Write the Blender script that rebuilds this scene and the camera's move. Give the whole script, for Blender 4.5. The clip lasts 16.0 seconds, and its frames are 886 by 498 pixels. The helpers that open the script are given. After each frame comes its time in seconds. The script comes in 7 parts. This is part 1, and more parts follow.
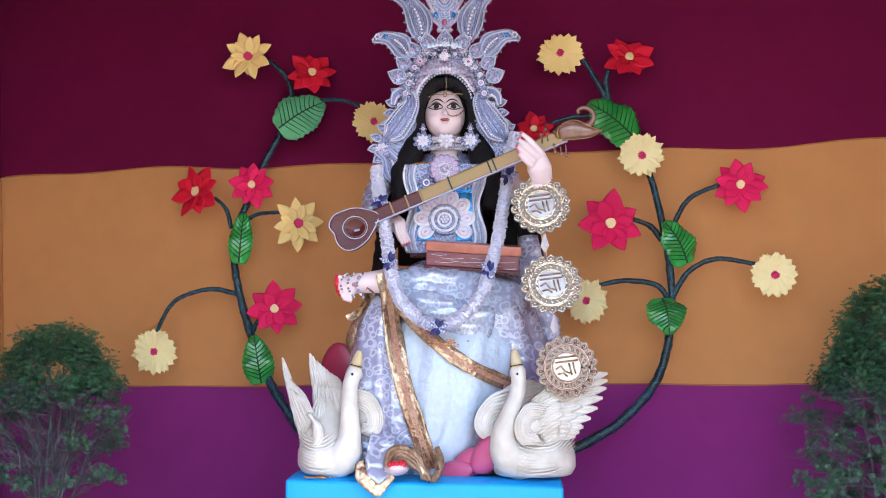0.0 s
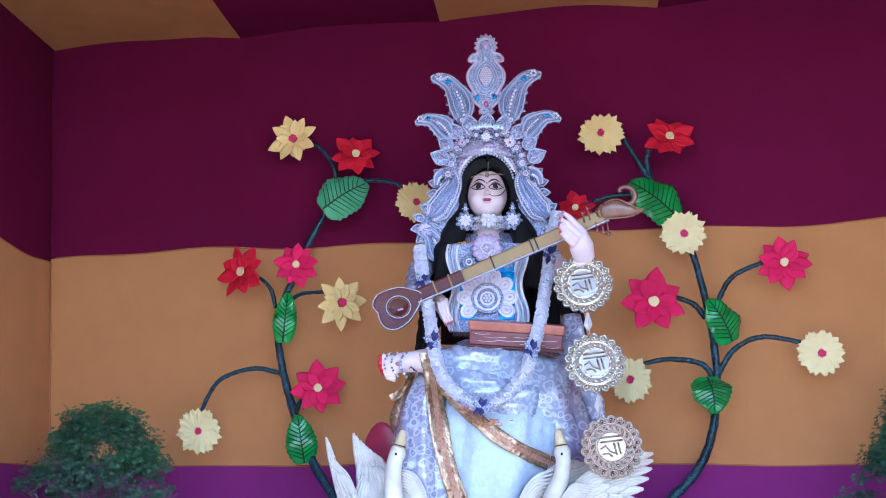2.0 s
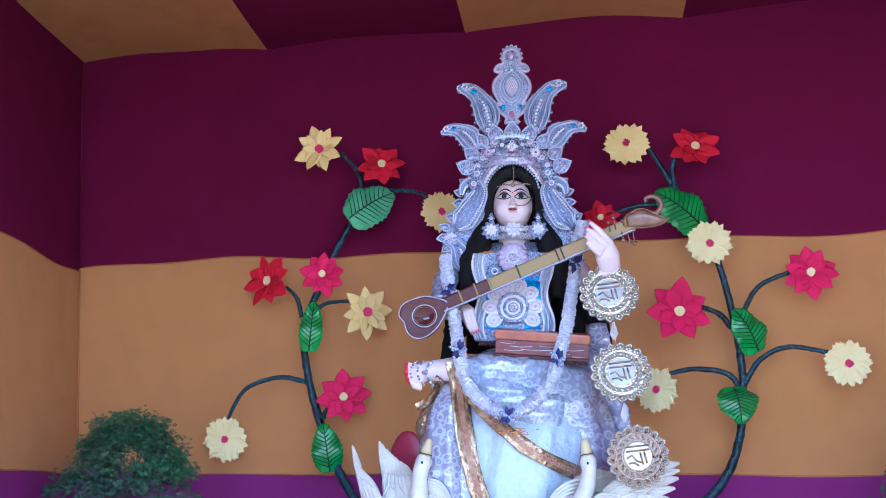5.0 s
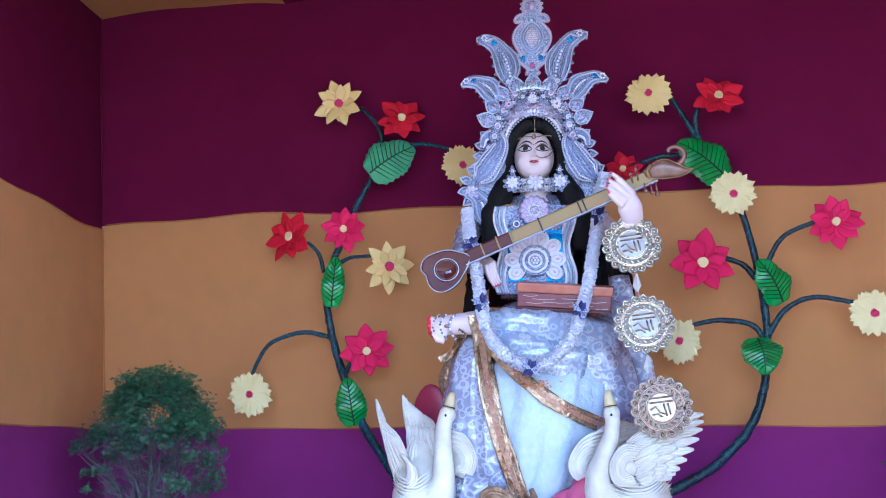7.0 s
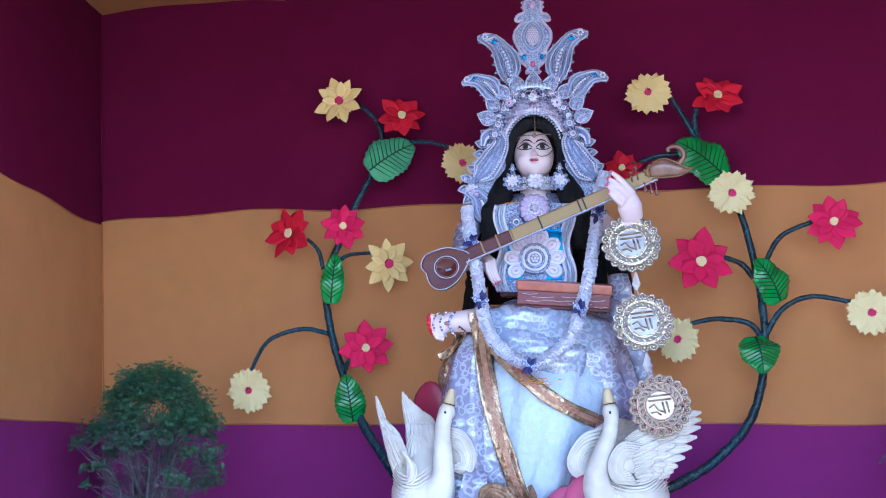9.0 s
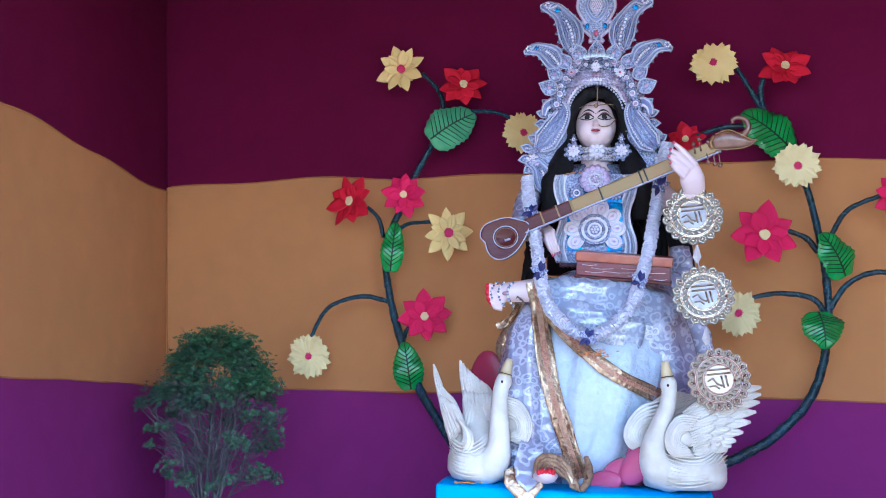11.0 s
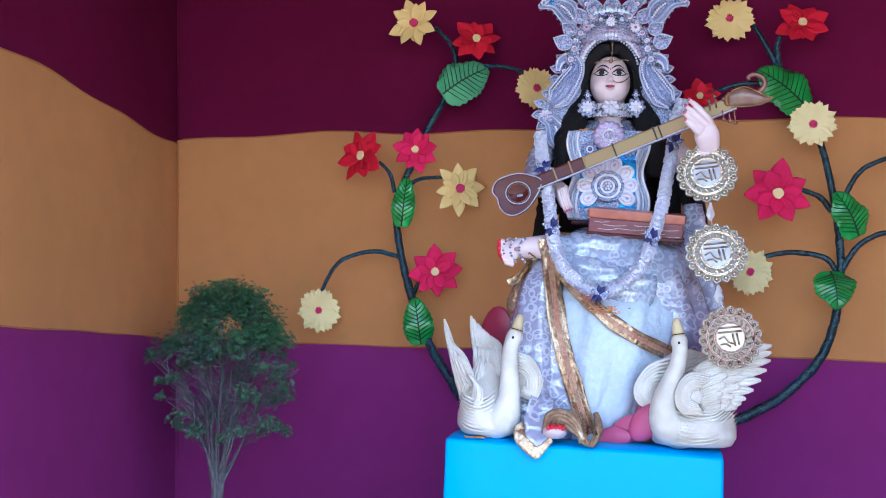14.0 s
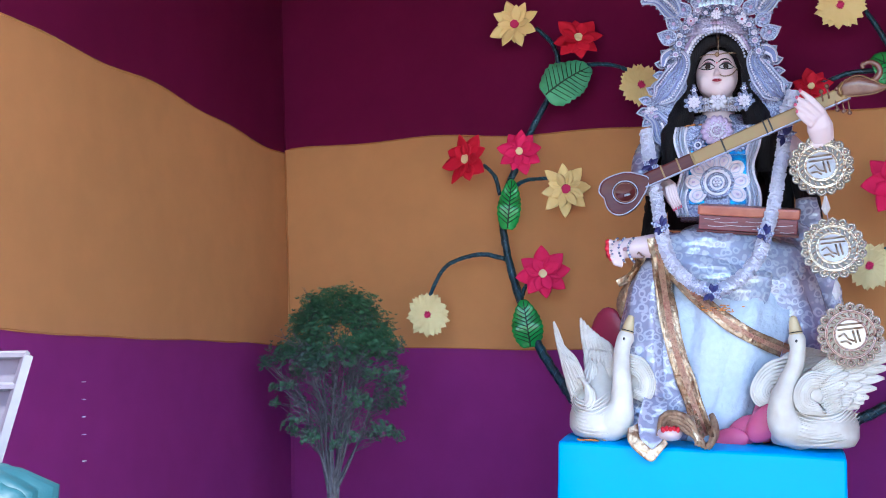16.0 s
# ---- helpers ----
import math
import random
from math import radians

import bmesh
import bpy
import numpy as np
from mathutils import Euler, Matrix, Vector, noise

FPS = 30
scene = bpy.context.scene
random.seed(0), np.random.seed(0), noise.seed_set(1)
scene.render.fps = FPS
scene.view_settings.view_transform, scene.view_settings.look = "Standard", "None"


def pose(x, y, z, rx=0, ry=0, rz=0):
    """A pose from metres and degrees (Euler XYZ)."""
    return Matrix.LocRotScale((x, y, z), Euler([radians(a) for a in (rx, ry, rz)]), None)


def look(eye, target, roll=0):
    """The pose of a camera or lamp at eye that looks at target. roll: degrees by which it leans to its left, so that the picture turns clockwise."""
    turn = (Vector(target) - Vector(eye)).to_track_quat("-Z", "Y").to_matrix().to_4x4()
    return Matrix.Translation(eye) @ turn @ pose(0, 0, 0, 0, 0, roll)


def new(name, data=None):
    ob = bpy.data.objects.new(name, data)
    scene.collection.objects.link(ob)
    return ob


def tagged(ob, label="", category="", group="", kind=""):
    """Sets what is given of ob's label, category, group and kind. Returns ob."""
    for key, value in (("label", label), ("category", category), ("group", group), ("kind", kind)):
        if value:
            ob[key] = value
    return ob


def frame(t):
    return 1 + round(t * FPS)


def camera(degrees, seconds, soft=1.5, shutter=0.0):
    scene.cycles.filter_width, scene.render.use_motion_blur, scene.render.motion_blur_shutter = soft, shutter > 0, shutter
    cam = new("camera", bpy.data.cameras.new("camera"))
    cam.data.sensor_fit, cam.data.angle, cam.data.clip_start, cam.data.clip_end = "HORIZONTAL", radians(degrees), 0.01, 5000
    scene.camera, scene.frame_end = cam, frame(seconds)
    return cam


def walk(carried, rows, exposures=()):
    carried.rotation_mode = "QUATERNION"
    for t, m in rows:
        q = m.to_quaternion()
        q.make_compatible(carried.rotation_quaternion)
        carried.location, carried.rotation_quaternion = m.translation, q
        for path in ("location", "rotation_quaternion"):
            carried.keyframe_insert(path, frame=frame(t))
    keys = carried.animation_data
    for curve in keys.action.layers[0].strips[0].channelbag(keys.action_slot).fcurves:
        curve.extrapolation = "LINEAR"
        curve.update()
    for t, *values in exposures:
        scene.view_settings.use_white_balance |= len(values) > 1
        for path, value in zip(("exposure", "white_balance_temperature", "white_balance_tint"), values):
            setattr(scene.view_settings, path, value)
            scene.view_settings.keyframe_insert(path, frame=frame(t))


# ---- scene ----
cam = camera(43.0, 16.0, soft=1.0)
# seconds, x, y, z, and the turns about x, y, z in degrees
ROWS = [
    (0, 0.027, 0.031, 1.461, 97.76, -0.00, 0.50),
    (0.5, 0.023, 0.020, 1.462, 99.85, 0.34, 1.65),
    (1, 0.023, 0.015, 1.461, 100.29, -0.41, 2.28),
    (1.5, 0.016, 0.003, 1.459, 101.20, -0.14, 2.66),
    (2, 0.019, 0.006, 1.462, 101.72, -0.11, 2.58),
    (2.5, 0.008, 0.000, 1.458, 102.12, 0.16, 2.49),
    (3, 0.008, -0.007, 1.457, 102.18, 0.02, 2.28),
    (3.5, 0.007, -0.009, 1.452, 102.32, -0.03, 2.11),
    (3.7, 0.011, -0.019, 1.455, 102.55, -0.16, 2.27),
    (6, 0.001, 0.002, 1.448, 101.16, -0.04, 4.28),
    (6.5, 0.004, 0.006, 1.453, 100.10, 0.16, 4.37),
    (7, 0.005, 0.007, 1.447, 100.01, -0.00, 4.88),
    (7.5, 0.005, 0.018, 1.453, 99.18, -0.16, 5.16),
    (8, -0.003, 0.011, 1.452, 99.77, -0.16, 4.20),
    (8.2, -0.016, 0.006, 1.449, 99.90, -0.19, 4.14),
    (10.3, 0.002, -0.029, 1.445, 98.97, -1.03, 6.03),
    (10.5, 0.005, -0.017, 1.444, 98.38, -1.31, 6.22),
    (11, -0.003, -0.016, 1.447, 98.24, -1.53, 7.56),
    (11.5, -0.001, -0.010, 1.445, 98.32, -1.42, 7.34),
    (12, -0.004, -0.004, 1.448, 97.57, -1.39, 7.40),
    (12.5, -0.006, -0.007, 1.443, 97.07, -1.49, 7.51),
    (13, -0.012, -0.006, 1.440, 96.48, -1.43, 7.69),
    (13.5, -0.007, -0.003, 1.444, 96.10, -1.89, 7.65),
    (14, -0.021, -0.006, 1.438, 96.08, -2.17, 7.86),
    (14.5, -0.014, -0.008, 1.438, 95.96, -2.45, 7.47),
    (15, -0.025, 0.023, 1.452, 96.00, -1.88, 8.11),
    (15.5, -0.029, -0.003, 1.435, 96.54, -1.79, 9.91),
    (16, -0.028, -0.002, 1.453, 95.90, -1.18, 13.37),
]
# seconds, stops, kelvin, tint: the picture grows cooler after the first second
EXPOSURES = [(0.0, 2.56, 6450, 10), (0.6, 2.57, 6100, 10), (1.2, 2.59, 5400, 9), (3.5, 2.58, 5100, 8), (6.5, 2.54, 5050, 7), (10.5, 2.47, 5200, 6), (14.5, 2.45, 5580, 6), (16.0, 2.50, 5600, 6)]
walk(cam, [(t, pose(x, y, z, rx, ry, rz)) for t, x, y, z, rx, ry, rz in ROWS], EXPOSURES)

# ---- light: an overcast day through the open front of the tent ----
world = bpy.data.worlds.new("overcast_sky")
scene.world = world
world.use_nodes = True
sky = world.node_tree.nodes.new("ShaderNodeTexSky")
sky.sky_type, sky.sun_disc = "NISHITA", False
sky.sun_elevation, sky.sun_rotation = radians(53), radians(132)
world.node_tree.nodes["Background"].inputs["Strength"].default_value = 0.15
world.node_tree.links.new(sky.outputs[0], world.node_tree.nodes["Background"].inputs["Color"])

sun_data = bpy.data.lights.new("sun", "SUN")
sun_data.energy, sun_data.angle, sun_data.color = 3.0, radians(6), (1.0, 0.97, 0.92)
sun = new("sun", sun_data)
sun.matrix_world = look((4.46, -3.02, 7.96), (0, 1.0, 0.0))


# ---- helpers of the scene ----
def part(name, bm, material, parent=None, label=""):
    """One mesh object out of a bmesh, under a thing or a part."""
    data = bpy.data.meshes.new(name)
    bm.to_mesh(data)
    bm.free()
    for m in material if isinstance(material, (list, tuple)) else [material]:
        data.materials.append(m)
    ob = new(name, data)
    ob.parent = parent
    if label:
        ob["label"] = label
    return ob


def again(name, data, parent, m, label=""):
    """Another object on a mesh that exists already."""
    ob = new(name, data)
    ob.parent = parent
    ob.matrix_basis = m
    if label:
        ob["label"] = label
    return ob


def smooth(bm, on=True):
    for f in bm.faces:
        f.smooth = on
    return bm


def catmull(points, steps):
    """A smooth line through the points."""
    p = [Vector(v) for v in points]
    p = [p[0] * 2 - p[1]] + p + [p[-1] * 2 - p[-2]]
    out = []
    for i in range(1, len(p) - 2):
        for s in range(steps):
            t = s / steps
            out.append(0.5 * (2 * p[i] + (p[i + 1] - p[i - 1]) * t + (2 * p[i - 1] - 5 * p[i] + 4 * p[i + 1] - p[i + 2]) * t * t
                              + (3 * p[i] - p[i - 1] - 3 * p[i + 1] + p[i + 2]) * t ** 3))
    return out + [p[-2]]


def rings(bm, loops, mat=0, closed=True):
    """Skin a list of vertex rings, and cap the ends."""
    for a, b in zip(loops, loops[1:]):
        n = len(a)
        for i in range(n):
            bm.faces.new((a[i], a[(i + 1) % n], b[(i + 1) % n], b[i])).material_index = mat
    if closed:
        bm.faces.new(loops[0][::-1]).material_index = mat
        bm.faces.new(loops[-1]).material_index = mat


def tube(bm, path, radii, sides=8, mat=0, squash=1.0, wobble=0.0):
    """A tapering tube along a path; squash flattens it along its second axis."""
    path = [Vector(v) for v in path]
    if not isinstance(radii, (list, tuple)):
        radii = [radii] * len(path)
    if len(radii) != len(path):
        last = len(radii) - 1
        radii = [float(np.interp(i / (len(path) - 1) * last, range(last + 1), radii)) for i in range(len(path))]
    loops, side = [], None
    for i, p in enumerate(path):
        way = (path[min(i + 1, len(path) - 1)] - path[max(i - 1, 0)]).normalized()
        if side is None:
            side = way.cross(Vector((0, 1, 0)))
            side = side.normalized() if side.length > 0.05 else Vector((1, 0, 0))
        side = (side - way * side.dot(way)).normalized()
        up = way.cross(side)
        ring = []
        for k in range(sides):
            a = 2 * math.pi * k / sides
            r = radii[i] * (1 + wobble * noise.noise(p * 60 + Vector((k, 0, 0))))
            ring.append(bm.verts.new(p + side * (r * math.cos(a)) + up * (r * squash * math.sin(a))))
        loops.append(ring)
    rings(bm, loops, mat)


def loft(bm, sections, sides=28, mat=0, power=2.0, fold=0.0, folds=9, seed=0.0):
    """Upright body of level oval rings: (x, y, z, half width, half depth); fold: depth of drapery folds."""
    loops = []
    for x, y, z, rx, ry in sections:
        ring = []
        for k in range(sides):
            a = 2 * math.pi * k / sides
            c, s = math.cos(a), math.sin(a)
            r = (abs(c) ** power + abs(s) ** power) ** (-1 / power)
            r *= 1 + fold * (math.sin(folds * a + seed + z * 3) + 0.5 * math.sin(folds * 2.3 * a + z * 7))
            ring.append(bm.verts.new((x + rx * r * c, y + ry * r * s, z)))
        loops.append(ring)
    rings(bm, loops, mat)


def ball(bm, centre, radii, mat=0, u=16, v=10, turn=None):
    m = Matrix.Translation(centre) @ (turn or Matrix()) @ Matrix.Diagonal((*radii, 1))
    got = bmesh.ops.create_uvsphere(bm, u_segments=u, v_segments=v, radius=1, matrix=m)
    for f in {f for vert in got["verts"] for f in vert.link_faces}:
        f.material_index = mat


def box(bm, low, high, mat=0, bevel=0.0):
    c = [(a + b) / 2 for a, b in zip(low, high)]
    got = bmesh.ops.create_cube(bm, size=1, matrix=Matrix.Translation(c) @ Matrix.Diagonal((*[b - a for a, b in zip(low, high)], 1)))
    faces = {f for vert in got["verts"] for f in vert.link_faces}
    for f in faces:
        f.material_index = mat
    if bevel:
        edges = list({e for f in faces for e in f.edges})
        for f in bmesh.ops.bevel(bm, geom=edges, offset=bevel, segments=2, affect="EDGES", profile=0.6)["faces"]:
            f.material_index = mat
    return bm


def plate(bm, outline, thick, mat=0, m=None, dome=0.0):
    """A flat cut-out with thickness in its own x-y plane, facing +z; dome lifts its middle."""
    m = m or Matrix()
    front = [bm.verts.new(m @ Vector((x, y, thick))) for x, y in outline]
    back = [bm.verts.new(m @ Vector((x, y, 0))) for x, y in outline]
    n = len(outline)
    cx, cy = sum(p[0] for p in outline) / n, sum(p[1] for p in outline) / n
    top = bm.verts.new(m @ Vector((cx, cy, thick + dome)))
    for i in range(n):
        j = (i + 1) % n
        bm.faces.new((front[i], front[j], top)).material_index = mat
        bm.faces.new((back[j], back[i], front[i], front[j])[::-1]).material_index = mat
    bm.faces.new(back[::-1]).material_index = mat


def facing(place, toward, spin=0.0):
    """A pose at place whose z axis points along toward and whose y axis is up as far as it can be."""
    z = Vector(toward).normalized()
    x = Vector((0, 0, 1)).cross(z).normalized()
    y = z.cross(x)
    m = Matrix((x, y, z)).transposed().to_4x4()
    return Matrix.Translation(place) @ m @ Matrix.Rotation(spin, 4, "Z")


def blend(bm, voxel, rounds=4):
    """Melt overlapping lumps into one soft skin."""
    data = bpy.data.meshes.new("lump")
    bm.to_mesh(data)
    bm.free()
    ob = new("lump", data)
    melt = ob.modifiers.new("melt", "REMESH")
    melt.mode, melt.voxel_size, melt.use_smooth_shade = "VOXEL", voxel, True
    soft = ob.modifiers.new("soft", "SMOOTH")
    soft.factor, soft.iterations = 0.5, rounds
    skin = bpy.data.meshes.new_from_object(ob.evaluated_get(bpy.context.evaluated_depsgraph_get()))
    out = bmesh.new()
    out.from_mesh(skin)
    bpy.data.objects.remove(ob)
    bpy.data.meshes.remove(data)
    bpy.data.meshes.remove(skin)
    return out


def pour(bm, other, mat):
    """Add another bmesh to this one; mat: a slot, or a function of the face's middle."""
    for f in other.faces:
        f.material_index = mat(f.calc_center_median()) if callable(mat) else mat
    data = bpy.data.meshes.new("pour")
    other.to_mesh(data)
    other.free()
    bm.from_mesh(data)
    bpy.data.meshes.remove(data)


def quill(bm, line, w, mat=0):
    """A carved feather: a flat blade with a rounded tip and three raised barbs."""
    n = len(line)
    tube(bm, line, [w * 0.55, w * 0.8, w, w * 1.12, w * 1.1, w * 0.8, w * 0.25], 10, mat, squash=0.30)
    for s in (-0.6, 0.0, 0.6):
        path = []
        for i, p in enumerate(line[:-1]):
            way = line[i + 1] - line[max(i - 1, 0)]
            side = Vector((-way.z, 0, way.x)).normalized()
            path.append(p + side * (s * w * (0.6 + 0.4 * i / n)) + Vector((0, -0.24 * w, 0)))
        tube(bm, path, [w * 0.16, w * 0.22, w * 0.22, w * 0.08], 5, mat)


def empty(name, place=(0, 0, 0)):
    ob = new(name)
    ob.empty_display_size = 0.05
    ob.location = place
    return ob


# ---- materials ----
def material(name, colour, rough=0.6, metal=0.0, second=None, scale=20.0, mix=0.5, bump=0.0, bump_scale=60.0, sheen=0.0, coat=0.0, spec=0.5,
             vary=0.0, stretch=(1, 1, 1), translucent=0.0):
    """Principled surface: two tones mixed by noise at two scales, fine relief, variation from piece to piece."""
    m = bpy.data.materials.new(name)
    m.use_nodes = True
    n, l = m.node_tree.nodes, m.node_tree.links
    b = n["Principled BSDF"]
    b.inputs["Roughness"].default_value, b.inputs["Metallic"].default_value = rough, metal
    b.inputs["Sheen Weight"].default_value, b.inputs["Coat Weight"].default_value = sheen, coat
    b.inputs["Coat Roughness"].default_value = 0.12
    b.inputs["Specular IOR Level"].default_value = spec
    co = n.new("ShaderNodeTexCoord")
    mp = n.new("ShaderNodeMapping")
    mp.inputs["Scale"].default_value = stretch
    l.new(co.outputs["Object"], mp.inputs["Vector"])
    fine = n.new("ShaderNodeTexNoise")
    fine.inputs["Scale"].default_value, fine.inputs["Detail"].default_value = scale, 6
    wide = n.new("ShaderNodeTexNoise")
    wide.inputs["Scale"].default_value, wide.inputs["Detail"].default_value = scale * 0.13, 3
    for t in (fine, wide):
        l.new(mp.outputs[0], t.inputs["Vector"])
    add = n.new("ShaderNodeMath")
    add.operation = "MULTIPLY_ADD"
    add.inputs[1].default_value = 0.5
    half = n.new("ShaderNodeMath")
    half.operation = "MULTIPLY"
    half.inputs[1].default_value = 0.5
    l.new(wide.outputs["Fac"], half.inputs[0])
    l.new(fine.outputs["Fac"], add.inputs[0])
    l.new(half.outputs[0], add.inputs[2])
    ramp = n.new("ShaderNodeValToRGB")
    ramp.color_ramp.elements[0].position, ramp.color_ramp.elements[1].position = 0.36, 0.64
    second = second or tuple(c * (1 - 0.25 * mix) for c in colour)
    ramp.color_ramp.elements[0].color, ramp.color_ramp.elements[1].color = (*second, 1), (*colour, 1)
    l.new(add.outputs[0], ramp.inputs["Fac"])
    out = ramp.outputs["Color"]
    if vary:
        info = n.new("ShaderNodeObjectInfo")
        hsv = n.new("ShaderNodeHueSaturation")
        rng = n.new("ShaderNodeMapRange")
        rng.inputs["To Min"].default_value, rng.inputs["To Max"].default_value = 1 - vary, 1 + vary
        l.new(info.outputs["Random"], rng.inputs["Value"])
        l.new(rng.outputs[0], hsv.inputs["Value"])
        l.new(out, hsv.inputs["Color"])
        out = hsv.outputs["Color"]
    l.new(out, b.inputs["Base Color"])
    if bump:
        rel = n.new("ShaderNodeTexNoise")
        rel.inputs["Scale"].default_value, rel.inputs["Detail"].default_value = bump_scale, 4
        l.new(mp.outputs[0], rel.inputs["Vector"])
        bp = n.new("ShaderNodeBump")
        bp.inputs["Strength"].default_value, bp.inputs["Distance"].default_value = bump, 0.01
        l.new(rel.outputs["Fac"], bp.inputs["Height"])
        l.new(bp.outputs[0], b.inputs["Normal"])
    return m


def lace(name, ground, pattern, size=26.0, gloss=0.25):
    """Printed net cloth under clear film: rounded rosettes on a pale ground."""
    m = material(name, ground, rough=0.55, scale=40, mix=0.4, bump=0.9, bump_scale=18, coat=gloss)
    n, l = m.node_tree.nodes, m.node_tree.links
    b = n["Principled BSDF"]
    base = b.inputs["Base Color"].links[0].from_socket
    co = n.new("ShaderNodeTexCoord")
    bend = n.new("ShaderNodeTexNoise")
    bend.inputs["Scale"].default_value = 9
    warp = n.new("ShaderNodeMix")
    warp.data_type, warp.factor_mode = "VECTOR", "UNIFORM"
    warp.inputs["Factor"].default_value = 0.06
    l.new(co.outputs["Object"], bend.inputs["Vector"])
    l.new(co.outputs["Object"], warp.inputs["A"])
    l.new(bend.outputs["Color"], warp.inputs["B"])
    cell = n.new("ShaderNodeTexVoronoi")
    cell.inputs["Scale"].default_value, cell.inputs["Randomness"].default_value = size, 0.8
    flat_on = n.new("ShaderNodeMapping")
    flat_on.inputs["Scale"].default_value = (1.0, 0.25, 1.0)
    l.new(warp.outputs["Result"], flat_on.inputs["Vector"])
    l.new(flat_on.outputs[0], cell.inputs["Vector"])
    ring = n.new("ShaderNodeValToRGB")
    e = ring.color_ramp.elements
    e[0].position, e[0].color = 0.0, (0.9, 0.9, 0.9, 1)
    e[1].position, e[1].color = 0.60, (0.65, 0.65, 0.65, 1)
    for at, v in ((0.07, 0.9), (0.10, 0.40), (0.16, 0.45), (0.19, 0.75), (0.33, 0.62), (0.37, 0.0), (0.52, 0.05)):
        k = e.new(at)
        k.color = (v, v, v, 1)
    l.new(cell.outputs["Distance"], ring.inputs["Fac"])
    mixer = n.new("ShaderNodeMix")
    mixer.data_type = "RGBA"
    l.new(ring.outputs["Color"], mixer.inputs["Factor"])
    l.new(base, mixer.inputs[6])
    mixer.inputs[7].default_value = (*pattern, 1)
    l.new(mixer.outputs[2], b.inputs["Base Color"])
    # crinkled clear film over the cloth
    film = n.new("ShaderNodeTexNoise")
    film.inputs["Scale"].default_value, film.inputs["Detail"].default_value = 8, 1.5
    squeeze = n.new("ShaderNodeMapping")
    squeeze.inputs["Scale"].default_value = (0.45, 1.0, 1.7)
    l.new(co.outputs["Object"], squeeze.inputs["Vector"])
    l.new(squeeze.outputs[0], film.inputs["Vector"])
    crease = n.new("ShaderNodeBump")
    crease.inputs["Strength"].default_value, crease.inputs["Distance"].default_value = 1.0, 0.11
    l.new(film.outputs["Fac"], crease.inputs["Height"])
    l.new(crease.outputs[0], b.inputs["Coat Normal"])
    b.inputs["Coat Roughness"].default_value, b.inputs["Coat IOR"].default_value = 0.04, 2.1
    return m


def filigree(name, light, dark, size):
    """Embossed foil: round bosses with dark gaps between them."""
    m = material(name, light, rough=0.24, metal=0.45, scale=60, second=tuple(c * 0.7 for c in light))
    n, l = m.node_tree.nodes, m.node_tree.links
    b = n["Principled BSDF"]
    base = b.inputs["Base Color"].links[0].from_socket
    co = n.new("ShaderNodeTexCoord")
    cell = n.new("ShaderNodeTexVoronoi")
    cell.inputs["Scale"].default_value = size
    l.new(co.outputs["Object"], cell.inputs["Vector"])
    gap = n.new("ShaderNodeMapRange")
    gap.inputs["From Min"].default_value, gap.inputs["From Max"].default_value = 0.38, 0.72
    l.new(cell.outputs["Distance"], gap.inputs["Value"])
    mixer = n.new("ShaderNodeMix")
    mixer.data_type = "RGBA"
    l.new(gap.outputs[0], mixer.inputs["Factor"])
    l.new(base, mixer.inputs[6])
    mixer.inputs[7].default_value = (*dark, 1)
    l.new(mixer.outputs[2], b.inputs["Base Color"])
    bp = n.new("ShaderNodeBump")
    bp.invert = True
    bp.inputs["Strength"].default_value, bp.inputs["Distance"].default_value = 0.8, 0.004
    l.new(cell.outputs["Distance"], bp.inputs["Height"])
    l.new(bp.outputs[0], b.inputs["Normal"])
    return m


MAROON = (0.121, 0.006, 0.039)
TAN = (0.47, 0.212, 0.080)
PURPLE = (0.208, 0.024, 0.148)


def cloth_for(name, colour, opaque=False):
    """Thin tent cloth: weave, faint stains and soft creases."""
    lit = tuple(c * (1.0 if opaque else 1.18) for c in colour)
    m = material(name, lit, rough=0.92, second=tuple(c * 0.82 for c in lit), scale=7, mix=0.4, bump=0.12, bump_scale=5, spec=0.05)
    if not opaque:
        # daylight from outside seeps through the weave
        n, l = m.node_tree.nodes, m.node_tree.links
        seep, both = n.new("ShaderNodeBsdfTranslucent"), n.new("ShaderNodeMixShader")
        seep.inputs["Color"].default_value = (*(math.sqrt(c) for c in colour), 1)
        both.inputs["Fac"].default_value = 0.33 if colour is TAN else 0.16 if colour is MAROON else 0.25
        l.new(n["Principled BSDF"].outputs[0], both.inputs[1])
        l.new(seep.outputs[0], both.inputs[2])
        l.new(both.outputs[0], n["Material Output"].inputs["Surface"])
    return m


# darker opaque copies of the wall cloth, so the ceiling doesn't glow
m_maroon_opaque = cloth_for("opaque_maroon_cloth", MAROON, True)
m_tan_opaque = cloth_for("opaque_ochre_cloth", TAN, True)
m_maroon = cloth_for("maroon_cloth", MAROON)
m_tan = cloth_for("ochre_cloth", TAN)
m_purple = cloth_for("purple_cloth", PURPLE)
m_floor = material("packed_earth", (0.36, 0.32, 0.28), rough=0.95, scale=4, bump=0.3, bump_scale=25)
m_plinth = material("sky_blue_cover", (0.0, 0.40, 0.93), rough=0.55, scale=5, second=(0.0, 0.37, 0.88), bump=0.05, bump_scale=30)
# warm darker second tone puts shading of the carved crevices into the colour
m_swan = material("white_plaster", (0.76, 0.74, 0.70), rough=0.5, scale=18, second=(0.56, 0.51, 0.45), bump=0.12, bump_scale=40)
m_beak = material("cream_beak_paint", (0.62, 0.50, 0.30), rough=0.45, scale=30)
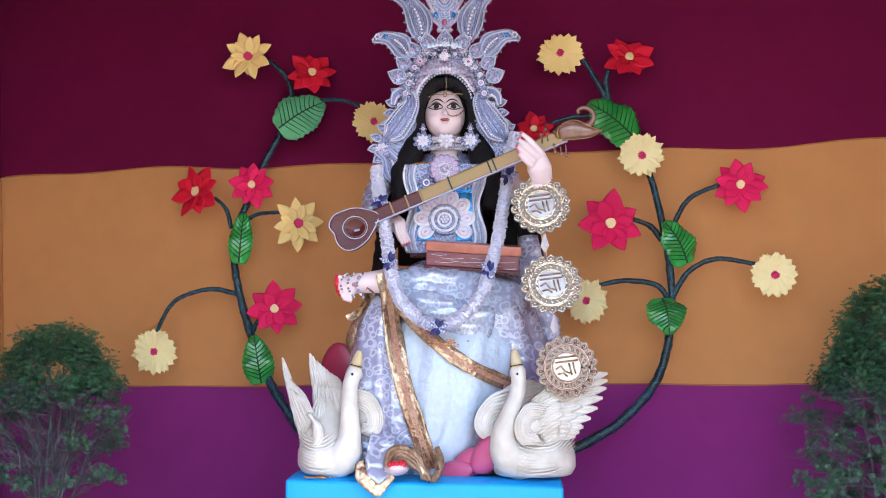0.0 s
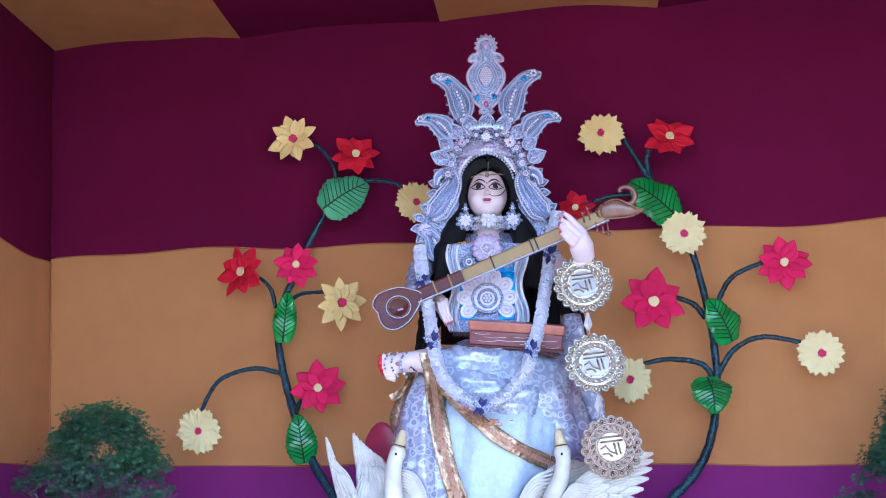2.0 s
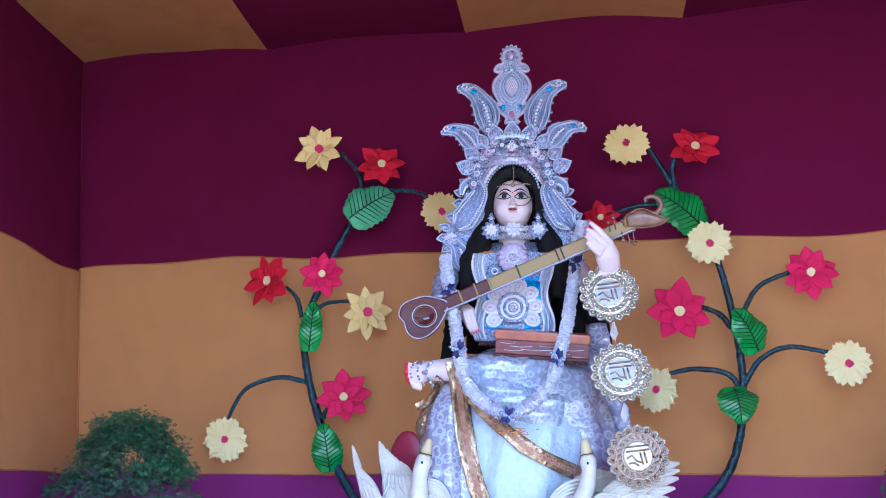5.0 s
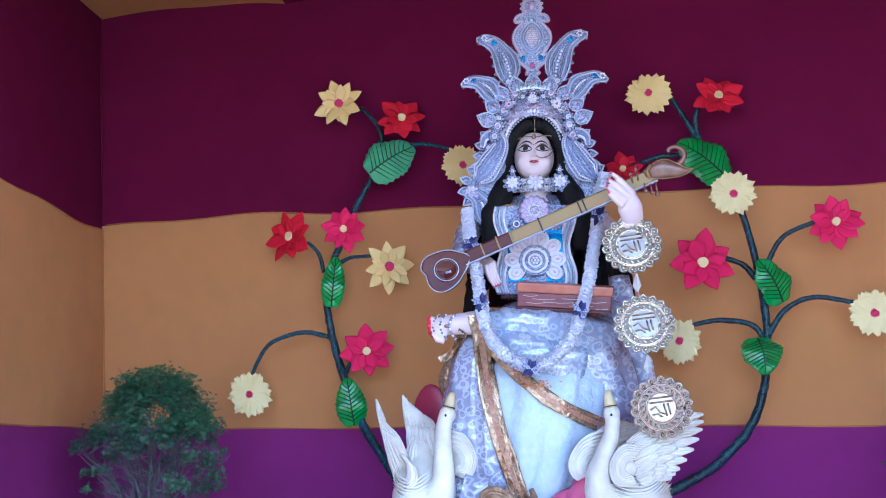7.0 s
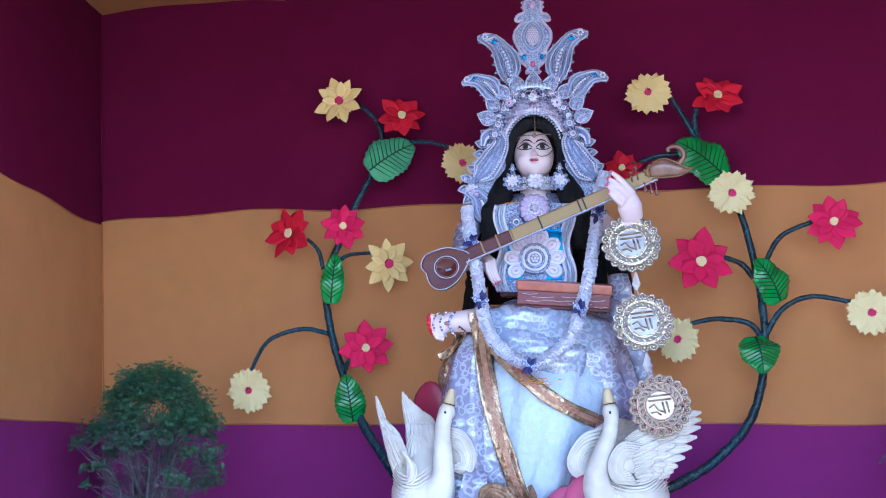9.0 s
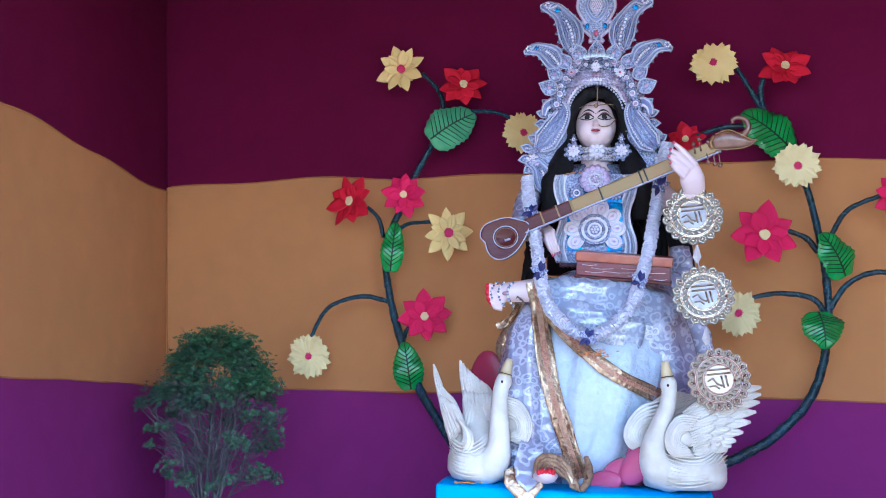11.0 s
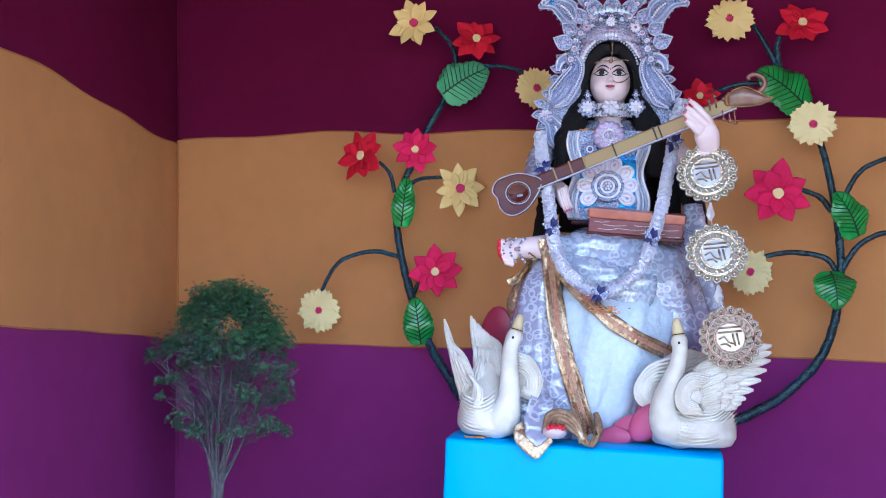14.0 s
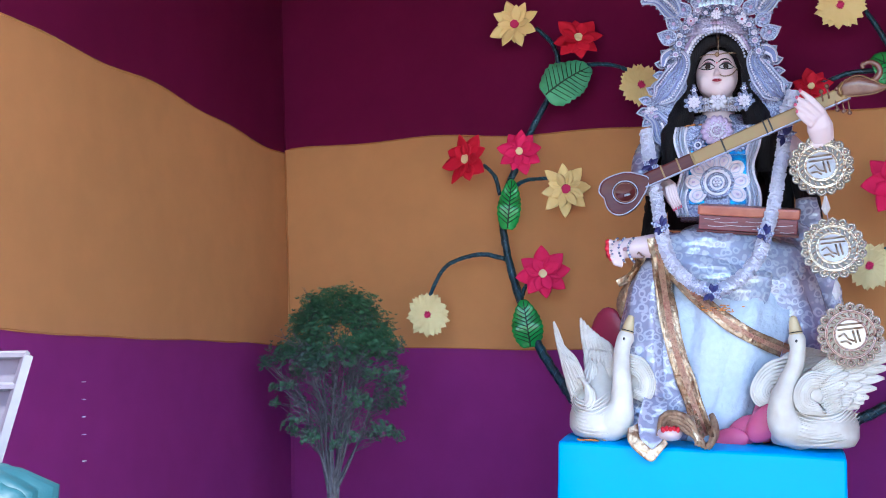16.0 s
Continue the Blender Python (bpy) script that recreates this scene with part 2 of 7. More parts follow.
m_black = material("black_paint", (0.012, 0.010, 0.012), rough=0.5)
m_skin = material("pale_painted_clay", (0.70, 0.57, 0.60), rough=0.38, scale=12, second=(0.67, 0.52, 0.55))
m_hair = material("black_hair", (0.008, 0.007, 0.009), rough=0.6, spec=0.2, scale=60, stretch=(6, 6, 0.6), bump=0.6, bump_scale=40)
m_lace = lace("silver_lace_cloth", (0.54, 0.58, 0.74), (0.17, 0.17, 0.33), 37.0, 1.0)
m_lacepale = lace("pale_lace_under_film", (0.47, 0.55, 0.69), (0.21, 0.25, 0.43), 37.0, 1.0)
m_eyewhite = material("white_eye_paint", (0.60, 0.56, 0.57), rough=0.3, scale=30)
m_mauve = material("mauve_eye_paint", (0.34, 0.18, 0.22), rough=0.45, scale=30)
m_iris = material("brown_iris_paint", (0.060, 0.040, 0.036), rough=0.25, scale=60)
m_nail = material("pink_nail_paint", (0.62, 0.10, 0.20), rough=0.3, scale=40)
# darker copy of the gold brocade, shade of the folds in its colour
m_fold = material("shaded_gold_brocade", (0.40, 0.27, 0.17), rough=0.4, metal=0.35, scale=60, second=(0.17, 0.09, 0.06), bump=0.9, bump_scale=70)
m_lips = material("dark_red_lip_paint", (0.32, 0.02, 0.05), rough=0.4, scale=30)
m_sari = material("pale_blue_satin", (0.54, 0.64, 0.78), rough=0.42, scale=42, second=(0.44, 0.53, 0.69), bump=1.0, bump_scale=26, coat=0.2)
m_gold = material("gold_brocade", (0.80, 0.64, 0.44), rough=0.25, metal=0.6, scale=70, second=(0.26, 0.13, 0.07), bump=1.0, bump_scale=48)
m_red = material("red_dye", (0.62, 0.015, 0.04), rough=0.45, scale=30)
m_roseback = material("deep_rose_lotus_paint", (0.36, 0.030, 0.075), rough=0.4, scale=8, second=(0.30, 0.02, 0.06))
m_pinkseat = material("pink_lotus_paint", (0.55, 0.10, 0.22), rough=0.4, scale=8, second=(0.48, 0.07, 0.18))
m_silver = filigree("silver_foil_work", (0.52, 0.59, 0.82), (0.17, 0.19, 0.36), 150.0)
m_pearl = material("pearl_beads", (0.78, 0.76, 0.84), rough=0.2, coat=0.5, scale=60, second=(0.62, 0.58, 0.72))
m_bluefoil = material("blue_foil", (0.01, 0.12, 0.50), rough=0.2, metal=0.6, scale=70, second=(0.02, 0.38, 0.75), bump=0.5, bump_scale=60)
m_streak = material("brushed_silver_foil", (0.54, 0.63, 0.80), rough=0.28, metal=0.4, scale=60, second=(0.34, 0.36, 0.48), stretch=(5, 5, 0.6), bump=0.7, bump_scale=50)
m_navy = material("navy_ribbon", (0.015, 0.018, 0.12), rough=0.35, scale=50)
m_garland = material("white_tissue_garland", (0.74, 0.74, 0.84), rough=0.8, scale=80, second=(0.60, 0.60, 0.76), bump=0.8, bump_scale=120)
m_wood = material("varnished_brown_wood", (0.075, 0.010, 0.016), rough=0.30, coat=0.07, spec=0.25, scale=20, stretch=(1, 1, 6), second=(0.10, 0.022, 0.015))
m_gilt = material("dull_gold_paint", (0.26, 0.17, 0.065), rough=0.35, metal=0.35, scale=30, second=(0.28, 0.15, 0.06))
m_pegwood = material("light_brown_wood", (0.25, 0.14, 0.095), rough=0.22, coat=0.25, scale=25, second=(0.15, 0.060, 0.045))
m_pages = material("glossy_maroon_leaves", (0.19, 0.028, 0.042), rough=0.3, coat=0.35, scale=40, second=(0.11, 0.014, 0.024), stretch=(0.5, 1, 6), bump=0.5, bump_scale=30)
m_book = material("brick_red_cover", (0.43, 0.125, 0.065), rough=0.4, coat=0.4, scale=25, second=(0.28, 0.05, 0.03))
m_brocade = material("dark_red_brocade", (0.36, 0.13, 0.10), rough=0.4, metal=0.3, scale=60, second=(0.60, 0.40, 0.26), bump=0.9, bump_scale=110)
# dark medallion ground: shade in the relief's crevices put into the colour
m_disc_dark = material("shaded_foil_ground", (0.13, 0.105, 0.08), rough=0.3, metal=0.8, scale=35, second=(0.22, 0.18, 0.15))
m_disc = material("embossed_silver_gilt_foil", (0.88, 0.81, 0.68), rough=0.12, metal=0.97, scale=35, second=(0.56, 0.47, 0.34), bump=0.6, bump_scale=80)
m_tape = material("blue_green_tape_edge", (0.03, 0.13, 0.17), rough=0.3, coat=0.5, scale=40)
m_vine = material("dark_green_tape_wrap", (0.006, 0.056, 0.092), spec=0.4, rough=0.3, scale=30, second=(0.002, 0.012, 0.018), bump=1.0, bump_scale=75, coat=0.15)
m_leaf = material("green_glossy_paper", (0.030, 0.37, 0.070), rough=0.35, scale=16, second=(0.015, 0.17, 0.03), coat=0.5, vary=0.15, bump=0.5, bump_scale=22)
m_leafpale = material("pale_green_paper", (0.10, 0.40, 0.18), rough=0.5, scale=20, second=(0.07, 0.28, 0.15))
m_vein = material("dark_vein_ink", (0.006, 0.035, 0.012), rough=0.6)
m_pred = material("scarlet_paper", (0.68, 0.010, 0.040), rough=0.7, spec=0.25, scale=14, second=(0.55, 0.006, 0.028), vary=0.10)
m_ppink = material("crimson_pink_paper", (0.74, 0.012, 0.115), rough=0.7, spec=0.25, scale=14, second=(0.62, 0.009, 0.085), vary=0.10)
m_pyellow = material("yellow_paper", (0.88, 0.66, 0.29), rough=0.65, scale=14, second=(0.82, 0.58, 0.22), vary=0.08)
m_pcream = material("cream_yellow_paper", (0.84, 0.72, 0.38), rough=0.65, scale=14, second=(0.76, 0.62, 0.30), vary=0.08)
m_cmag = material("magenta_paper_centre", (0.62, 0.02, 0.13), rough=0.7, scale=40, bump=0.5, bump_scale=90)
m_cyel = material("yellow_paper_centre", (0.86, 0.68, 0.36), rough=0.7, scale=40, bump=0.5, bump_scale=90)
m_bark = material("grey_bark", (0.17, 0.165, 0.19), rough=0.9, scale=30, second=(0.07, 0.068, 0.08), bump=0.5, bump_scale=60)
m_needles = material("dull_green_foliage", (0.058, 0.175, 0.075), rough=0.6, scale=14, second=(0.020, 0.075, 0.045))
m_dusty = material("dusty_grey_green_foliage", (0.085, 0.125, 0.105), rough=0.75, scale=14, second=(0.035, 0.065, 0.060))



# ---- the tent: back wall, left wall, added unseen right wall, ceiling, floor ----
def back(x, z, off=0.0):
    """A place on the back wall: x across, z up, off towards the entrance."""
    return Vector((x, 5.1 - 0.19 * x - off, z))


def left(y, z):
    """A place on the slightly leaning left wall."""
    return Vector((-2.228 - 0.066 * (z - 2.56), y, z))


def sheet(name, place, across, levels, mats, parent=None, thick=0.02, out=Vector((0, 1, 0)), ripple=0.012):
    """A hanging sheet of cloth in horizontal bands, with sag at the seams and gentle ripples."""
    bm = bmesh.new()
    rows, kinds = [], []
    for k, (z0, z1, sag0, sag1, mat) in enumerate(levels):
        steps = 10
        for s in range(steps + (k == len(levels) - 1)):
            f = s / steps
            row = []
            for u in across:
                z = z0 + (z1 - z0) * f + sag0(u) * (1 - f) + sag1(u) * f
                p = place(u, z)
                p = p + out * (ripple * noise.noise(Vector((u * 1.3, z * 0.7, 3.1))) + 0.3 * ripple * noise.noise(Vector((u * 5, z * 2.0, 8))))
                row.append((bm.verts.new(p), bm.verts.new(p + out * thick)))
            rows.append(row)
            kinds.append(mat)
    for r in range(len(rows) - 1):
        a, b = rows[r], rows[r + 1]
        for i in range(len(across) - 1):
            bm.faces.new((a[i][0], a[i + 1][0], b[i + 1][0], b[i][0])).material_index = kinds[r]
            bm.faces.new((a[i][1], b[i][1], b[i + 1][1], a[i + 1][1])).material_index = kinds[r]
    for i in range(len(across) - 1):
        bm.faces.new((rows[0][i][0], rows[0][i][1], rows[0][i + 1][1], rows[0][i + 1][0]))
        bm.faces.new((rows[-1][i][0], rows[-1][i + 1][0], rows[-1][i + 1][1], rows[-1][i][1]))
    smooth(bm)
    return part(name, bm, mats, parent)


def flat(u):
    return 0.0


def span(a, b, n):
    return [a + (b - a) * i / n for i in range(n + 1)]


def seam_up(u):
    return 0.012 * math.sin(u * 3.3 + 0.4) + 0.008 * math.sin(u * 8.1)


def seam_low(u):
    return 0.005 * math.sin(u * 2.7 + 1.2) + 0.002 * math.sin(u * 9)


BANDS = [m_purple, m_tan, m_maroon]
wall_back = sheet("wall_back", back, span(-2.6, 2.5, 100), [(0.0, 1.54, flat, seam_low, 0), (1.54, 2.572, seam_low, seam_up, 1), (2.572, 3.95, seam_up, flat, 2)], BANDS)
tagged(wall_back, "hanging cloth back wall in purple, ochre and maroon bands", "wall", kind="structure")
wall_left = sheet("wall_left", left, span(1.3, 5.56, 90), [(0.0, 1.535, flat, seam_low, 0), (1.535, 2.55, seam_low, seam_up, 1), (2.55, 3.95, seam_up, flat, 2)], BANDS,
                  out=Vector((-1, 0, 0)))
tagged(wall_left, "hanging cloth side wall in purple, ochre and maroon bands", "wall", kind="structure")

# added wall out of view, cuts the light on the right side
unseen_wall_right = sheet("unseen_wall_right", lambda y, z: Vector((2.36, y, z)), span(1.3, 4.70, 60), [(0.0, 1.54, flat, seam_low, 0), (1.54, 2.572, seam_low, seam_up, 1), (2.572, 3.95, seam_up, flat, 2)], BANDS,
                   out=Vector((1, 0, 0)))
tagged(unseen_wall_right, "hanging cloth side wall in purple, ochre and maroon bands", "wall", kind="structure")


def piping(place, ends, z, sag, out):
    """A thin stitched cord along a seam."""
    bm = bmesh.new()
    tube(bm, [place(u, z + sag(u)) + out * 0.004 for u in span(*ends, 90)], 0.0035, 5, wobble=0.3)
    return tagged(part("trim", smooth(bm), m_tan_opaque), "thin ochre stitched seam between cloth bands", "trim", kind="structure")


piping(back, (-2.2, 2.34), 2.572, seam_up, Vector((0, -1, 0)))
piping(back, (-2.12, 2.34), 1.54, seam_low, Vector((0, -1, 0)))
piping(left, (1.3, 5.5), 2.55, seam_up, Vector((1, 0, 0)))
piping(left, (1.3, 5.5), 1.535, seam_low, Vector((1, 0, 0)))


def corner_cord(z0, z1, mat):
    bm = bmesh.new()
    tube(bm, [left(5.50, z) + Vector((0.012, 0, 0)) for z in span(z0, z1, 12)], 0.004, 6, wobble=0.4)
    return tagged(part("trim", smooth(bm), mat), "stitched upright seam in the corner of the cloth walls", "trim", kind="structure")


bm = bmesh.new()
for z in (0.94, 1.10, 1.19, 1.25, 1.31, 1.37):
    box(bm, tuple(left(3.53, z) + Vector((0.001, -0.010, -0.0015))), tuple(left(3.53, z) + Vector((0.006, 0.010, 0.0015))))
tagged(part("trim", bm, m_garland), "short pale stitches down the purple side cloth", "stitching", kind="structure")
corner_cord(0.0, 1.53, m_purple)
corner_cord(1.54, 2.555, m_tan_opaque)
corner_cord(2.565, 3.64, m_maroon_opaque)


def ceiling_cloth():
    """Cloth strips that run from the entrance to the back wall, sagging between their seams."""
    bm = bmesh.new()
    seams = [-3.3, -2.32, -1.27, -0.235, 0.80, 1.83, 2.86]
    grid = []
    xs = [seams[0] + (seams[-1] - seams[0]) * i / 96 for i in range(97)]
    for k in seams[1:-1]:
        xs[min(range(97), key=lambda i: abs(xs[i] - k))] = k
    for j in range(41):
        f = j / 40
        row = []
        for x in xs:
            y = 1.3 + f * (4.3 - 0.19 * x)
            k = max(i for i in range(len(seams)) if seams[i] <= x + 1e-6)
            k = min(k, len(seams) - 2)
            u = (x - seams[k]) / (seams[k + 1] - seams[k])
            z = 3.645 - 0.02 * x + 0.035 * math.sin(math.pi * u) + 0.02 * noise.noise(Vector((x * 2, y * 1.5, 0)))
            row.append((bm.verts.new((x + 0.055 * (y - 5.1), y, z)), bm.verts.new((x + 0.055 * (y - 5.1), y, z + 0.02)), k))
        grid.append(row)
    for a, b in zip(grid, grid[1:]):
        for i in range(96):
            mat = a[i][2] % 2
            bm.faces.new((a[i][0], b[i][0], b[i + 1][0], a[i + 1][0])).material_index = mat
            bm.faces.new((a[i][1], a[i + 1][1], b[i + 1][1], b[i][1])).material_index = mat
    return part("ceiling", smooth(bm), [m_maroon_opaque, m_tan_opaque])


tagged(ceiling_cloth(), "sagging tent ceiling of ochre and maroon cloth strips", "ceiling", kind="structure")

bm = bmesh.new()
box(bm, (-60, -60, -0.1), (60, 60, 0.0))
tagged(part("floor", bm, m_floor), "bare packed earth floor of the tent", "floor", kind="structure")


# ---- the plinth ----
def plinth():
    thing = empty("plinth", (-0.074, 4.545, 0))
    bm = bmesh.new()
    box(bm, (-0.477, -0.46, 0.0), (0.512, 0.46, 1.194), bevel=0.012)
    bmesh.ops.subdivide_edges(bm, edges=[e for e in bm.edges if e.calc_length() > 0.5], cuts=8, use_grid_fill=True)
    for v in bm.verts:
        v.co += 0.006 * noise.noise_vector(v.co * 5)
        v.co.z -= 0.016 * max(0.0, 1 - (v.co.y + 0.46) / 0.14) * max(0.0, v.co.z - 1.0) / 0.19
        v.co.z += (-0.018 * v.co.x + 0.022 * (v.co.y + 0.46)) * v.co.z / 1.2
    part("cover", smooth(bm), m_plinth, thing)
    bm = bmesh.new()
    for k in range(7):
        a = 2 * math.pi * k / 7
        ball(bm, (-0.03 + 0.026 * math.cos(a), -0.464, 0.93 + 0.026 * math.sin(a)), (0.016, 0.004, 0.012), 0, 10, 6, Matrix.Rotation(-a, 4, "Y"))
    part("flower_sticker", smooth(bm), m_cmag, thing, "small pink flower stuck on the front")
    thing.rotation_euler.z = radians(-2.5)
    return tagged(thing, "tall block covered in bright sky blue cloth", "plinth")


plinth()



# ---- paper flowers on wrapped wire stems, in front of the back wall ----
def petal_mesh(name, length, width, tip, mat, lift, cup):
    """One folded paper petal from the centre outwards along +y, facing +z."""
    bm = bmesh.new()
    rows = []
    prof = [(0.0, 0.40), (0.2, 0.74), (0.42, 1.0), (0.60, 0.97), (0.76, 0.70), (0.90, 0.34), (1.0, tip)]
    for f, w in prof:
        row = []
        for s in (-1, -0.5, 0, 0.5, 1):
            z = lift * f * f + cup * (abs(s) * w) * width - 0.004 * f
            row.append(bm.verts.new((s * w * width / 2, f * length, z)))
        rows.append(row)
    for a, b in zip(rows, rows[1:]):
        for i in range(4):
            bm.faces.new((a[i], a[i + 1], b[i + 1], b[i]))
    top = bm.faces[:]
    got = bmesh.ops.extrude_face_region(bm, geom=top)
    bmesh.ops.translate(bm, verts=[v for v in got["geom"] if isinstance(v, bmesh.types.BMVert)], vec=(0, 0, -0.0012))
    bmesh.ops.recalc_face_normals(bm, faces=bm.faces)
    data = bpy.data.meshes.new(name)
    smooth(bm).to_mesh(data)
    bm.free()
    data.materials.append(mat)
    return data


PETALS = {}
for key, mat, tip, width in (("red", m_pred, 0.03, 0.070), ("pink", m_ppink, 0.03, 0.068), ("yellow", m_pyellow, 0.03, 0.054), ("cream", m_pcream, 0.06, 0.058)):
    PETALS[key] = (petal_mesh("petal", 0.108, width, tip, mat, 0.006, 0.09), petal_mesh("petal", 0.074, width * 0.85, tip, mat, 0.010, 0.10),
                   m_cmag if key in ("yellow", "cream") else m_cyel, mat)


def flower(plant, place, toward, kind, size=1.0, petals=8, spin=0.0, label=""):
    outer, inner, centre_mat, mat = PETALS[kind]
    rng = random.Random(int(place[0] * 1000) + int(place[2] * 1000))
    bm = bmesh.new()
    bmesh.ops.create_cone(bm, cap_ends=True, segments=12, radius1=0.030, radius2=0.036, depth=0.012, matrix=Matrix.Translation((0, 0, -0.008)))
    head = part("flower", smooth(bm), mat, plant, label)
    head.matrix_basis = facing(place, toward, spin) @ Matrix.Diagonal((size, size, size, 1))
    for layer, data in ((0, outer), (1, inner)):
        for k in range(petals):
            a = 2 * math.pi * (k + 0.5 * layer) / petals + rng.uniform(-0.10, 0.10)
            s = rng.uniform(0.88, 1.08)
            again("petal", data, head, Matrix.Rotation(a, 4, "Z") @ Matrix.Translation((0, 0.010, 0.004 * layer)) @ Matrix.Rotation(rng.uniform(-0.22, 0.34), 4, "X")
                  @ Matrix.Rotation(rng.uniform(-0.25, 0.25), 4, "Y") @ Matrix.Diagonal((s, s, 1, 1)))
    bm = bmesh.new()
    got = bmesh.ops.create_cone(bm, cap_ends=True, segments=18, radius1=0.019, radius2=0.018, depth=0.010, matrix=Matrix.Translation((0, 0, 0.016)))
    for v in bm.verts:
        v.co.x += rng.uniform(-0.002, 0.002)
        v.co.y += rng.uniform(-0.002, 0.002)
    part("flower_centre", bm, centre_mat, head)
    return head


def saw_layer(mat, r, teeth, depth, rng):
    """One sheet of paper cut with a saw-toothed edge and pressed into slight waves."""
    bm = bmesh.new()
    hub = bm.verts.new((0, 0, 0))
    loops = []
    for f in (0.35, 0.70, 1.0):
        loop = []
        for k in range(teeth * 2):
            a = math.pi * k / teeth
            q = r * f * (1.0 if f < 1 else (rng.uniform(0.93, 1.06) if k % 2 == 0 else depth))
            loop.append(bm.verts.new((q * math.sin(a), q * math.cos(a), f * f * (0.005 * math.sin(a * 3 + r * 90) + 0.004 * rng.uniform(-1, 1)))))
        loops.append(loop)
    n = teeth * 2
    for k in range(n):
        bm.faces.new((hub, loops[0][(k + 1) % n], loops[0][k]))
        for p, q in zip(loops, loops[1:]):
            bm.faces.new((p[k], p[(k + 1) % n], q[(k + 1) % n], q[k]))
    got = bmesh.ops.extrude_face_region(bm, geom=bm.faces[:])
    bmesh.ops.translate(bm, verts=[v for v in got["geom"] if isinstance(v, bmesh.types.BMVert)], vec=(0, 0, -0.0012))
    bmesh.ops.recalc_face_normals(bm, faces=bm.faces)
    return bm


def saw_flower(plant, place, toward, mat, size, spin, label):
    """Stacked saw-toothed paper discs with a small fringed centre."""
    rng = random.Random(int(place[0] * 1000) + int(place[2] * 1000))
    head = part("flower", saw_layer(mat, 0.094 * size, 11, 0.74, rng), mat, plant, label)
    head.matrix_basis = facing(place, toward, spin)
    for k, (r, teeth, depth) in enumerate(((0.102, 9, 0.66), (0.096, 17, 0.84))):
        o = part("petal_ring", saw_layer(mat, r * size, teeth, depth, rng), mat, head)
        o.matrix_basis = Matrix.Translation((rng.uniform(-0.006, 0.006), rng.uniform(-0.006, 0.006), 0.007 + 0.007 * k)) @ Matrix.Rotation(0.5 * k + 0.2, 4, "Z") @ Matrix.Rotation(rng.uniform(-0.06, 0.06), 4, "X")
    o = part("flower_centre", saw_layer(m_cmag, 0.021, 13, 0.62, rng), m_cmag, head)
    o.matrix_basis = Matrix.Translation((0, 0, 0.019))
    return head


def leaf(plant, place, toward, length, width, spin, mat, label):
    """A stiff paper leaf with inked veins; its tip points along +y."""
    bm = bmesh.new()
    rows = []
    n = 19
    for i in range(n):
        f = i / (n - 1)
        w = math.sin(math.pi * (0.06 + 0.90 * f) ** 0.78) ** 0.72 * width / 2
        row = []
        for s in (-1, -0.66, -0.33, 0, 0.33, 0.66, 1):
            jag = 1 + (0.09 if i % 2 and abs(s) == 1 else 0)
            row.append(bm.verts.new((s * w * jag, (f - 0.5) * length, -0.10 * abs(s) * w + 0.03 * math.sin(3 * f) - 0.012 * math.sin(12.6 * f) * abs(s))))
        rows.append(row)
    for a, b in zip(rows, rows[1:]):
        for i in range(6):
            bm.faces.new((a[i], a[i + 1], b[i + 1], b[i]))
    got = bmesh.ops.extrude_face_region(bm, geom=bm.faces[:])
    bmesh.ops.translate(bm, verts=[v for v in got["geom"] if isinstance(v, bmesh.types.BMVert)], vec=(0, 0, -0.0015))
    bmesh.ops.recalc_face_normals(bm, faces=bm.faces)
    ob = part("leaf", smooth(bm), mat, plant, label)
    ob.matrix_basis = facing(place, toward, spin)

    def on(s, f):
        w = math.sin(math.pi * (0.06 + 0.90 * f) ** 0.78) ** 0.72 * width / 2
        return (s * w, (f - 0.5) * length, -0.10 * abs(s) * w + 0.03 * math.sin(3 * f) - 0.012 * math.sin(12.6 * f) * abs(s) + 0.0015)

    bm = bmesh.new()
    tube(bm, [on(0, f) for f in span(0.02, 0.97, 10)], [0.0042, 0.0022], 5)
    part("midrib", bm, m_vein, ob)
    for k in range(9):
        for s in (-1, 1):
            bm = bmesh.new()
            f = 0.10 + 0.085 * k + 0.012 * s
            tube(bm, [on(s * u, min(0.97, f + 0.16 * u)) for u in span(0.0, 0.93, 6)], [0.0024, 0.0013], 4)
            part("vein", bm, m_vein, ob)
    return ob


def stem(plant, name, path, r0, r1):
    """A bent wire wrapped in glossy tape, with the tape's edge winding round it."""
    bm = bmesh.new()
    line = catmull(path, 9)
    tube(bm, line, [r0 * 1.15, r1 * 1.15], 10, wobble=0.30)
    ob = part(name, smooth(bm), m_vine, plant)
    long = sum((q - p).length for p, q in zip(line, line[1:]))
    turns = max(2.0, long / 0.055)
    wrap = []
    n = int(turns * 9)
    for i in range(n + 1):
        f = i / n
        g = f * (len(line) - 1)
        k = min(int(g), len(line) - 2)
        p, way = line[k].lerp(line[k + 1], g - k), (line[k + 1] - line[k]).normalized()
        side = way.cross(Vector((0, 1, 0))).normalized()
        up, a = way.cross(side), 2 * math.pi * turns * f
        r = (r0 + (r1 - r0) * f) * 1.17
        wrap.append(p + side * (r * math.cos(a)) + up * (r * math.sin(a)))
    bm = bmesh.new()
    tube(bm, wrap, 0.0016, 4, wobble=0.5)
    part("tape_edge", smooth(bm), m_tape, ob)
    return ob


OUT = Vector((-0.10, -1, 0.04))


def off(p, d):
    """Move a place towards the entrance."""
    return (p[0], p[1] - d, p[2])


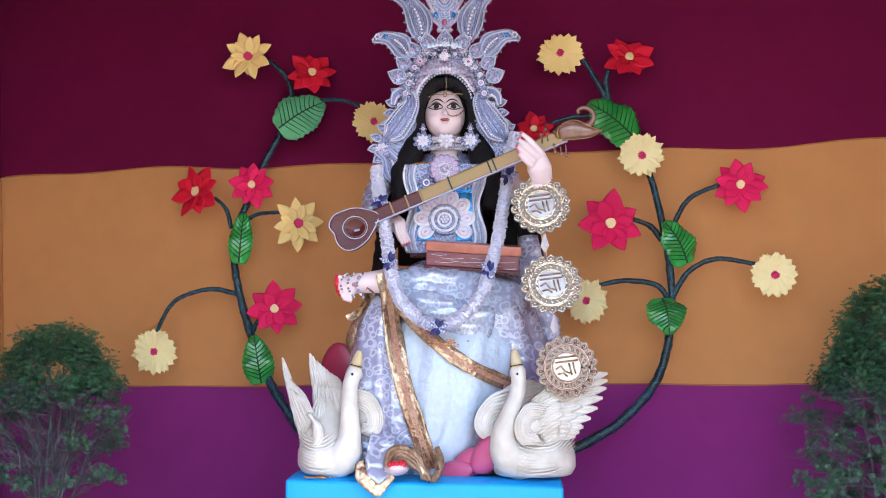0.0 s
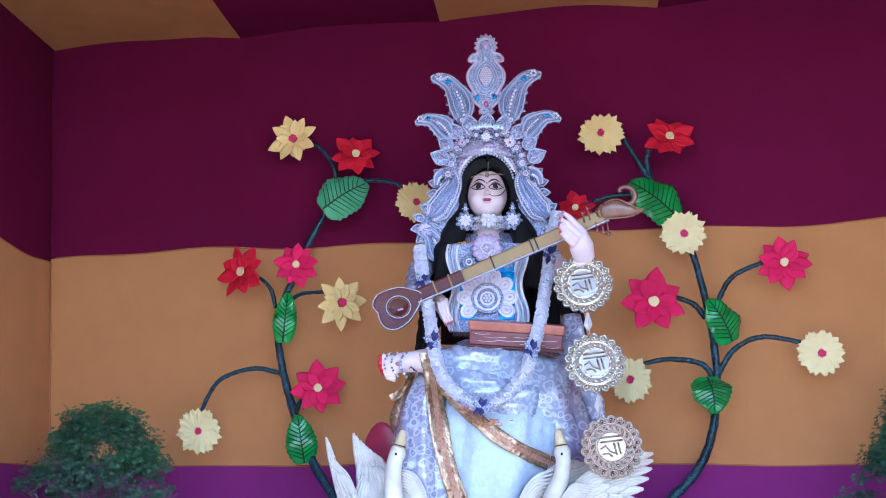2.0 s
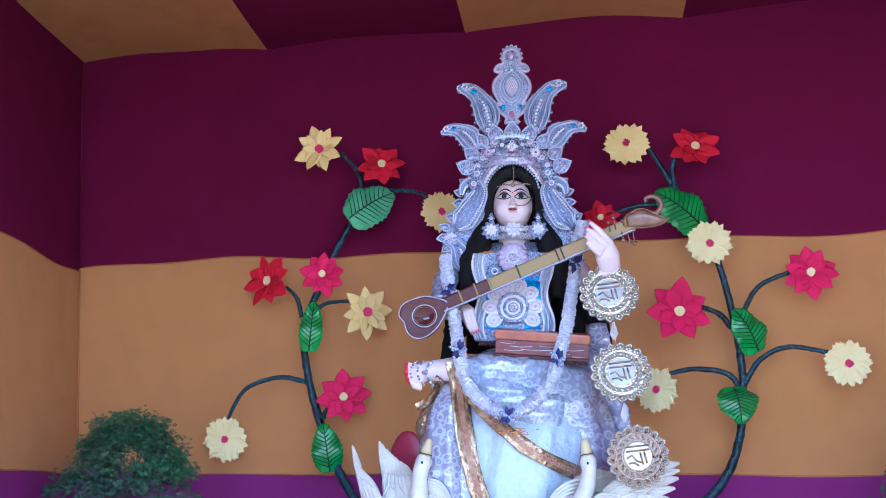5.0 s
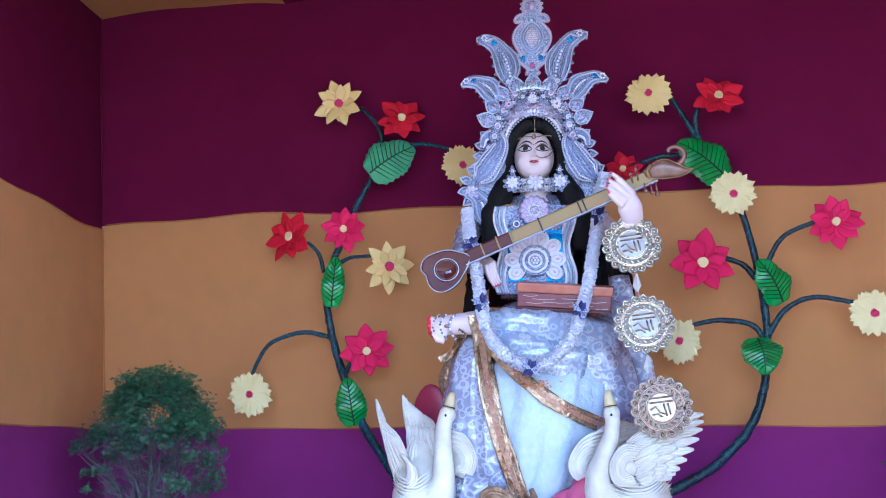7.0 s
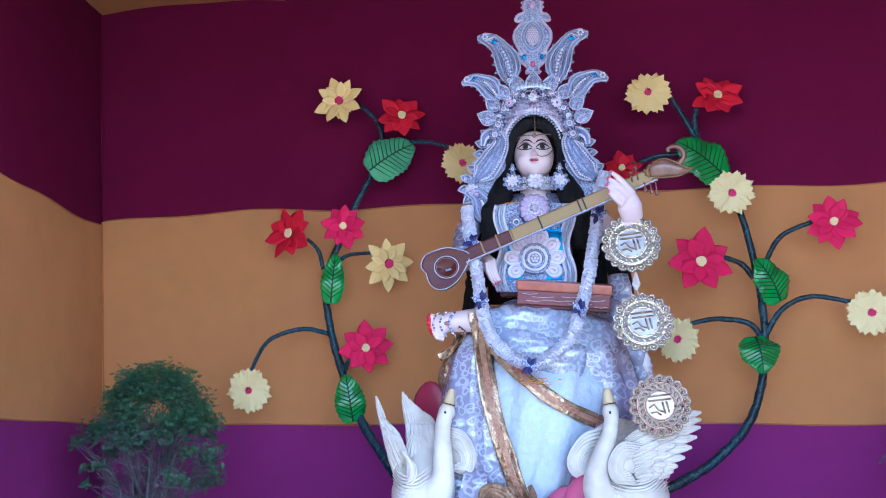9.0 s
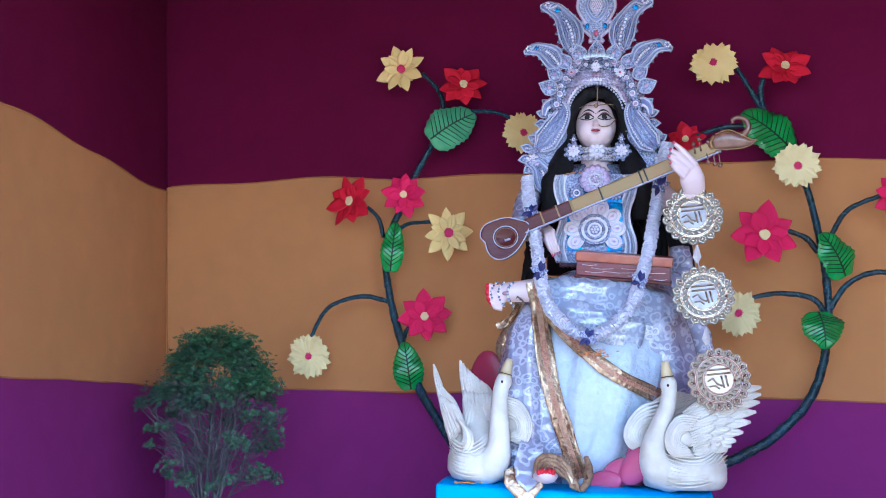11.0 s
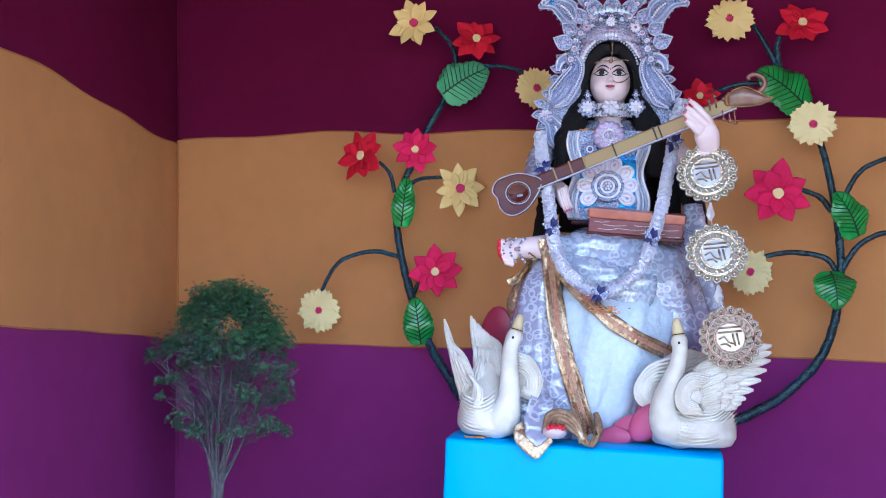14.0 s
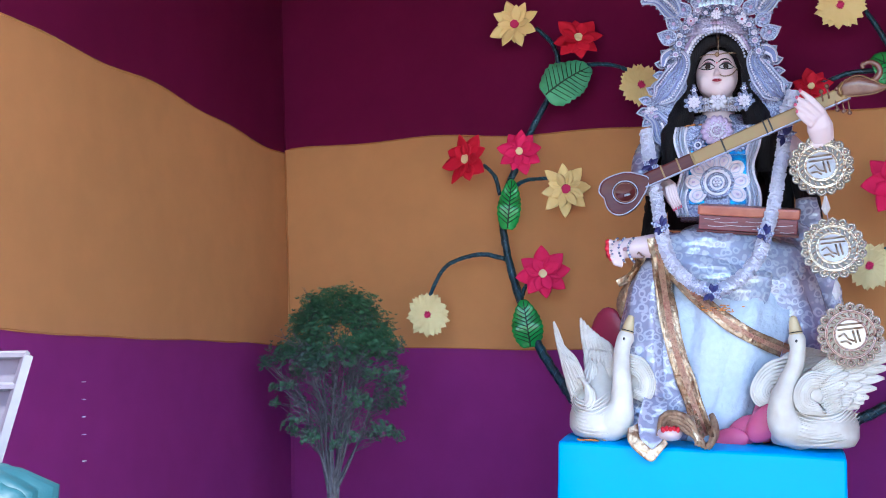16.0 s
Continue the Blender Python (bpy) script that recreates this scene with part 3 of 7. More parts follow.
def left_plant():
    plant = empty("paper_flower_plant")
    stem(plant, "stem", [(-0.626, 5.059, 1.306), (-0.680, 5.079, 1.380), (-0.785, 5.119, 1.530), (-0.892, 5.159, 1.761), (-0.967, 5.184, 2.009), (-0.986, 5.187, 2.221), (-0.922, 5.175, 2.391), (-0.850, 5.162, 2.562), (-0.766, 5.146, 2.720), (-0.725, 5.138, 2.853),
                         (-0.748, 5.132, 2.960), (-0.830, 5.138, 3.050)], 0.020, 0.008)
    stem(plant, "branch", [(-0.971, 5.185, 1.957), (-1.098, 5.189, 1.978), (-1.255, 5.199, 1.925), (-1.335, 5.223, 1.800), (-1.340, 5.222, 1.745)], 0.010, 0.007)
    stem(plant, "branch", [(-0.942, 5.179, 2.286), (-0.878, 5.157, 2.322), (-0.763, 5.125, 2.327)], 0.009, 0.007)
    stem(plant, "branch", [(-1.001, 5.190, 2.261), (-1.029, 5.185, 2.353), (-1.083, 5.186, 2.407)], 0.009, 0.007)
    stem(plant, "branch", [(-0.714, 5.136, 2.839), (-0.565, 5.097, 2.850), (-0.457, 5.067, 2.833), (-0.369, 5.050, 2.791)], 0.009, 0.007)
    stem(plant, "branch", [(-0.891, 5.169, 1.761), (-0.865, 5.144, 1.824), (-0.824, 5.127, 1.859)], 0.009, 0.007)
    flower(plant, (-0.931, 5.137, 3.069), OUT, "yellow", 1.08, 8, 0.35, "yellow paper flower with a magenta centre")
    flower(plant, (-0.625, 5.079, 2.969), (0.25, -1, 0.45), "red", 1.02, 8, 0.1, "scarlet paper flower with a yellow centre")
    saw_flower(plant, (-0.337, 5.034, 2.726), (0.35, -1, 0.0), m_pyellow, 1.0, 0.0, "yellow paper flower with a magenta centre")
    flower(plant, (-1.162, 5.181, 2.433), (-0.65, -1, 0.10), "red", 1.12, 8, 0.3, "scarlet paper flower with a yellow centre")
    flower(plant, (-0.896, 5.120, 2.453), OUT, "pink", 0.92, 9, 0.0, "crimson paper flower with a yellow centre")
    flower(plant, (-0.681, 5.079, 2.267), (0.65, -1, -0.10), "yellow", 1.10, 8, 0.15, "yellow paper flower with a magenta centre")
    flower(plant, (-0.777, 5.088, 1.878), (0.1, -1, 0.0), "pink", 1.04, 8, 0.10, "crimson paper flower with a yellow centre")
    saw_flower(plant, (-1.343, 5.215, 1.694), (-0.1, -1, -0.18), m_pcream, 1.10, 0.1, "cream yellow paper flower hanging from its branch")
    leaf(plant, (-0.671, 5.077, 2.770), (0.1, -1, 0.2), 0.250, 0.198, radians(-56), m_leafpale, "large pale green paper leaf with dark veins")
    leaf(plant, (-0.945, 5.140, 2.208), (0.15, -1, 0.1), 0.24, 0.105, radians(-4), m_leaf, "green paper leaf with dark veins")
    leaf(plant, (-0.851, 5.102, 1.651), (0.15, -1, 0.0), 0.22, 0.135, radians(10), m_leaf, "green paper leaf with dark veins")
    return tagged(plant, "paper flower plant of dark wrapped stems on the cloth wall", "artificial plant", "paper plants beside the statue")


def right_plant():
    plant = empty("paper_flower_plant")
    stem(plant, "stem", [(0.410, 4.780, 1.222), (0.480, 4.788, 1.246), (0.541, 4.797, 1.273), (0.613, 4.803, 1.307), (0.736, 4.820, 1.384), (0.878, 4.823, 1.537), (0.944, 4.821, 1.728), (0.960, 4.818, 1.969), (0.929, 4.823, 2.226), (0.882, 4.832, 2.439), (0.814, 4.845, 2.592),
                         (0.733, 4.861, 2.736), (0.705, 4.856, 2.850), (0.715, 4.844, 2.918)], 0.021, 0.009)
    stem(plant, "branch", [(0.722, 4.863, 2.762), (0.673, 4.862, 2.852), (0.606, 4.865, 2.969)], 0.013, 0.008)
    stem(plant, "branch", [(0.955, 4.819, 1.872), (0.904, 4.818, 1.952), (0.774, 4.833, 1.978), (0.655, 4.846, 1.960)], 0.011, 0.008)
    stem(plant, "branch", [(0.963, 4.817, 1.908), (1.033, 4.794, 2.014), (1.147, 4.762, 2.063), (1.296, 4.724, 2.035)], 0.011, 0.008)
    stem(plant, "branch", [(0.971, 4.816, 2.213), (1.042, 4.792, 2.326), (1.176, 4.757, 2.386)], 0.010, 0.008)
    stem(plant, "branch", [(0.927, 4.824, 2.152), (0.875, 4.824, 2.214), (0.797, 4.818, 2.243)], 0.011, 0.009)
    stem(plant, "branch", [(0.733, 4.861, 2.711), (0.549, 4.886, 2.710), (0.425, 4.899, 2.670)], 0.010, 0.008)
    bm = bmesh.new()
    tube(bm, [(0.505, 4.780, 1.225), (0.510, 4.778, 1.262), (0.520, 4.780, 1.300)], [0.016, 0.020, 0.014], 8, wobble=0.6)
    part("foil_wrap", bm, m_gold, plant, "crumpled gold foil round the stem's foot")
    saw_flower(plant, (0.508, 4.863, 2.989), (-0.25, -1, 0.25), m_pyellow, 1.08, 0.1, "yellow paper flower with a magenta centre")
    flower(plant, (0.800, 4.808, 2.953), (0.1, -1, 0.5), "red", 0.98, 8, 0.3, "scarlet paper flower with a yellow centre")
    flower(plant, (0.387, 4.896, 2.656), (-0.2, -1, 0.4), "red", 0.78, 8, 0.2, "scarlet paper flower with a yellow centre")
    saw_flower(plant, (0.843, 4.790, 2.512), OUT, m_pcream, 1.02, 0.1, "cream yellow paper flower with a magenta centre")
    flower(plant, (1.244, 4.724, 2.372), OUT, "pink", 0.96, 10, 0.1, "crimson paper flower with a yellow centre")
    flower(plant, (0.703, 4.806, 2.221), (0.0, -1, 0.0), "pink", 1.22, 7, -0.09, "large crimson paper flower with a yellow centre")
    saw_flower(plant, (1.368, 4.700, 1.984), OUT, m_pcream, 1.0, 0.3, "cream yellow paper flower with a magenta centre")
    saw_flower(plant, (0.605, 4.845, 1.891), (-0.45, -1, 0.0), m_pcream, 1.0, 0.0, "cream yellow paper flower with a magenta centre")
    leaf(plant, (0.720, 4.813, 2.673), (0.1, -1, 0.2), 0.26, 0.18, radians(50), m_leaf, "green paper leaf with dark veins")
    leaf(plant, (0.973, 4.765, 2.132), (0.25, -1, 0.1), 0.205, 0.145, radians(28), m_leaf, "glossy green paper leaf with dark veins")
    leaf(plant, (0.922, 4.765, 1.820), (0.1, -1, 0.3), 0.165, 0.165, radians(184), m_leaf, "glossy green paper leaf with dark veins")
    return tagged(plant, "paper flower plant of dark wrapped stems on the cloth wall", "artificial plant", "paper plants beside the statue")


left_plant()
right_plant()



# ---- the seated statue: one mesh ----
from mathutils.bvhtree import BVHTree


def wide(p, q):
    """Half the distance between two places."""
    return abs(p[0] - q[0]) / 2


def ribbon(bm, tree, path, width, mat, lift=0.010, steps=8, thick=0.006, lines=7, middle=None):
    """A strip of cloth laid on the body: each point is dropped on the surface behind it."""
    line = catmull(path, steps)
    rows = []
    for i, p in enumerate(line):
        way = line[min(i + 1, len(line) - 1)] - line[max(i - 1, 0)]
        way.y = 0
        side = Vector((-way.z, 0, way.x)).normalized()
        row = []
        for k in range(lines):
            s = (k / (lines - 1) - 0.5) * width * (1 + 0.12 * noise.noise(p * 14))
            q = p + side * s
            hit = tree.ray_cast(Vector((q.x, 3.2, q.z)), Vector((0, 1, 0)))[0]
            y = hit.y if hit is not None and abs(hit.y - p.y) < 0.22 else p.y
            row.append(Vector((q.x, y - lift + 0.004 * noise.noise(q * 40), q.z)))
        rows.append(row)
    for _ in range(2):
        for i in range(1, len(rows) - 1):
            for k in range(lines):
                rows[i][k].y = (rows[i - 1][k].y + rows[i][k].y * 2 + rows[i + 1][k].y) / 4 if rows[i - 1][k].y < rows[i][k].y + 0.2 else rows[i][k].y
    front = [[bm.verts.new(v) for v in r] for r in rows]
    rear = [[bm.verts.new(v + Vector((0, thick, 0))) for v in r] for r in rows]
    for a, b, c, d in zip(front, front[1:], rear, rear[1:]):
        for k in range(lines - 1):
            bm.faces.new((a[k], a[k + 1], b[k + 1], b[k])).material_index = middle if middle is not None and k in (2, 3) else mat
            bm.faces.new((c[k + 1], c[k], d[k], d[k + 1])).material_index = mat
        for k in (0, lines - 1):
            bm.faces.new((a[k], b[k], d[k], c[k])).material_index = mat


def statue():
    bm = bmesh.new()
    LACE, SKIN, HAIR, SARI, GOLD, RED, SILVER, BLACK, WHITE, LIP, BROWN, BROCADE, FILM, EYEW, MAUVE, IRIS, NAIL, FOLD = range(18)
    # torso and neck
    loft(bm, [(*(0.001, 4.620, 2.054), 0.150, 0.12), (*(0.001, 4.620, 2.183), 0.145, 0.12), (*(0.001, 4.610, 2.323), 0.165, 0.125), (*(0.001, 4.610, 2.419), 0.180, 0.105),
              (*(0.001, 4.600, 2.469), 0.130, 0.08)], mat=SILVER)
    loft(bm, [(*(0.001, 4.580, 2.436), 0.105, 0.075), (*(0.001, 4.575, 2.471), 0.066, 0.060), (*(0.001, 4.570, 2.553), 0.055, 0.056), (*(0.001, 4.570, 2.613), 0.055, 0.056)], mat=SKIN)
    # head: soft lumps melted together, with painted features laid on
    eye = Vector((0.001, 4.520, 2.650))
    c = Vector((-0.004, 4.525, 2.622))
    lump = bmesh.new()
    ball(lump, c, (0.082, 0.090, 0.100), 0, 32, 20)
    ball(lump, c + Vector((0, -0.028, -0.040)), (0.072, 0.055, 0.054), 0, 24, 16)
    ball(lump, c + Vector((0, -0.018, 0.040)), (0.070, 0.063, 0.062), 0, 24, 16)
    ball(lump, c + Vector((0, -0.056, -0.072)), (0.032, 0.022, 0.020), 0, 20, 12)
    tube(lump, [c + Vector(v) for v in ((0, -0.080, 0.020), (0, -0.090, 0.004), (0, -0.101, -0.010), (0, -0.097, -0.020))], [0.0055, 0.0065, 0.0100, 0.0060], 10)
    tube(lump, catmull([c + Vector((0, 0.03, -0.05)), c + Vector((0.002, 0.030, -0.11)), (0.001, 4.575, 2.440)], 4), [0.055, 0.054, 0.070], 20)
    for s in (-1, 1):
        ball(lump, c + Vector((0.036 * s, -0.054, -0.032)), (0.034, 0.030, 0.036), 0, 20, 12)
        ball(lump, c + Vector((0.0085 * s, -0.093, -0.016)), (0.0055, 0.0065, 0.0050), 0, 12, 8)
    ball(lump, c + Vector((0, -0.089, -0.036)), (0.017, 0.008, 0.0065), 0, 14, 10)
    ball(lump, c + Vector((0, -0.088, -0.043)), (0.012, 0.008, 0.0055), 0, 14, 10)
    lump = blend(lump, 0.0042, 6)
    face = BVHTree.FromBMesh(lump)
    pour(bm, lump, SKIN)

    def on_face(dx, dz, out=0.001):
        hit = face.ray_cast(Vector((c.x + dx, 3.9, c.z + dz)), Vector((0, 1, 0)))[0]
        return Vector((c.x + dx, (hit.y if hit is not None else c.y) - out, c.z + dz))

    def paint(top, low, mat, out):
        """A thin coat of paint between two lines on the face."""
        cols = [[bm.verts.new(on_face(a[0] + (b[0] - a[0]) * g, a[1] + (b[1] - a[1]) * g, out)) for g in (0, 0.34, 0.67, 1)] for a, b in zip(top, low)]
        for a, b in zip(cols, cols[1:]):
            for i in range(3):
                bm.faces.new((a[i], b[i], b[i + 1], a[i + 1])).material_index = mat

    ks = span(-1, 1, 14)
    for s in (-1, 1):
        def lid(k, h):
            return (s * (0.0355 + 0.0275 * k), 0.0185 + 0.0030 * k + h * (1 - k * k))

        paint([lid(k, 0.026) for k in ks], [lid(k, 0.008) for k in ks], MAUVE, 0.0007)
        paint([lid(k, 0.0115) for k in ks], [lid(k, -0.0085) for k in ks], EYEW, 0.0012)
        for r, mat, out in ((0.0108, IRIS, 0.0017), (0.0056, BLACK, 0.0022)):
            ring = [k * r for k in ks]
            mid = lid(-0.04, 0.002)
            paint([(mid[0] + q, min(mid[1] + math.sqrt(max(0, r * r - q * q)), 0.0295)) for q in ring], [(mid[0] + q, max(mid[1] - math.sqrt(max(0, r * r - q * q)), 0.0115)) for q in ring], mat, out)
        far = span(-1.05, 1.30, 16)
        paint([lid(min(k, 1.3), 0.0115 if abs(k) < 1 else 0.004)[:1] + (lid(k, 0.0115 if k < 1 else 0.0)[1] + 0.0088 * (1 - 0.5 * abs(k)),) for k in far], [lid(k, 0.0105 if k < 1 else 0.0) for k in far], BLACK, 0.0027)
        paint([lid(k, -0.0082) for k in ks], [(lid(k, -0.0082)[0], lid(k, -0.0082)[1] - 0.0046) for k in ks], BLACK, 0.0027)
        brow = catmull([(s * x, 0, z) for x, z in ((0.006, 0.037), (0.018, 0.047), (0.034, 0.0515), (0.050, 0.046), (0.061, 0.034))], 5)
        paint([(v.x, v.z + 0.0042 * (1 - (2 * i / 20 - 0.7) ** 2 * 0.6)) for i, v in enumerate(brow)], [(v.x, v.z - 0.0032 * (1 - (2 * i / 20 - 0.7) ** 2 * 0.6)) for i, v in enumerate(brow)], BLACK, 0.0012)
    us = span(-1, 1, 12)
    paint([(0.0205 * u, -0.0352 + 0.0042 * (1 - u * u) - 0.0030 * math.exp(-(u / 0.16) ** 2)) for u in us], [(0.0205 * u, -0.0375 + 0.0026 * u * u) for u in us], LIP, 0.0010)
    paint([(0.0185 * u, -0.0380 + 0.0026 * u * u) for u in us], [(0.0185 * u, -0.0385 + 0.002 * u * u - 0.0062 * (1 - u * u)) for u in us], LIP, 0.0010)
    ball(bm, on_face(0, 0.034, 0.001), (0.0030, 0.002, 0.0030), RED, 10, 6)
    # hair: cap, locks beside the face, long mass down the back
    ball(bm, eye + Vector((0, 0.068, 0.022)), (0.114, 0.105, 0.122), HAIR, 28, 18)
    for s in (-1, 1):
        tube(bm, catmull([eye + Vector(v) for v in ((0.004 * s, -0.056, 0.102), (0.050 * s, -0.050, 0.090), (0.104 * s, -0.040, 0.026), (0.116 * s, -0.010, -0.050), (0.116 * s, 0.0, -0.120),
                                                  (0.140 * s, -0.030, -0.190), (0.170 * s, -0.04, -0.30), (0.18 * s, -0.02, -0.42))], 6), [0.024, 0.028, 0.026, 0.030, 0.044, 0.060, 0.036], 14, HAIR, wobble=0.25)
    loft(bm, [(*(-0.000, 4.740, 2.033), 0.20, 0.05), (*(-0.000, 4.730, 2.200), 0.205, 0.07), (*(0.000, 4.710, 2.391), 0.195, 0.075), (*(0.000, 4.680, 2.531), 0.165, 0.08), (*(0.001, 4.640, 2.692), 0.12, 0.08)], mat=HAIR,
         fold=0.03, folds=13)
    for s, u in ((1, 0), (-1, 1)):
        for k in range(5):
            x = 0.20 + 0.016 * k
            tube(bm, catmull([(eye.x + s * (x - 0.03), 4.66, eye.z - 0.30), (eye.x + s * x, 4.62, eye.z - 0.42), (eye.x + s * (x + 0.012), 4.62, eye.z - 0.54), (eye.x + s * (x + 0.05 * u), 4.64, eye.z - 0.66 - 0.012 * k)], 6),
                 [0.030, 0.026, 0.018, 0.004], 7, HAIR, wobble=0.5)
    # arms
    tube(bm, catmull([(-0.210, 4.600, 2.417), (-0.279, 4.520, 2.307), (-0.290, 4.440, 2.189), (-0.219, 4.380, 2.141)], 6), [0.052, 0.050, 0.042, 0.030], 14, LACE)
    tube(bm, catmull([(-0.221, 4.400, 2.183), (-0.187, 4.360, 2.147), (-0.169, 4.340, 2.084)], 5), [0.026, 0.032, 0.016], 12, SKIN, squash=0.6)
    for k in range(4):
        tube(bm, catmull([(-0.195, 4.335, 2.150), (-0.185, 4.325, 2.104), (-0.166, 4.330, 2.063)], 4) if k == 0 else
             [Vector(v) + Vector((0.009 * k, 0, 0.004 * k)) for v in catmull([(-0.195, 4.335, 2.150), (-0.185, 4.325, 2.104), (-0.166, 4.330, 2.063)], 4)], [0.009, 0.008, 0.005], 8, SKIN)
        ball(bm, Vector((-0.166, 4.325, 2.062)) + Vector((0.009 * k, 0, 0.004 * k - 0.003)), (0.004, 0.005, 0.006), NAIL, 8, 6)
    tube(bm, catmull([(0.211, 4.600, 2.404), (0.333, 4.520, 2.259), (0.365, 4.360, 2.168), (0.360, 4.260, 2.222), (0.344, 4.170, 2.287)], 6), [0.055, 0.050, 0.046, 0.040, 0.031], 14, SKIN)
    # raised hand on the lute's neck
    lump = bmesh.new()
    tube(lump, catmull([(0.372, 4.230, 2.250), (0.362, 4.170, 2.285), (0.350, 4.140, 2.325), (0.338, 4.126, 2.372)], 5), [0.036, 0.040, 0.047, 0.034], 18, squash=0.60)
    fingers = (((0.360, 4.122, 2.372), (0.318, 4.100, 2.416), (0.281, 4.102, 2.449)), ((0.346, 4.116, 2.362), (0.302, 4.094, 2.398), (0.269, 4.098, 2.424)),
               ((0.332, 4.114, 2.346), (0.292, 4.094, 2.376), (0.264, 4.098, 2.398)), ((0.322, 4.116, 2.328), (0.290, 4.100, 2.352), (0.270, 4.102, 2.374)))
    for line in fingers:
        tube(lump, catmull(line, 5), [0.0145, 0.0125, 0.0108, 0.0078], 10)
    pour(bm, blend(lump, 0.004, 3), SKIN)
    for line in fingers:
        ball(bm, Vector(line[2]) + Vector((0.0, -0.007, 0.0)), (0.0058, 0.0035, 0.0070), NAIL, 8, 6)
    for k in range(6):
        tube(bm, catmull([Vector((0.269, 4.600, 2.345)) + Vector((0.012 * k, 0, 0)), Vector((0.311, 4.560, 2.127)) + Vector((0.012 * k, 0.01 * k, 0)), Vector((0.343, 4.560, 1.896)) + Vector((0.010 * k, 0, 0.01 * k)), Vector((0.360, 4.560, 1.736)) + Vector((0.012 * k, 0, 0.02 * k))], 6),
             [0.018, 0.020, 0.016, 0.004], 7, HAIR, wobble=0.5)
    # skirt: pale satin below, lace over the lap and down one side
    loft(bm, [(*(-0.077, 4.520, 1.185), 0.235, 0.27), (*(-0.054, 4.500, 1.312), 0.27, 0.27), (*(-0.021, 4.490, 1.488), 0.30, 0.28), (*(0.012, 4.490, 1.665), 0.30, 0.28), (*(0.024, 4.520, 1.802), 0.28, 0.25)], 96, SARI, fold=0.030, folds=13)
    loft(bm, [(*(-0.278, 4.330, 1.172), 0.070, 0.115), (*(-0.258, 4.340, 1.276), 0.105, 0.14), (*(-0.260, 4.340, 1.445), 0.110, 0.15), (*(-0.261, 4.340, 1.616), 0.098, 0.15), (*(-0.255, 4.360, 1.768), 0.080, 0.14),
              (*(-0.220, 4.420, 1.916), 0.060, 0.11)], 48, LACE, fold=0.05, folds=7)
    loft(bm, [(*(-0.176, 4.270, 1.192), 0.05, 0.04), (*(-0.162, 4.290, 1.299), 0.075, 0.07), (*(-0.176, 4.280, 1.487), 0.06, 0.07), (*(-0.212, 4.300, 1.699), 0.045, 0.06), (*(-0.229, 4.340, 1.897), 0.035, 0.05)], 32, LACE, fold=0.04, folds=5)
    ball(bm, (0.024, 4.540, 1.867), (0.285, 0.27, 0.165), FILM, 72, 40)
    loft(bm, [(*(0.302, 4.500, 1.510), 0.085, 0.12), (*(0.279, 4.470, 1.620), 0.13, 0.16), (*(0.224, 4.460, 1.753), 0.15, 0.18), (*(0.181, 4.480, 1.888), 0.15, 0.18), (*(0.161, 4.540, 2.009), 0.11, 0.13)], 56, LACE, fold=0.035, folds=8)
    tube(bm, catmull([(0.256, 4.420, 1.827), (0.089, 4.340, 1.875), (-0.084, 4.300, 1.893), (-0.235, 4.300, 1.915)], 8), [0.115, 0.105, 0.085, 0.055], 24, FILM, wobble=0.10)
    tube(bm, catmull([(0.132, 4.340, 1.756), (0.024, 4.280, 1.784), (-0.093, 4.260, 1.835), (-0.190, 4.270, 1.890)], 8), [0.10, 0.085, 0.062, 0.04], 20, FILM, wobble=0.10)
    tube(bm, catmull([(0.261, 4.500, 2.004), (0.304, 4.480, 1.933), (0.313, 4.460, 1.830)], 6), [0.05, 0.07, 0.05], 16, LACE)
    # drape behind, in gold, and clear-film drape at the other side
    for k in range(5):
        q = 0.013 * k
        tube(bm, catmull([(-0.262 + 0.4 * q, 4.400, 1.880), (-0.322 + q, 4.385 - 0.2 * q, 1.812 - 0.3 * q), (-0.374 + 1.2 * q, 4.420 - 0.4 * q, 1.716), (-0.368 + 1.3 * q, 4.450 - 0.4 * q, 1.650)], 7), [0.008, 0.013, 0.015, 0.010], 10, GOLD if k % 2 else FOLD, squash=0.8, wobble=0.25)
    tube(bm, catmull([(0.333, 4.550, 2.125), (0.351, 4.500, 1.958), (0.384, 4.460, 1.819), (0.427, 4.460, 1.697)], 7), [0.040, 0.055, 0.050, 0.030], 16, LACE, squash=0.6, wobble=0.2)
    # crossed foot with dyed toes and a beaded anklet
    lump = bmesh.new()
    tube(lump, catmull([(-0.200, 4.290, 1.918), (-0.270, 4.245, 1.910), (-0.330, 4.220, 1.902), (-0.375, 4.205, 1.890)], 6), [0.052, 0.042, 0.038, 0.034], 18)
    ball(lump, (-0.370, 4.205, 1.886), (0.042, 0.030, 0.042), 0, 18, 12)
    for k, (x, z) in enumerate(((-0.412, 1.922), (-0.414, 1.898), (-0.408, 1.877), (-0.398, 1.858), (-0.384, 1.842))):
        tube(lump, [(x + 0.035, 4.200, z - 0.004), (x + 0.010, 4.190, z), (x, 4.190, z)], [0.012, 0.0125 - 0.0008 * k, 0.0085 - 0.0005 * k], 10)
    pour(bm, blend(lump, 0.0042, 2), lambda p: RED if p.x < -0.398 + 0.30 * max(0.0, 1.885 - p.z) else SKIN)
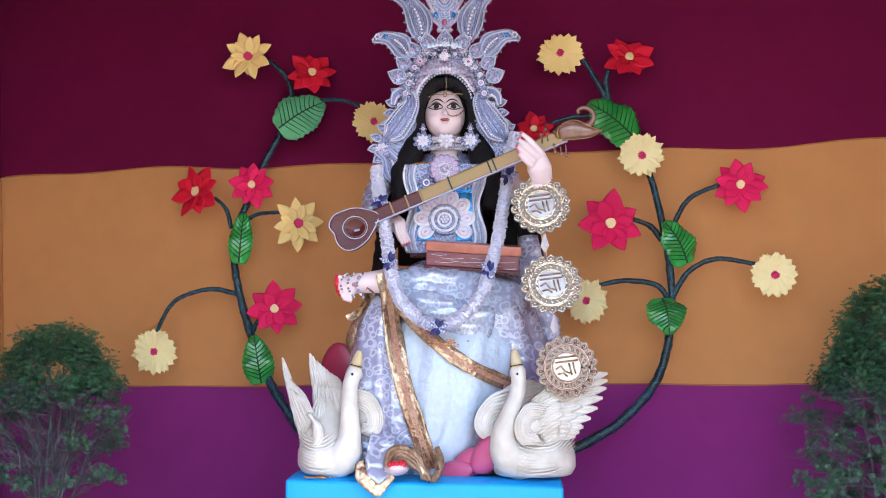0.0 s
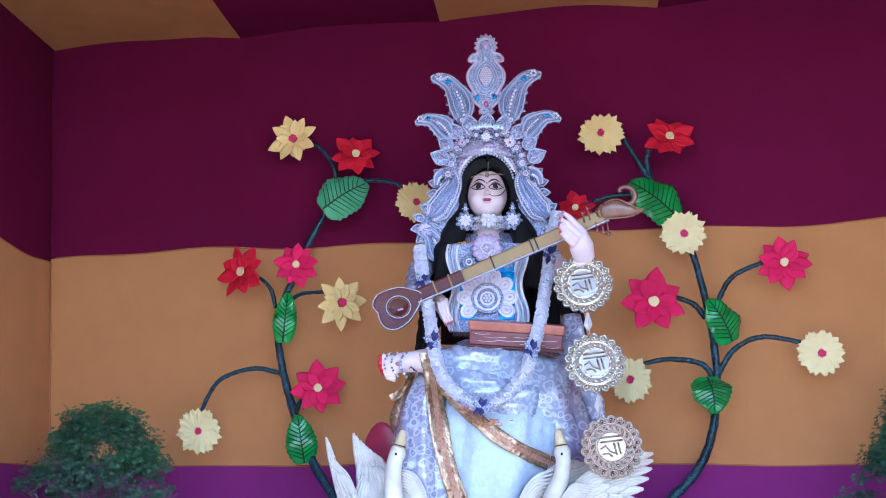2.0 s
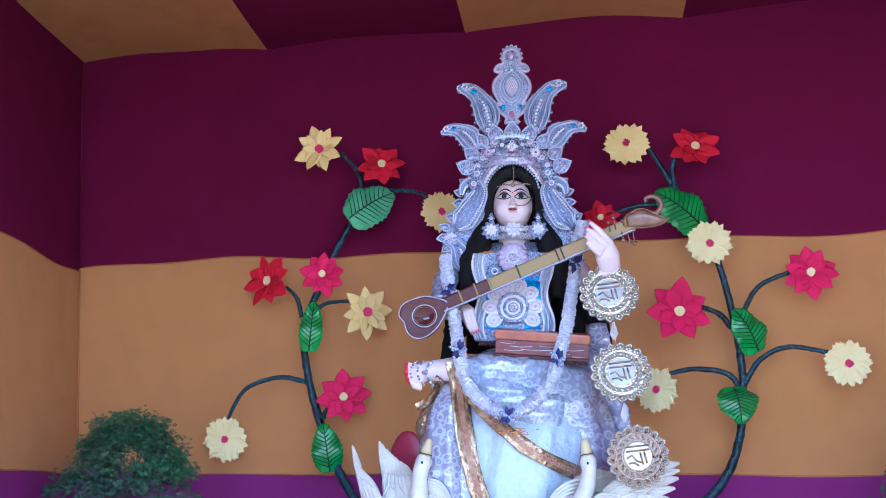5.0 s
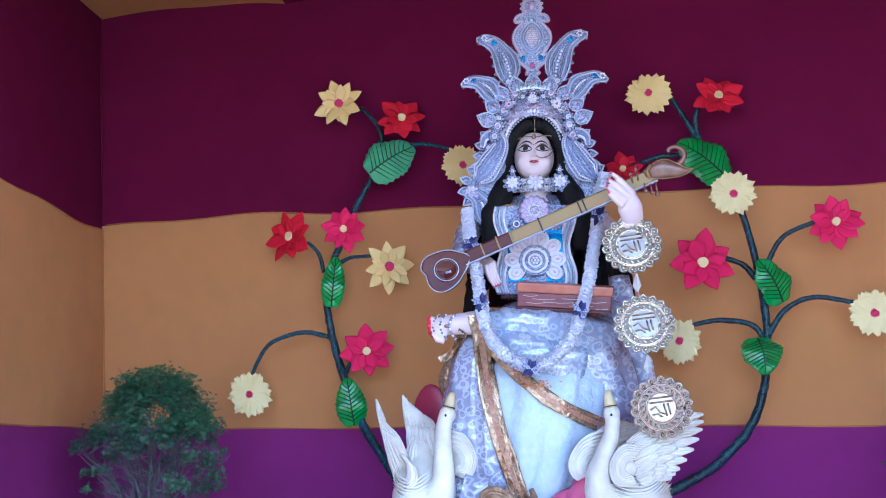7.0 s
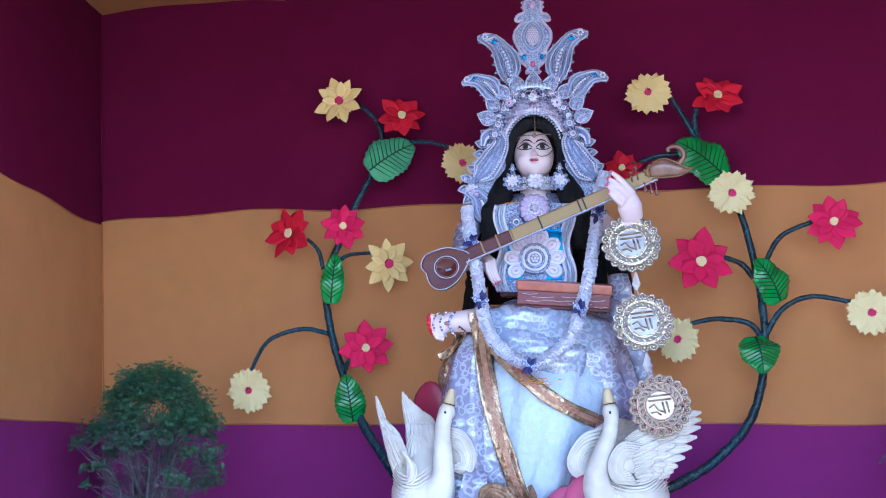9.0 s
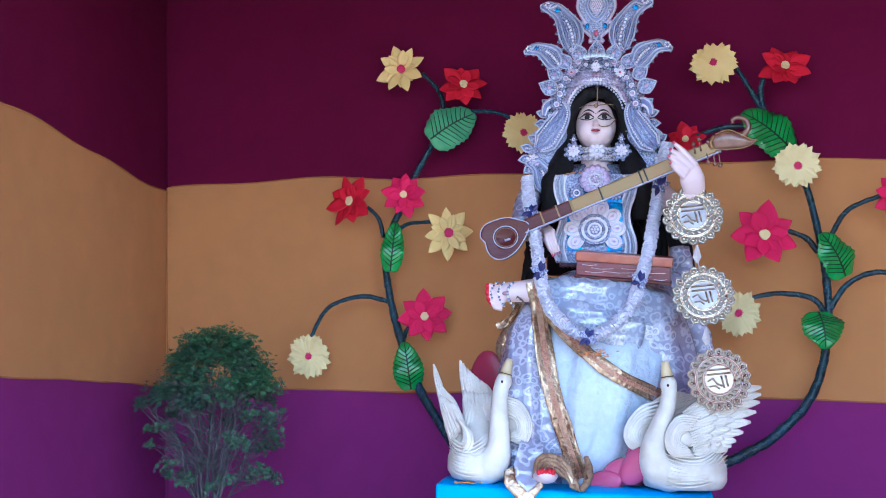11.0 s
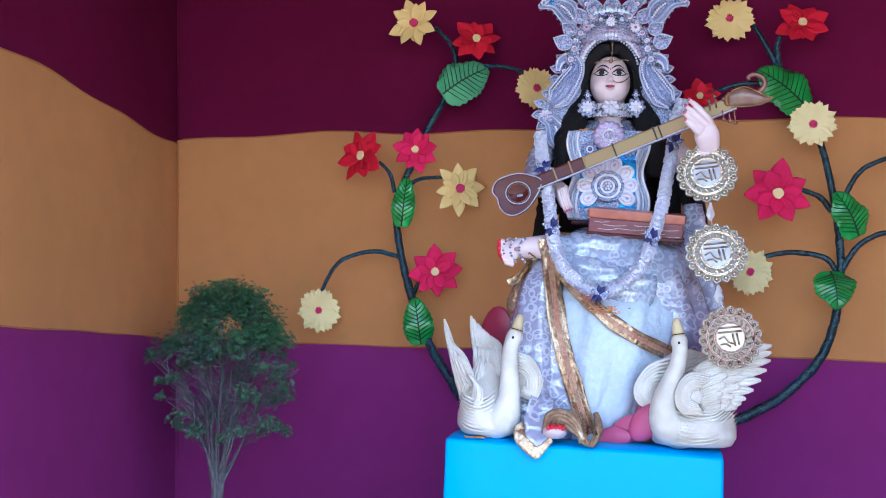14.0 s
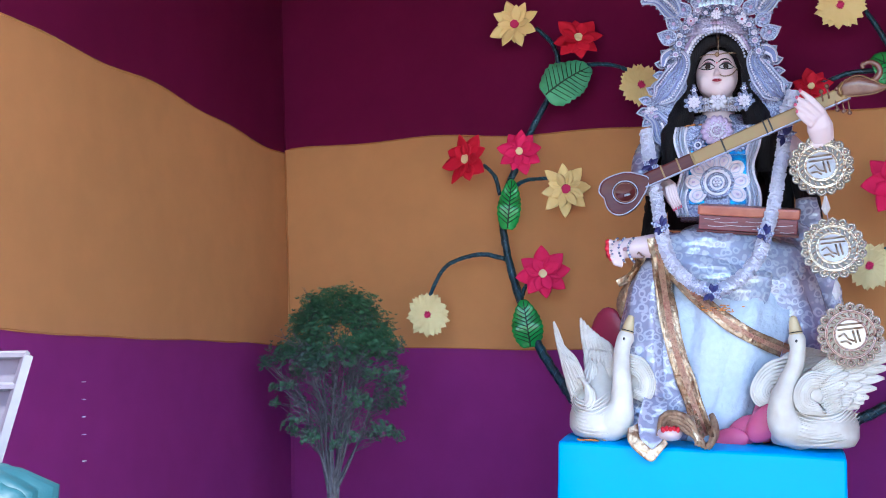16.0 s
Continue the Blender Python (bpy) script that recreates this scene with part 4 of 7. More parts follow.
    for off_x, count, r in ((-0.318, 16, 0.0052), (-0.352, 14, 0.0045), (-0.378, 12, 0.0042)):
        for k in range(count):
            a = math.pi * (k / (count - 1)) + math.pi
            ball(bm, (off_x + 0.010 * math.cos(2 * a), 4.212 + 0.040 * math.sin(a), 1.894 + 0.044 * math.cos(a)), (r, r, r), SILVER if k % 3 else WHITE, 8, 6)
    ball(bm, (-0.336, 4.172, 1.893), (0.011, 0.005, 0.008), MAUVE, 12, 8)
    # standing foot under the hem
    ball(bm, (-0.173, 4.090, 1.231), (0.045, 0.075, 0.028), SKIN, 18, 12)
    for k in range(5):
        ball(bm, Vector((-0.194, 4.025, 1.246)) + Vector((0.0125 * k, 0.004 * k, 0.003 * (k % 2))), (0.0085, 0.014, 0.011), RED, 10, 8)
    # hem gathered in folds over the standing foot
    for k in range(4):
        q = 0.011 * k
        tube(bm, catmull([(-0.214 + q, 4.080, 1.212), (-0.200 + q, 4.062 + 0.003 * k, 1.284 - q), (-0.155, 4.046 + 0.004 * k, 1.304 - 1.2 * q), (-0.103 - 0.4 * q, 4.044 + 0.004 * k, 1.278 - q), (-0.070 - 0.5 * q, 4.046 + 0.003 * k, 1.222), (-0.048 - q, 4.050, 1.184 + 0.3 * q)], 7),
             [0.007, 0.0095, 0.0105, 0.0105, 0.0100, 0.006], 10, FOLD, wobble=0.35)
    tube(bm, catmull([(-0.046, 4.052, 1.186), (-0.026, 4.060, 1.215), (-0.018, 4.085, 1.260), (-0.030, 4.110, 1.300)], 6), [0.010, 0.016, 0.016, 0.010], 12, FOLD, wobble=0.4)
    for v in bm.verts:
        if v.co.z < 2.08 and v.co.y < 4.5 and all(f.material_index in (LACE, SARI, FILM) for f in v.link_faces):
            v.co += 0.016 * noise.noise_vector(Vector((v.co.x * 16, v.co.y * 9, v.co.z * 7))) + 0.006 * noise.noise_vector(v.co * 34)
    # pointed corner of lace that hangs over the plinth's edge, gold along its border
    edge = catmull([(-0.318, 4.075, 1.245), (-0.316, 4.060, 1.198), (-0.280, 4.056, 1.158), (-0.236, 4.054, 1.132), (-0.206, 4.056, 1.160), (-0.178, 4.060, 1.196)], 5)
    inner = catmull([(-0.285, 4.090, 1.262), (-0.276, 4.062, 1.214), (-0.254, 4.058, 1.192), (-0.232, 4.056, 1.176), (-0.214, 4.058, 1.190), (-0.190, 4.062, 1.214)], 5)
    upper = catmull([(-0.262, 4.190, 1.380), (-0.250, 4.190, 1.370), (-0.235, 4.190, 1.360), (-0.220, 4.190, 1.355), (-0.205, 4.190, 1.350), (-0.185, 4.190, 1.345)], 5)
    for a, b, mat, rows, dip in ((edge, inner, GOLD, 4, -0.004), (inner, upper, LACE, 12, 0.0)):
        grid = [[p.lerp(q, g / rows) + Vector((0, dip - 0.020 * math.sin(math.pi * g / rows) * (mat == LACE) + 0.004 * noise.noise(p.lerp(q, g / rows) * 45), 0)) for g in range(rows + 1)] for p, q in zip(a, b)]
        front = [[bm.verts.new(v) for v in r] for r in grid]
        rear = [[bm.verts.new(v + Vector((0, 0.006, 0))) for v in r] for r in grid]
        for i in range(len(grid) - 1):
            for g in range(rows):
                bm.faces.new((front[i][g], front[i + 1][g], front[i + 1][g + 1], front[i][g + 1])).material_index = mat
                bm.faces.new((rear[i][g], rear[i][g + 1], rear[i + 1][g + 1], rear[i + 1][g])).material_index = mat
            for g in (0, rows):
                bm.faces.new((front[i][g], front[i + 1][g], rear[i + 1][g], rear[i][g])).material_index = mat
    tree = BVHTree.FromBMesh(bm)
    ribbon(bm, tree, [(-0.227, 4.240, 1.940), (-0.209, 4.240, 1.823), (-0.186, 4.220, 1.674), (-0.156, 4.210, 1.528), (-0.109, 4.210, 1.384), (-0.051, 4.200, 1.217)], 0.066, GOLD, 0.014, middle=BROCADE)
    ribbon(bm, tree, [(-0.230, 4.220, 1.945), (-0.155, 4.200, 1.809), (-0.050, 4.210, 1.694), (0.086, 4.210, 1.594), (0.268, 4.300, 1.516)], 0.054, GOLD, 0.016, middle=BROCADE)
    ribbon(bm, tree, [(-0.379, 4.360, 1.779), (-0.325, 4.360, 1.812), (-0.278, 4.360, 1.877)], 0.03, GOLD, 0.02)
    smooth(bm)
    bmesh.ops.recalc_face_normals(bm, faces=bm.faces)
    ob = part("statue", bm, [m_lace, m_skin, m_hair, m_sari, m_gold, m_red, m_silver, m_black, m_swan, m_lips, m_wood, m_brocade, m_lacepale, m_eyewhite, m_mauve, m_iris, m_nail, m_fold])
    return tagged(ob, "seated white-faced clay statue dressed in silver lace and pale blue satin", "statue")


statue()


# ---- lotus seat under the statue ----
def lotus_seat():
    thing = empty("lotus_seat", (-0.083, 6.099, 1.200))
    thing.location = (-0.04, 4.60, 1.20)
    bm = bmesh.new()
    loft(bm, [(0, 0.05, 0.0, 0.26, 0.22), (0, 0.05, 0.10, 0.30, 0.25), (0, 0.05, 0.30, 0.28, 0.22), (0, 0.05, 0.40, 0.22, 0.18)], 32)
    part("seat_core", smooth(bm), m_pinkseat, thing)
    bm = bmesh.new()
    ball(bm, (0, 0, 0.17), (0.12, 0.035, 0.19), 0, 18, 14)
    for v in bm.verts:
        v.co.y -= 0.5 * (v.co.z - 0.05) ** 2
        v.co.x *= 1 - 0.5 * max(0, v.co.z - 0.2)
    data = part("petal", smooth(bm), m_pinkseat, thing).data
    first = next(o for o in thing.children if o.name.startswith("petal"))
    rear = data.copy()
    rear.materials[0] = m_roseback
    again("petal", rear, thing, Matrix.Translation((-0.37, -0.06, 0.0)) @ Matrix.Rotation(radians(-22), 4, "Z") @ Matrix.Diagonal((1.0, 1, 1.38, 1)))
    deep = data.copy()
    deep.materials[0] = m_roseback
    first.data = deep
    for k, deg in enumerate((-112, -145, 180, 145, 112, 78)):
        m = Matrix.Rotation(radians(deg), 4, "Z") @ Matrix.Translation((0, -0.31, 0.0)) @ Matrix.Rotation(radians(12), 4, "X") @ Matrix.Diagonal((1.1, 1, 1.36, 1))
        if k == 0:
            first.matrix_basis = m
        else:
            again("petal", deep, thing, m)
    for x, y, z, s, tilt in ((0.075, -0.36, 0.012, 0.42, 62), (0.15, -0.40, 0.015, 0.44, 38), (0.02, -0.37, 0.0, 0.34, 80), (0.19, -0.33, 0.01, 0.5, 15)):
        again("petal", data, thing, Matrix.Translation((x, y, z)) @ Matrix.Rotation(radians(tilt), 4, "Y") @ Matrix.Diagonal((s, s * 2.0, s, 1)))
    return tagged(thing, "rose pink painted lotus seat with rounded petals", "seat")


lotus_seat()



# ---- the two plaster swans on the plinth ----
def nested(bm, inner, outer, count, width, step=0.004):
    """Carved ridges that follow one another from an inner curl to an outer one."""
    a, b = catmull(inner, 8), catmull(outer, 8)
    for k in range(count):
        f = k / (count - 1)
        line = [p.lerp(q, f) + Vector((0, -step * math.sin(math.pi * f) * 3, 0)) for p, q in zip(a, b)]
        tube(bm, line, [width * 0.5, width, width * 1.1, width, width * 0.8, width * 0.3], 7, 0, squash=0.8)


def fan(bm, roots, tips, count, w, start, stop, bow, lift):
    """One tier of overlapping feathers between a line of roots and a line of tips."""
    r, t = catmull(roots, 8), catmull(tips, 8)
    for k in range(count):
        f = k / (count - 1)
        p, q = r[round(f * (len(r) - 1))], t[round(f * (len(t) - 1))]
        line = []
        for g in span(start, stop, 7):
            c = p.lerp(q, g)
            line.append(c + Vector((0, lift + 0.0025 * k, bow * math.sin(math.pi * g))))
        quill(bm, line, w)


def swan(left_one):
    lump, bm = bmesh.new(), bmesh.new()
    if left_one:
        head, tip = Vector((-0.333, 4.160, 1.566)), Vector((-0.312, 4.150, 1.648))
        x, y = -0.425, 4.245
        loft(lump, [(x, y, 1.199, 0.078, 0.105), (x, y, 1.206, 0.100, 0.128), (x - 0.002, y, 1.235, 0.118, 0.150), (x - 0.004, y, 1.285, 0.116, 0.145), (x - 0.006, y + 0.015, 1.35, 0.090, 0.110),
                    (x - 0.004, y + 0.04, 1.44, 0.060, 0.07), (x, y + 0.05, 1.50, 0.03, 0.04)], 40)
        tube(lump, catmull([(-0.405, 4.200, 1.262), (-0.366, 4.150, 1.275), (-0.345, 4.125, 1.330), (-0.345, 4.130, 1.420), (-0.348, 4.145, 1.500), (-0.338, 4.158, 1.560), (-0.332, 4.160, 1.585)], 8), [0.085, 0.068, 0.043, 0.034, 0.030, 0.029, 0.024], 20)
        # ridges that sweep round the breast
        for k in range(10):
            z = 1.218 + 0.0125 * k
            tube(bm, catmull([(x - 0.105 - 0.001 * k, y - 0.050, z + 0.040), (x - 0.076, y - 0.118, z + 0.010), (x - 0.020, y - 0.146 + 0.0015 * k, z), (x + 0.035, y - 0.140, z + 0.004 + 0.004 * k)], 6), [0.0020, 0.0042, 0.0042, 0.0012], 6)
        # wing raised at the back
        ball(bm, (-0.515, 4.185, 1.385), (0.034, 0.024, 0.075), 0, 18, 12, Matrix.Rotation(radians(-24), 4, "Y"))
        fan(bm, [(-0.475, 4.15, 1.385), (-0.505, 4.16, 1.350), (-0.525, 4.17, 1.330)], [(-0.560, 4.19, 1.525), (-0.598, 4.20, 1.575), (-0.606, 4.20, 1.625)], 6, 0.0140, 0.0, 1.0, 0.012, 0.006)
        fan(bm, [(-0.475, 4.14, 1.390), (-0.500, 4.15, 1.360), (-0.520, 4.16, 1.340)], [(-0.545, 4.18, 1.500), (-0.575, 4.18, 1.530), (-0.590, 4.19, 1.545)], 5, 0.0125, 0.0, 0.80, 0.010, -0.004)
        nested(bm, [(-0.485, 4.130, 1.420), (-0.472, 4.120, 1.385), (-0.470, 4.118, 1.350), (-0.478, 4.120, 1.335)], [(-0.505, 4.140, 1.420), (-0.449, 4.120, 1.372), (-0.447, 4.112, 1.322), (-0.475, 4.115, 1.303), (-0.510, 4.125, 1.335)], 5, 0.0075)
        # wing beyond the neck's base
        ball(bm, (-0.425, 4.295, 1.465), (0.045, 0.024, 0.075), 0, 18, 12, Matrix.Rotation(radians(-30), 4, "Y"))
        fan(bm, [(-0.372, 4.225, 1.440), (-0.415, 4.235, 1.400), (-0.462, 4.245, 1.385)], [(-0.420, 4.265, 1.560), (-0.470, 4.275, 1.600), (-0.515, 4.280, 1.645)], 8, 0.0150, 0.0, 1.0, 0.014, 0.006)
        fan(bm, [(-0.372, 4.215, 1.430), (-0.415, 4.225, 1.395), (-0.470, 4.235, 1.375)], [(-0.420, 4.255, 1.550), (-0.460, 4.265, 1.570), (-0.500, 4.270, 1.590)], 7, 0.0140, 0.0, 0.68, 0.010, -0.004)
        nested(bm, [(-0.440, 4.225, 1.330), (-0.435, 4.215, 1.400), (-0.440, 4.230, 1.460)], [(-0.495, 4.215, 1.340), (-0.490, 4.220, 1.420), (-0.470, 4.235, 1.490)], 6, 0.0080)
        # small wing curled in front of the cloth
        ball(bm, (-0.282, 4.205, 1.418), (0.044, 0.026, 0.075), 0, 18, 12)
        nested(bm, [(-0.318, 4.175, 1.440), (-0.290, 4.168, 1.425), (-0.277, 4.165, 1.400), (-0.285, 4.168, 1.380), (-0.302, 4.172, 1.385)], [(-0.330, 4.185, 1.510), (-0.268, 4.175, 1.482), (-0.232, 4.172, 1.405), (-0.255, 4.172, 1.342), (-0.312, 4.178, 1.352)], 8, 0.0070)
    else:
        head, tip = Vector((0.263, 4.140, 1.566)), Vector((0.249, 4.130, 1.651))
        x, y = 0.322, 4.225
        loft(lump, [(x, y, 1.193, 0.115, 0.105), (x, y, 1.200, 0.138, 0.126), (x, y, 1.228, 0.155, 0.145), (x + 0.002, y, 1.275, 0.152, 0.145), (x + 0.012, y + 0.01, 1.33, 0.120, 0.12), (x + 0.02, y + 0.02, 1.39, 0.075, 0.08),
                    (x + 0.02, y + 0.03, 1.43, 0.03, 0.04)], 44)
        tube(lump, catmull([(0.275, 4.190, 1.262), (0.226, 4.135, 1.275), (0.207, 4.110, 1.335), (0.228, 4.112, 1.410), (0.256, 4.122, 1.480), (0.266, 4.135, 1.540), (0.262, 4.140, 1.585)], 8), [0.085, 0.066, 0.046, 0.036, 0.030, 0.028, 0.024], 20)
        for k in range(11):
            z = 1.212 + 0.0115 * k
            tube(bm, catmull([(x - 0.070, y - 0.136, z + 0.002 * k), (x - 0.005, y - 0.148 + 0.0016 * k, z - 0.004), (x + 0.075, y - 0.128 + 0.002 * k, z + 0.008), (x + 0.150, y - 0.040, z + 0.045 + 0.004 * k)], 6), [0.0012, 0.0044, 0.0044, 0.0020], 6)
        # near wing: a curled shoulder and three tiers of feathers
        ball(bm, (0.390, 4.160, 1.395), (0.095, 0.030, 0.060), 0, 22, 14, Matrix.Rotation(radians(-28), 4, "Y"))
        roots = [(0.300, 4.105, 1.455), (0.305, 4.095, 1.400), (0.320, 4.095, 1.350), (0.350, 4.100, 1.318)]
        fan(bm, roots, [(0.592, 4.160, 1.566), (0.586, 4.150, 1.512), (0.552, 4.135, 1.440), (0.500, 4.125, 1.372), (0.470, 4.120, 1.340)], 9, 0.0185, 0.30, 1.0, 0.016, 0.008)
        fan(bm, roots, [(0.565, 4.150, 1.548), (0.560, 4.140, 1.500), (0.530, 4.125, 1.432), (0.485, 4.120, 1.368), (0.460, 4.115, 1.340)], 8, 0.0180, 0.18, 0.80, 0.018, -0.002)
        fan(bm, roots, [(0.545, 4.145, 1.545), (0.540, 4.130, 1.490), (0.515, 4.120, 1.428), (0.475, 4.115, 1.368), (0.455, 4.110, 1.340)], 7, 0.0165, 0.05, 0.56, 0.018, -0.012)
        nested(bm, [(0.325, 4.080, 1.400), (0.305, 4.074, 1.398), (0.294, 4.072, 1.378), (0.300, 4.072, 1.358), (0.325, 4.074, 1.350)], [(0.372, 4.090, 1.450), (0.296, 4.078, 1.450), (0.252, 4.074, 1.385), (0.270, 4.072, 1.322), (0.350, 4.076, 1.312)], 8, 0.0072)
        ball(bm, (0.312, 4.095, 1.376), (0.034, 0.018, 0.034), 0, 16, 10)
        # far wing, behind the neck
        ball(bm, (0.190, 4.200, 1.388), (0.030, 0.012, 0.026), 0, 16, 10)
        ball(bm, (0.200, 4.225, 1.415), (0.075, 0.028, 0.065), 0, 20, 12, Matrix.Rotation(radians(-25), 4, "Y"))
        fan(bm, [(0.165, 4.205, 1.452), (0.190, 4.200, 1.420), (0.210, 4.200, 1.390)], [(0.330, 4.235, 1.538), (0.395, 4.250, 1.520), (0.430, 4.255, 1.480)], 7, 0.0165, 0.10, 1.0, 0.016, 0.004)
        nested(bm, [(0.205, 4.190, 1.400), (0.180, 4.186, 1.402), (0.168, 4.184, 1.388), (0.175, 4.184, 1.372), (0.200, 4.186, 1.370)], [(0.262, 4.205, 1.515), (0.165, 4.195, 1.478), (0.112, 4.186, 1.395), (0.135, 4.184, 1.336), (0.205, 4.188, 1.345)], 8, 0.0076)
    ball(lump, head, (0.031, 0.038, 0.034), 0, 18, 12)
    pour(bm, blend(lump, 0.006, 6), 0)
    tube(bm, [head + (tip - head) * f + Vector((0, -0.012 * (1 - f), 0)) for f in (0.25, 0.5, 0.75, 0.95, 1.0)], [0.023, 0.020, 0.016, 0.012, 0.005], 12, 1, squash=0.8)
    tube(bm, [head + (tip - head) * f + Vector((0, -0.012 * (1 - f), 0)) for f in (0.30, 0.34)], [0.0238, 0.0232], 12, 2)
    ball(bm, head + Vector((-0.004, -0.0355, -0.004)), (0.0045, 0.004, 0.0055), 2, 10, 8)
    smooth(bm)
    ob = part("swan_figure", bm, [m_swan, m_beak, m_black])
    return tagged(ob, "white plaster swan figure with raised wings on the blue plinth" if left_one else "white plaster swan figure with wings spread wide on the plinth", "swan statue", "plaster swans")


swan(True)
swan(False)



# ---- foil and bead work ----
FRONT = (0, -1, 0)


def paisley(thing, base, tip, width, bend, name="plume", label="", serrate=True, hooked=1.0, gem=None):
    """A curved foil feather: cut plate, raised rims, a row of beads and a blue stone."""
    base, tip = Vector(base), Vector(tip)
    d = Vector((tip.x - base.x, tip.z - base.z))
    n = Vector((-d.y, d.x)) / d.length
    prof = ((0, 0.22), (0.08, 0.50), (0.2, 0.86), (0.35, 1.0), (0.5, 0.88), (0.63, 0.68), (0.74, 0.60), (0.84, 0.64), (0.93, 0.60), (1.0, 0.26))

    def at(f, s, k=1.0):
        w = float(np.interp(f, [p[0] for p in prof], [p[1] for p in prof])) * width / 2 * k
        hook = -math.copysign(0.11 * d.length * hooked, bend) * max(0.0, (f - 0.68) / 0.32) ** 2
        return d * f + n * (bend * math.sin(math.pi * min(1.0, f * 1.05)) + hook + s * w)

    fs = span(0.0, 1.0, 20)

    def loop(k):
        right = [at(0.5 + (f - 0.5) * (0.4 + 0.6 * k) - 0.06 * (1 - k), 1, k * (1 + (0.30 if serrate and k == 1 and i % 3 == 0 else 0))) for i, f in enumerate(fs)]
        leftside = [at(0.5 + (f - 0.5) * (0.4 + 0.6 * k) - 0.06 * (1 - k), -1, k * (1 + (0.30 if serrate and k == 1 and i % 3 == 0 else 0))) for i, f in enumerate(fs)]
        return right + leftside[::-1]

    m = facing(base, FRONT)
    bm = bmesh.new()
    edge = loop(1.0)
    cols = 4
    grid = []
    for i, f in enumerate(fs):
        a, b = edge[i], edge[len(edge) - 1 - i]
        grid.append([(a.lerp(b, c / cols), 0.010 * math.sin(math.pi * c / cols)) for c in range(cols + 1)])
    front = [[bm.verts.new((p.x, p.y, 0.006 + h)) for p, h in row] for row in grid]
    rear = [[bm.verts.new((p.x, p.y, -0.002)) for p, h in row] for row in grid]
    for i in range(len(fs) - 1):
        for c in range(cols):
            bm.faces.new((front[i][c], front[i + 1][c], front[i + 1][c + 1], front[i][c + 1]))
            bm.faces.new((rear[i][c], rear[i][c + 1], rear[i + 1][c + 1], rear[i + 1][c]))
        for c in (0, cols):
            bm.faces.new((front[i][c], rear[i][c], rear[i + 1][c], front[i + 1][c]))
    bmesh.ops.recalc_face_normals(bm, faces=bm.faces)
    ob = part(name, bm, m_silver, thing, label)
    ob.matrix_basis = m
    for k, r, mat, lift in ((0.97, 0.0040, m_rim, 0.010), (0.78, 0.0040, m_slate, 0.015), (0.62, 0.0040, m_rim, 0.018), (0.44, 0.0030, m_slate, 0.018), (0.27, 0.0035, m_silver, 0.019)):
        bm = bmesh.new()
        ring = loop(k)
        tube(bm, [(p.x, p.y, lift) for p in ring + ring[:1]], r, 6)
        part("rim", smooth(bm), mat, ob)
    bm = bmesh.new()
    for f in span(0.14, 0.55, 7):
        p = at(f, 0)
        ball(bm, (p.x, p.y, 0.020), (0.0055, 0.0055, 0.005), 0, 8, 6)
    part("beading", smooth(bm), m_pearl, ob)
    p = at(0.78, 0)
    bm = bmesh.new()
    ball(bm, (p.x, p.y, 0.016), (width * 0.13, width * 0.10, 0.006), 0, 10, 6)
    part("stone", smooth(bm), gem or m_bluefoil, ob)
    p = at(0.93, 0)
    bm = bmesh.new()
    for k in range(6):
        a = k * math.pi / 3
        ball(bm, (p.x + 0.010 * math.cos(a), p.y + 0.010 * math.sin(a), 0.016), (0.0052, 0.0052, 0.005), 0, 8, 6)
    part("beading", smooth(bm), m_pearl, ob)
    return ob


def curled_plume(thing, mid, s):
    """A rounded paisley whose tail rises beside the face and curls over at the top."""
    line = catmull([(mid.x + s * x, mid.y - 0.044, mid.z + z) for x, z in ((0.240, -0.142), (0.208, -0.109), (0.168, -0.050), (0.141, 0.004), (0.150, 0.040), (0.178, 0.053), (0.206, 0.036), (0.214, 0.002))], 7)
    size = [float(np.interp(i / (len(line) - 1), [k / 7 for k in range(8)], [0.016, 0.053, 0.048, 0.033, 0.024, 0.020, 0.015, 0.007])) for i in range(len(line))]
    bm = bmesh.new()
    tube(bm, line, size, 16)
    for v in bm.verts:
        v.co.y = line[0].y + (v.co.y - line[0].y) * 0.4
    ob = part("side_plume", smooth(bm), m_silver, thing, "curled blue-silver foil paisley beside the face")

    def ridge(f):
        out = []
        for i, p in enumerate(line):
            way = line[min(i + 1, len(line) - 1)] - line[max(i - 1, 0)]
            side = Vector((-way.z, 0, way.x)).normalized()
            out.append(p + side * (f * size[i]) + Vector((0, -0.4 * size[i] * math.sqrt(1 - f * f) - 0.001, 0)))
        return out

    for f, mat, r in ((0.93, m_rim, 0.0042), (-0.93, m_rim, 0.0042), (0.36, m_slate, 0.0042), (-0.36, m_slate, 0.0042)):
        bm = bmesh.new()
        tube(bm, ridge(f), r, 6)
        part("rim", smooth(bm), mat, ob)
    for f, mat in ((0.66, m_pearl), (-0.66, m_pearl), (0.0, m_slate)):
        bm = bmesh.new()
        for p in ridge(f)[2:]:
            ball(bm, p, (0.0040, 0.0040, 0.0040), 0, 8, 6)
        part("beading", smooth(bm), mat, ob)


LOBES = {}


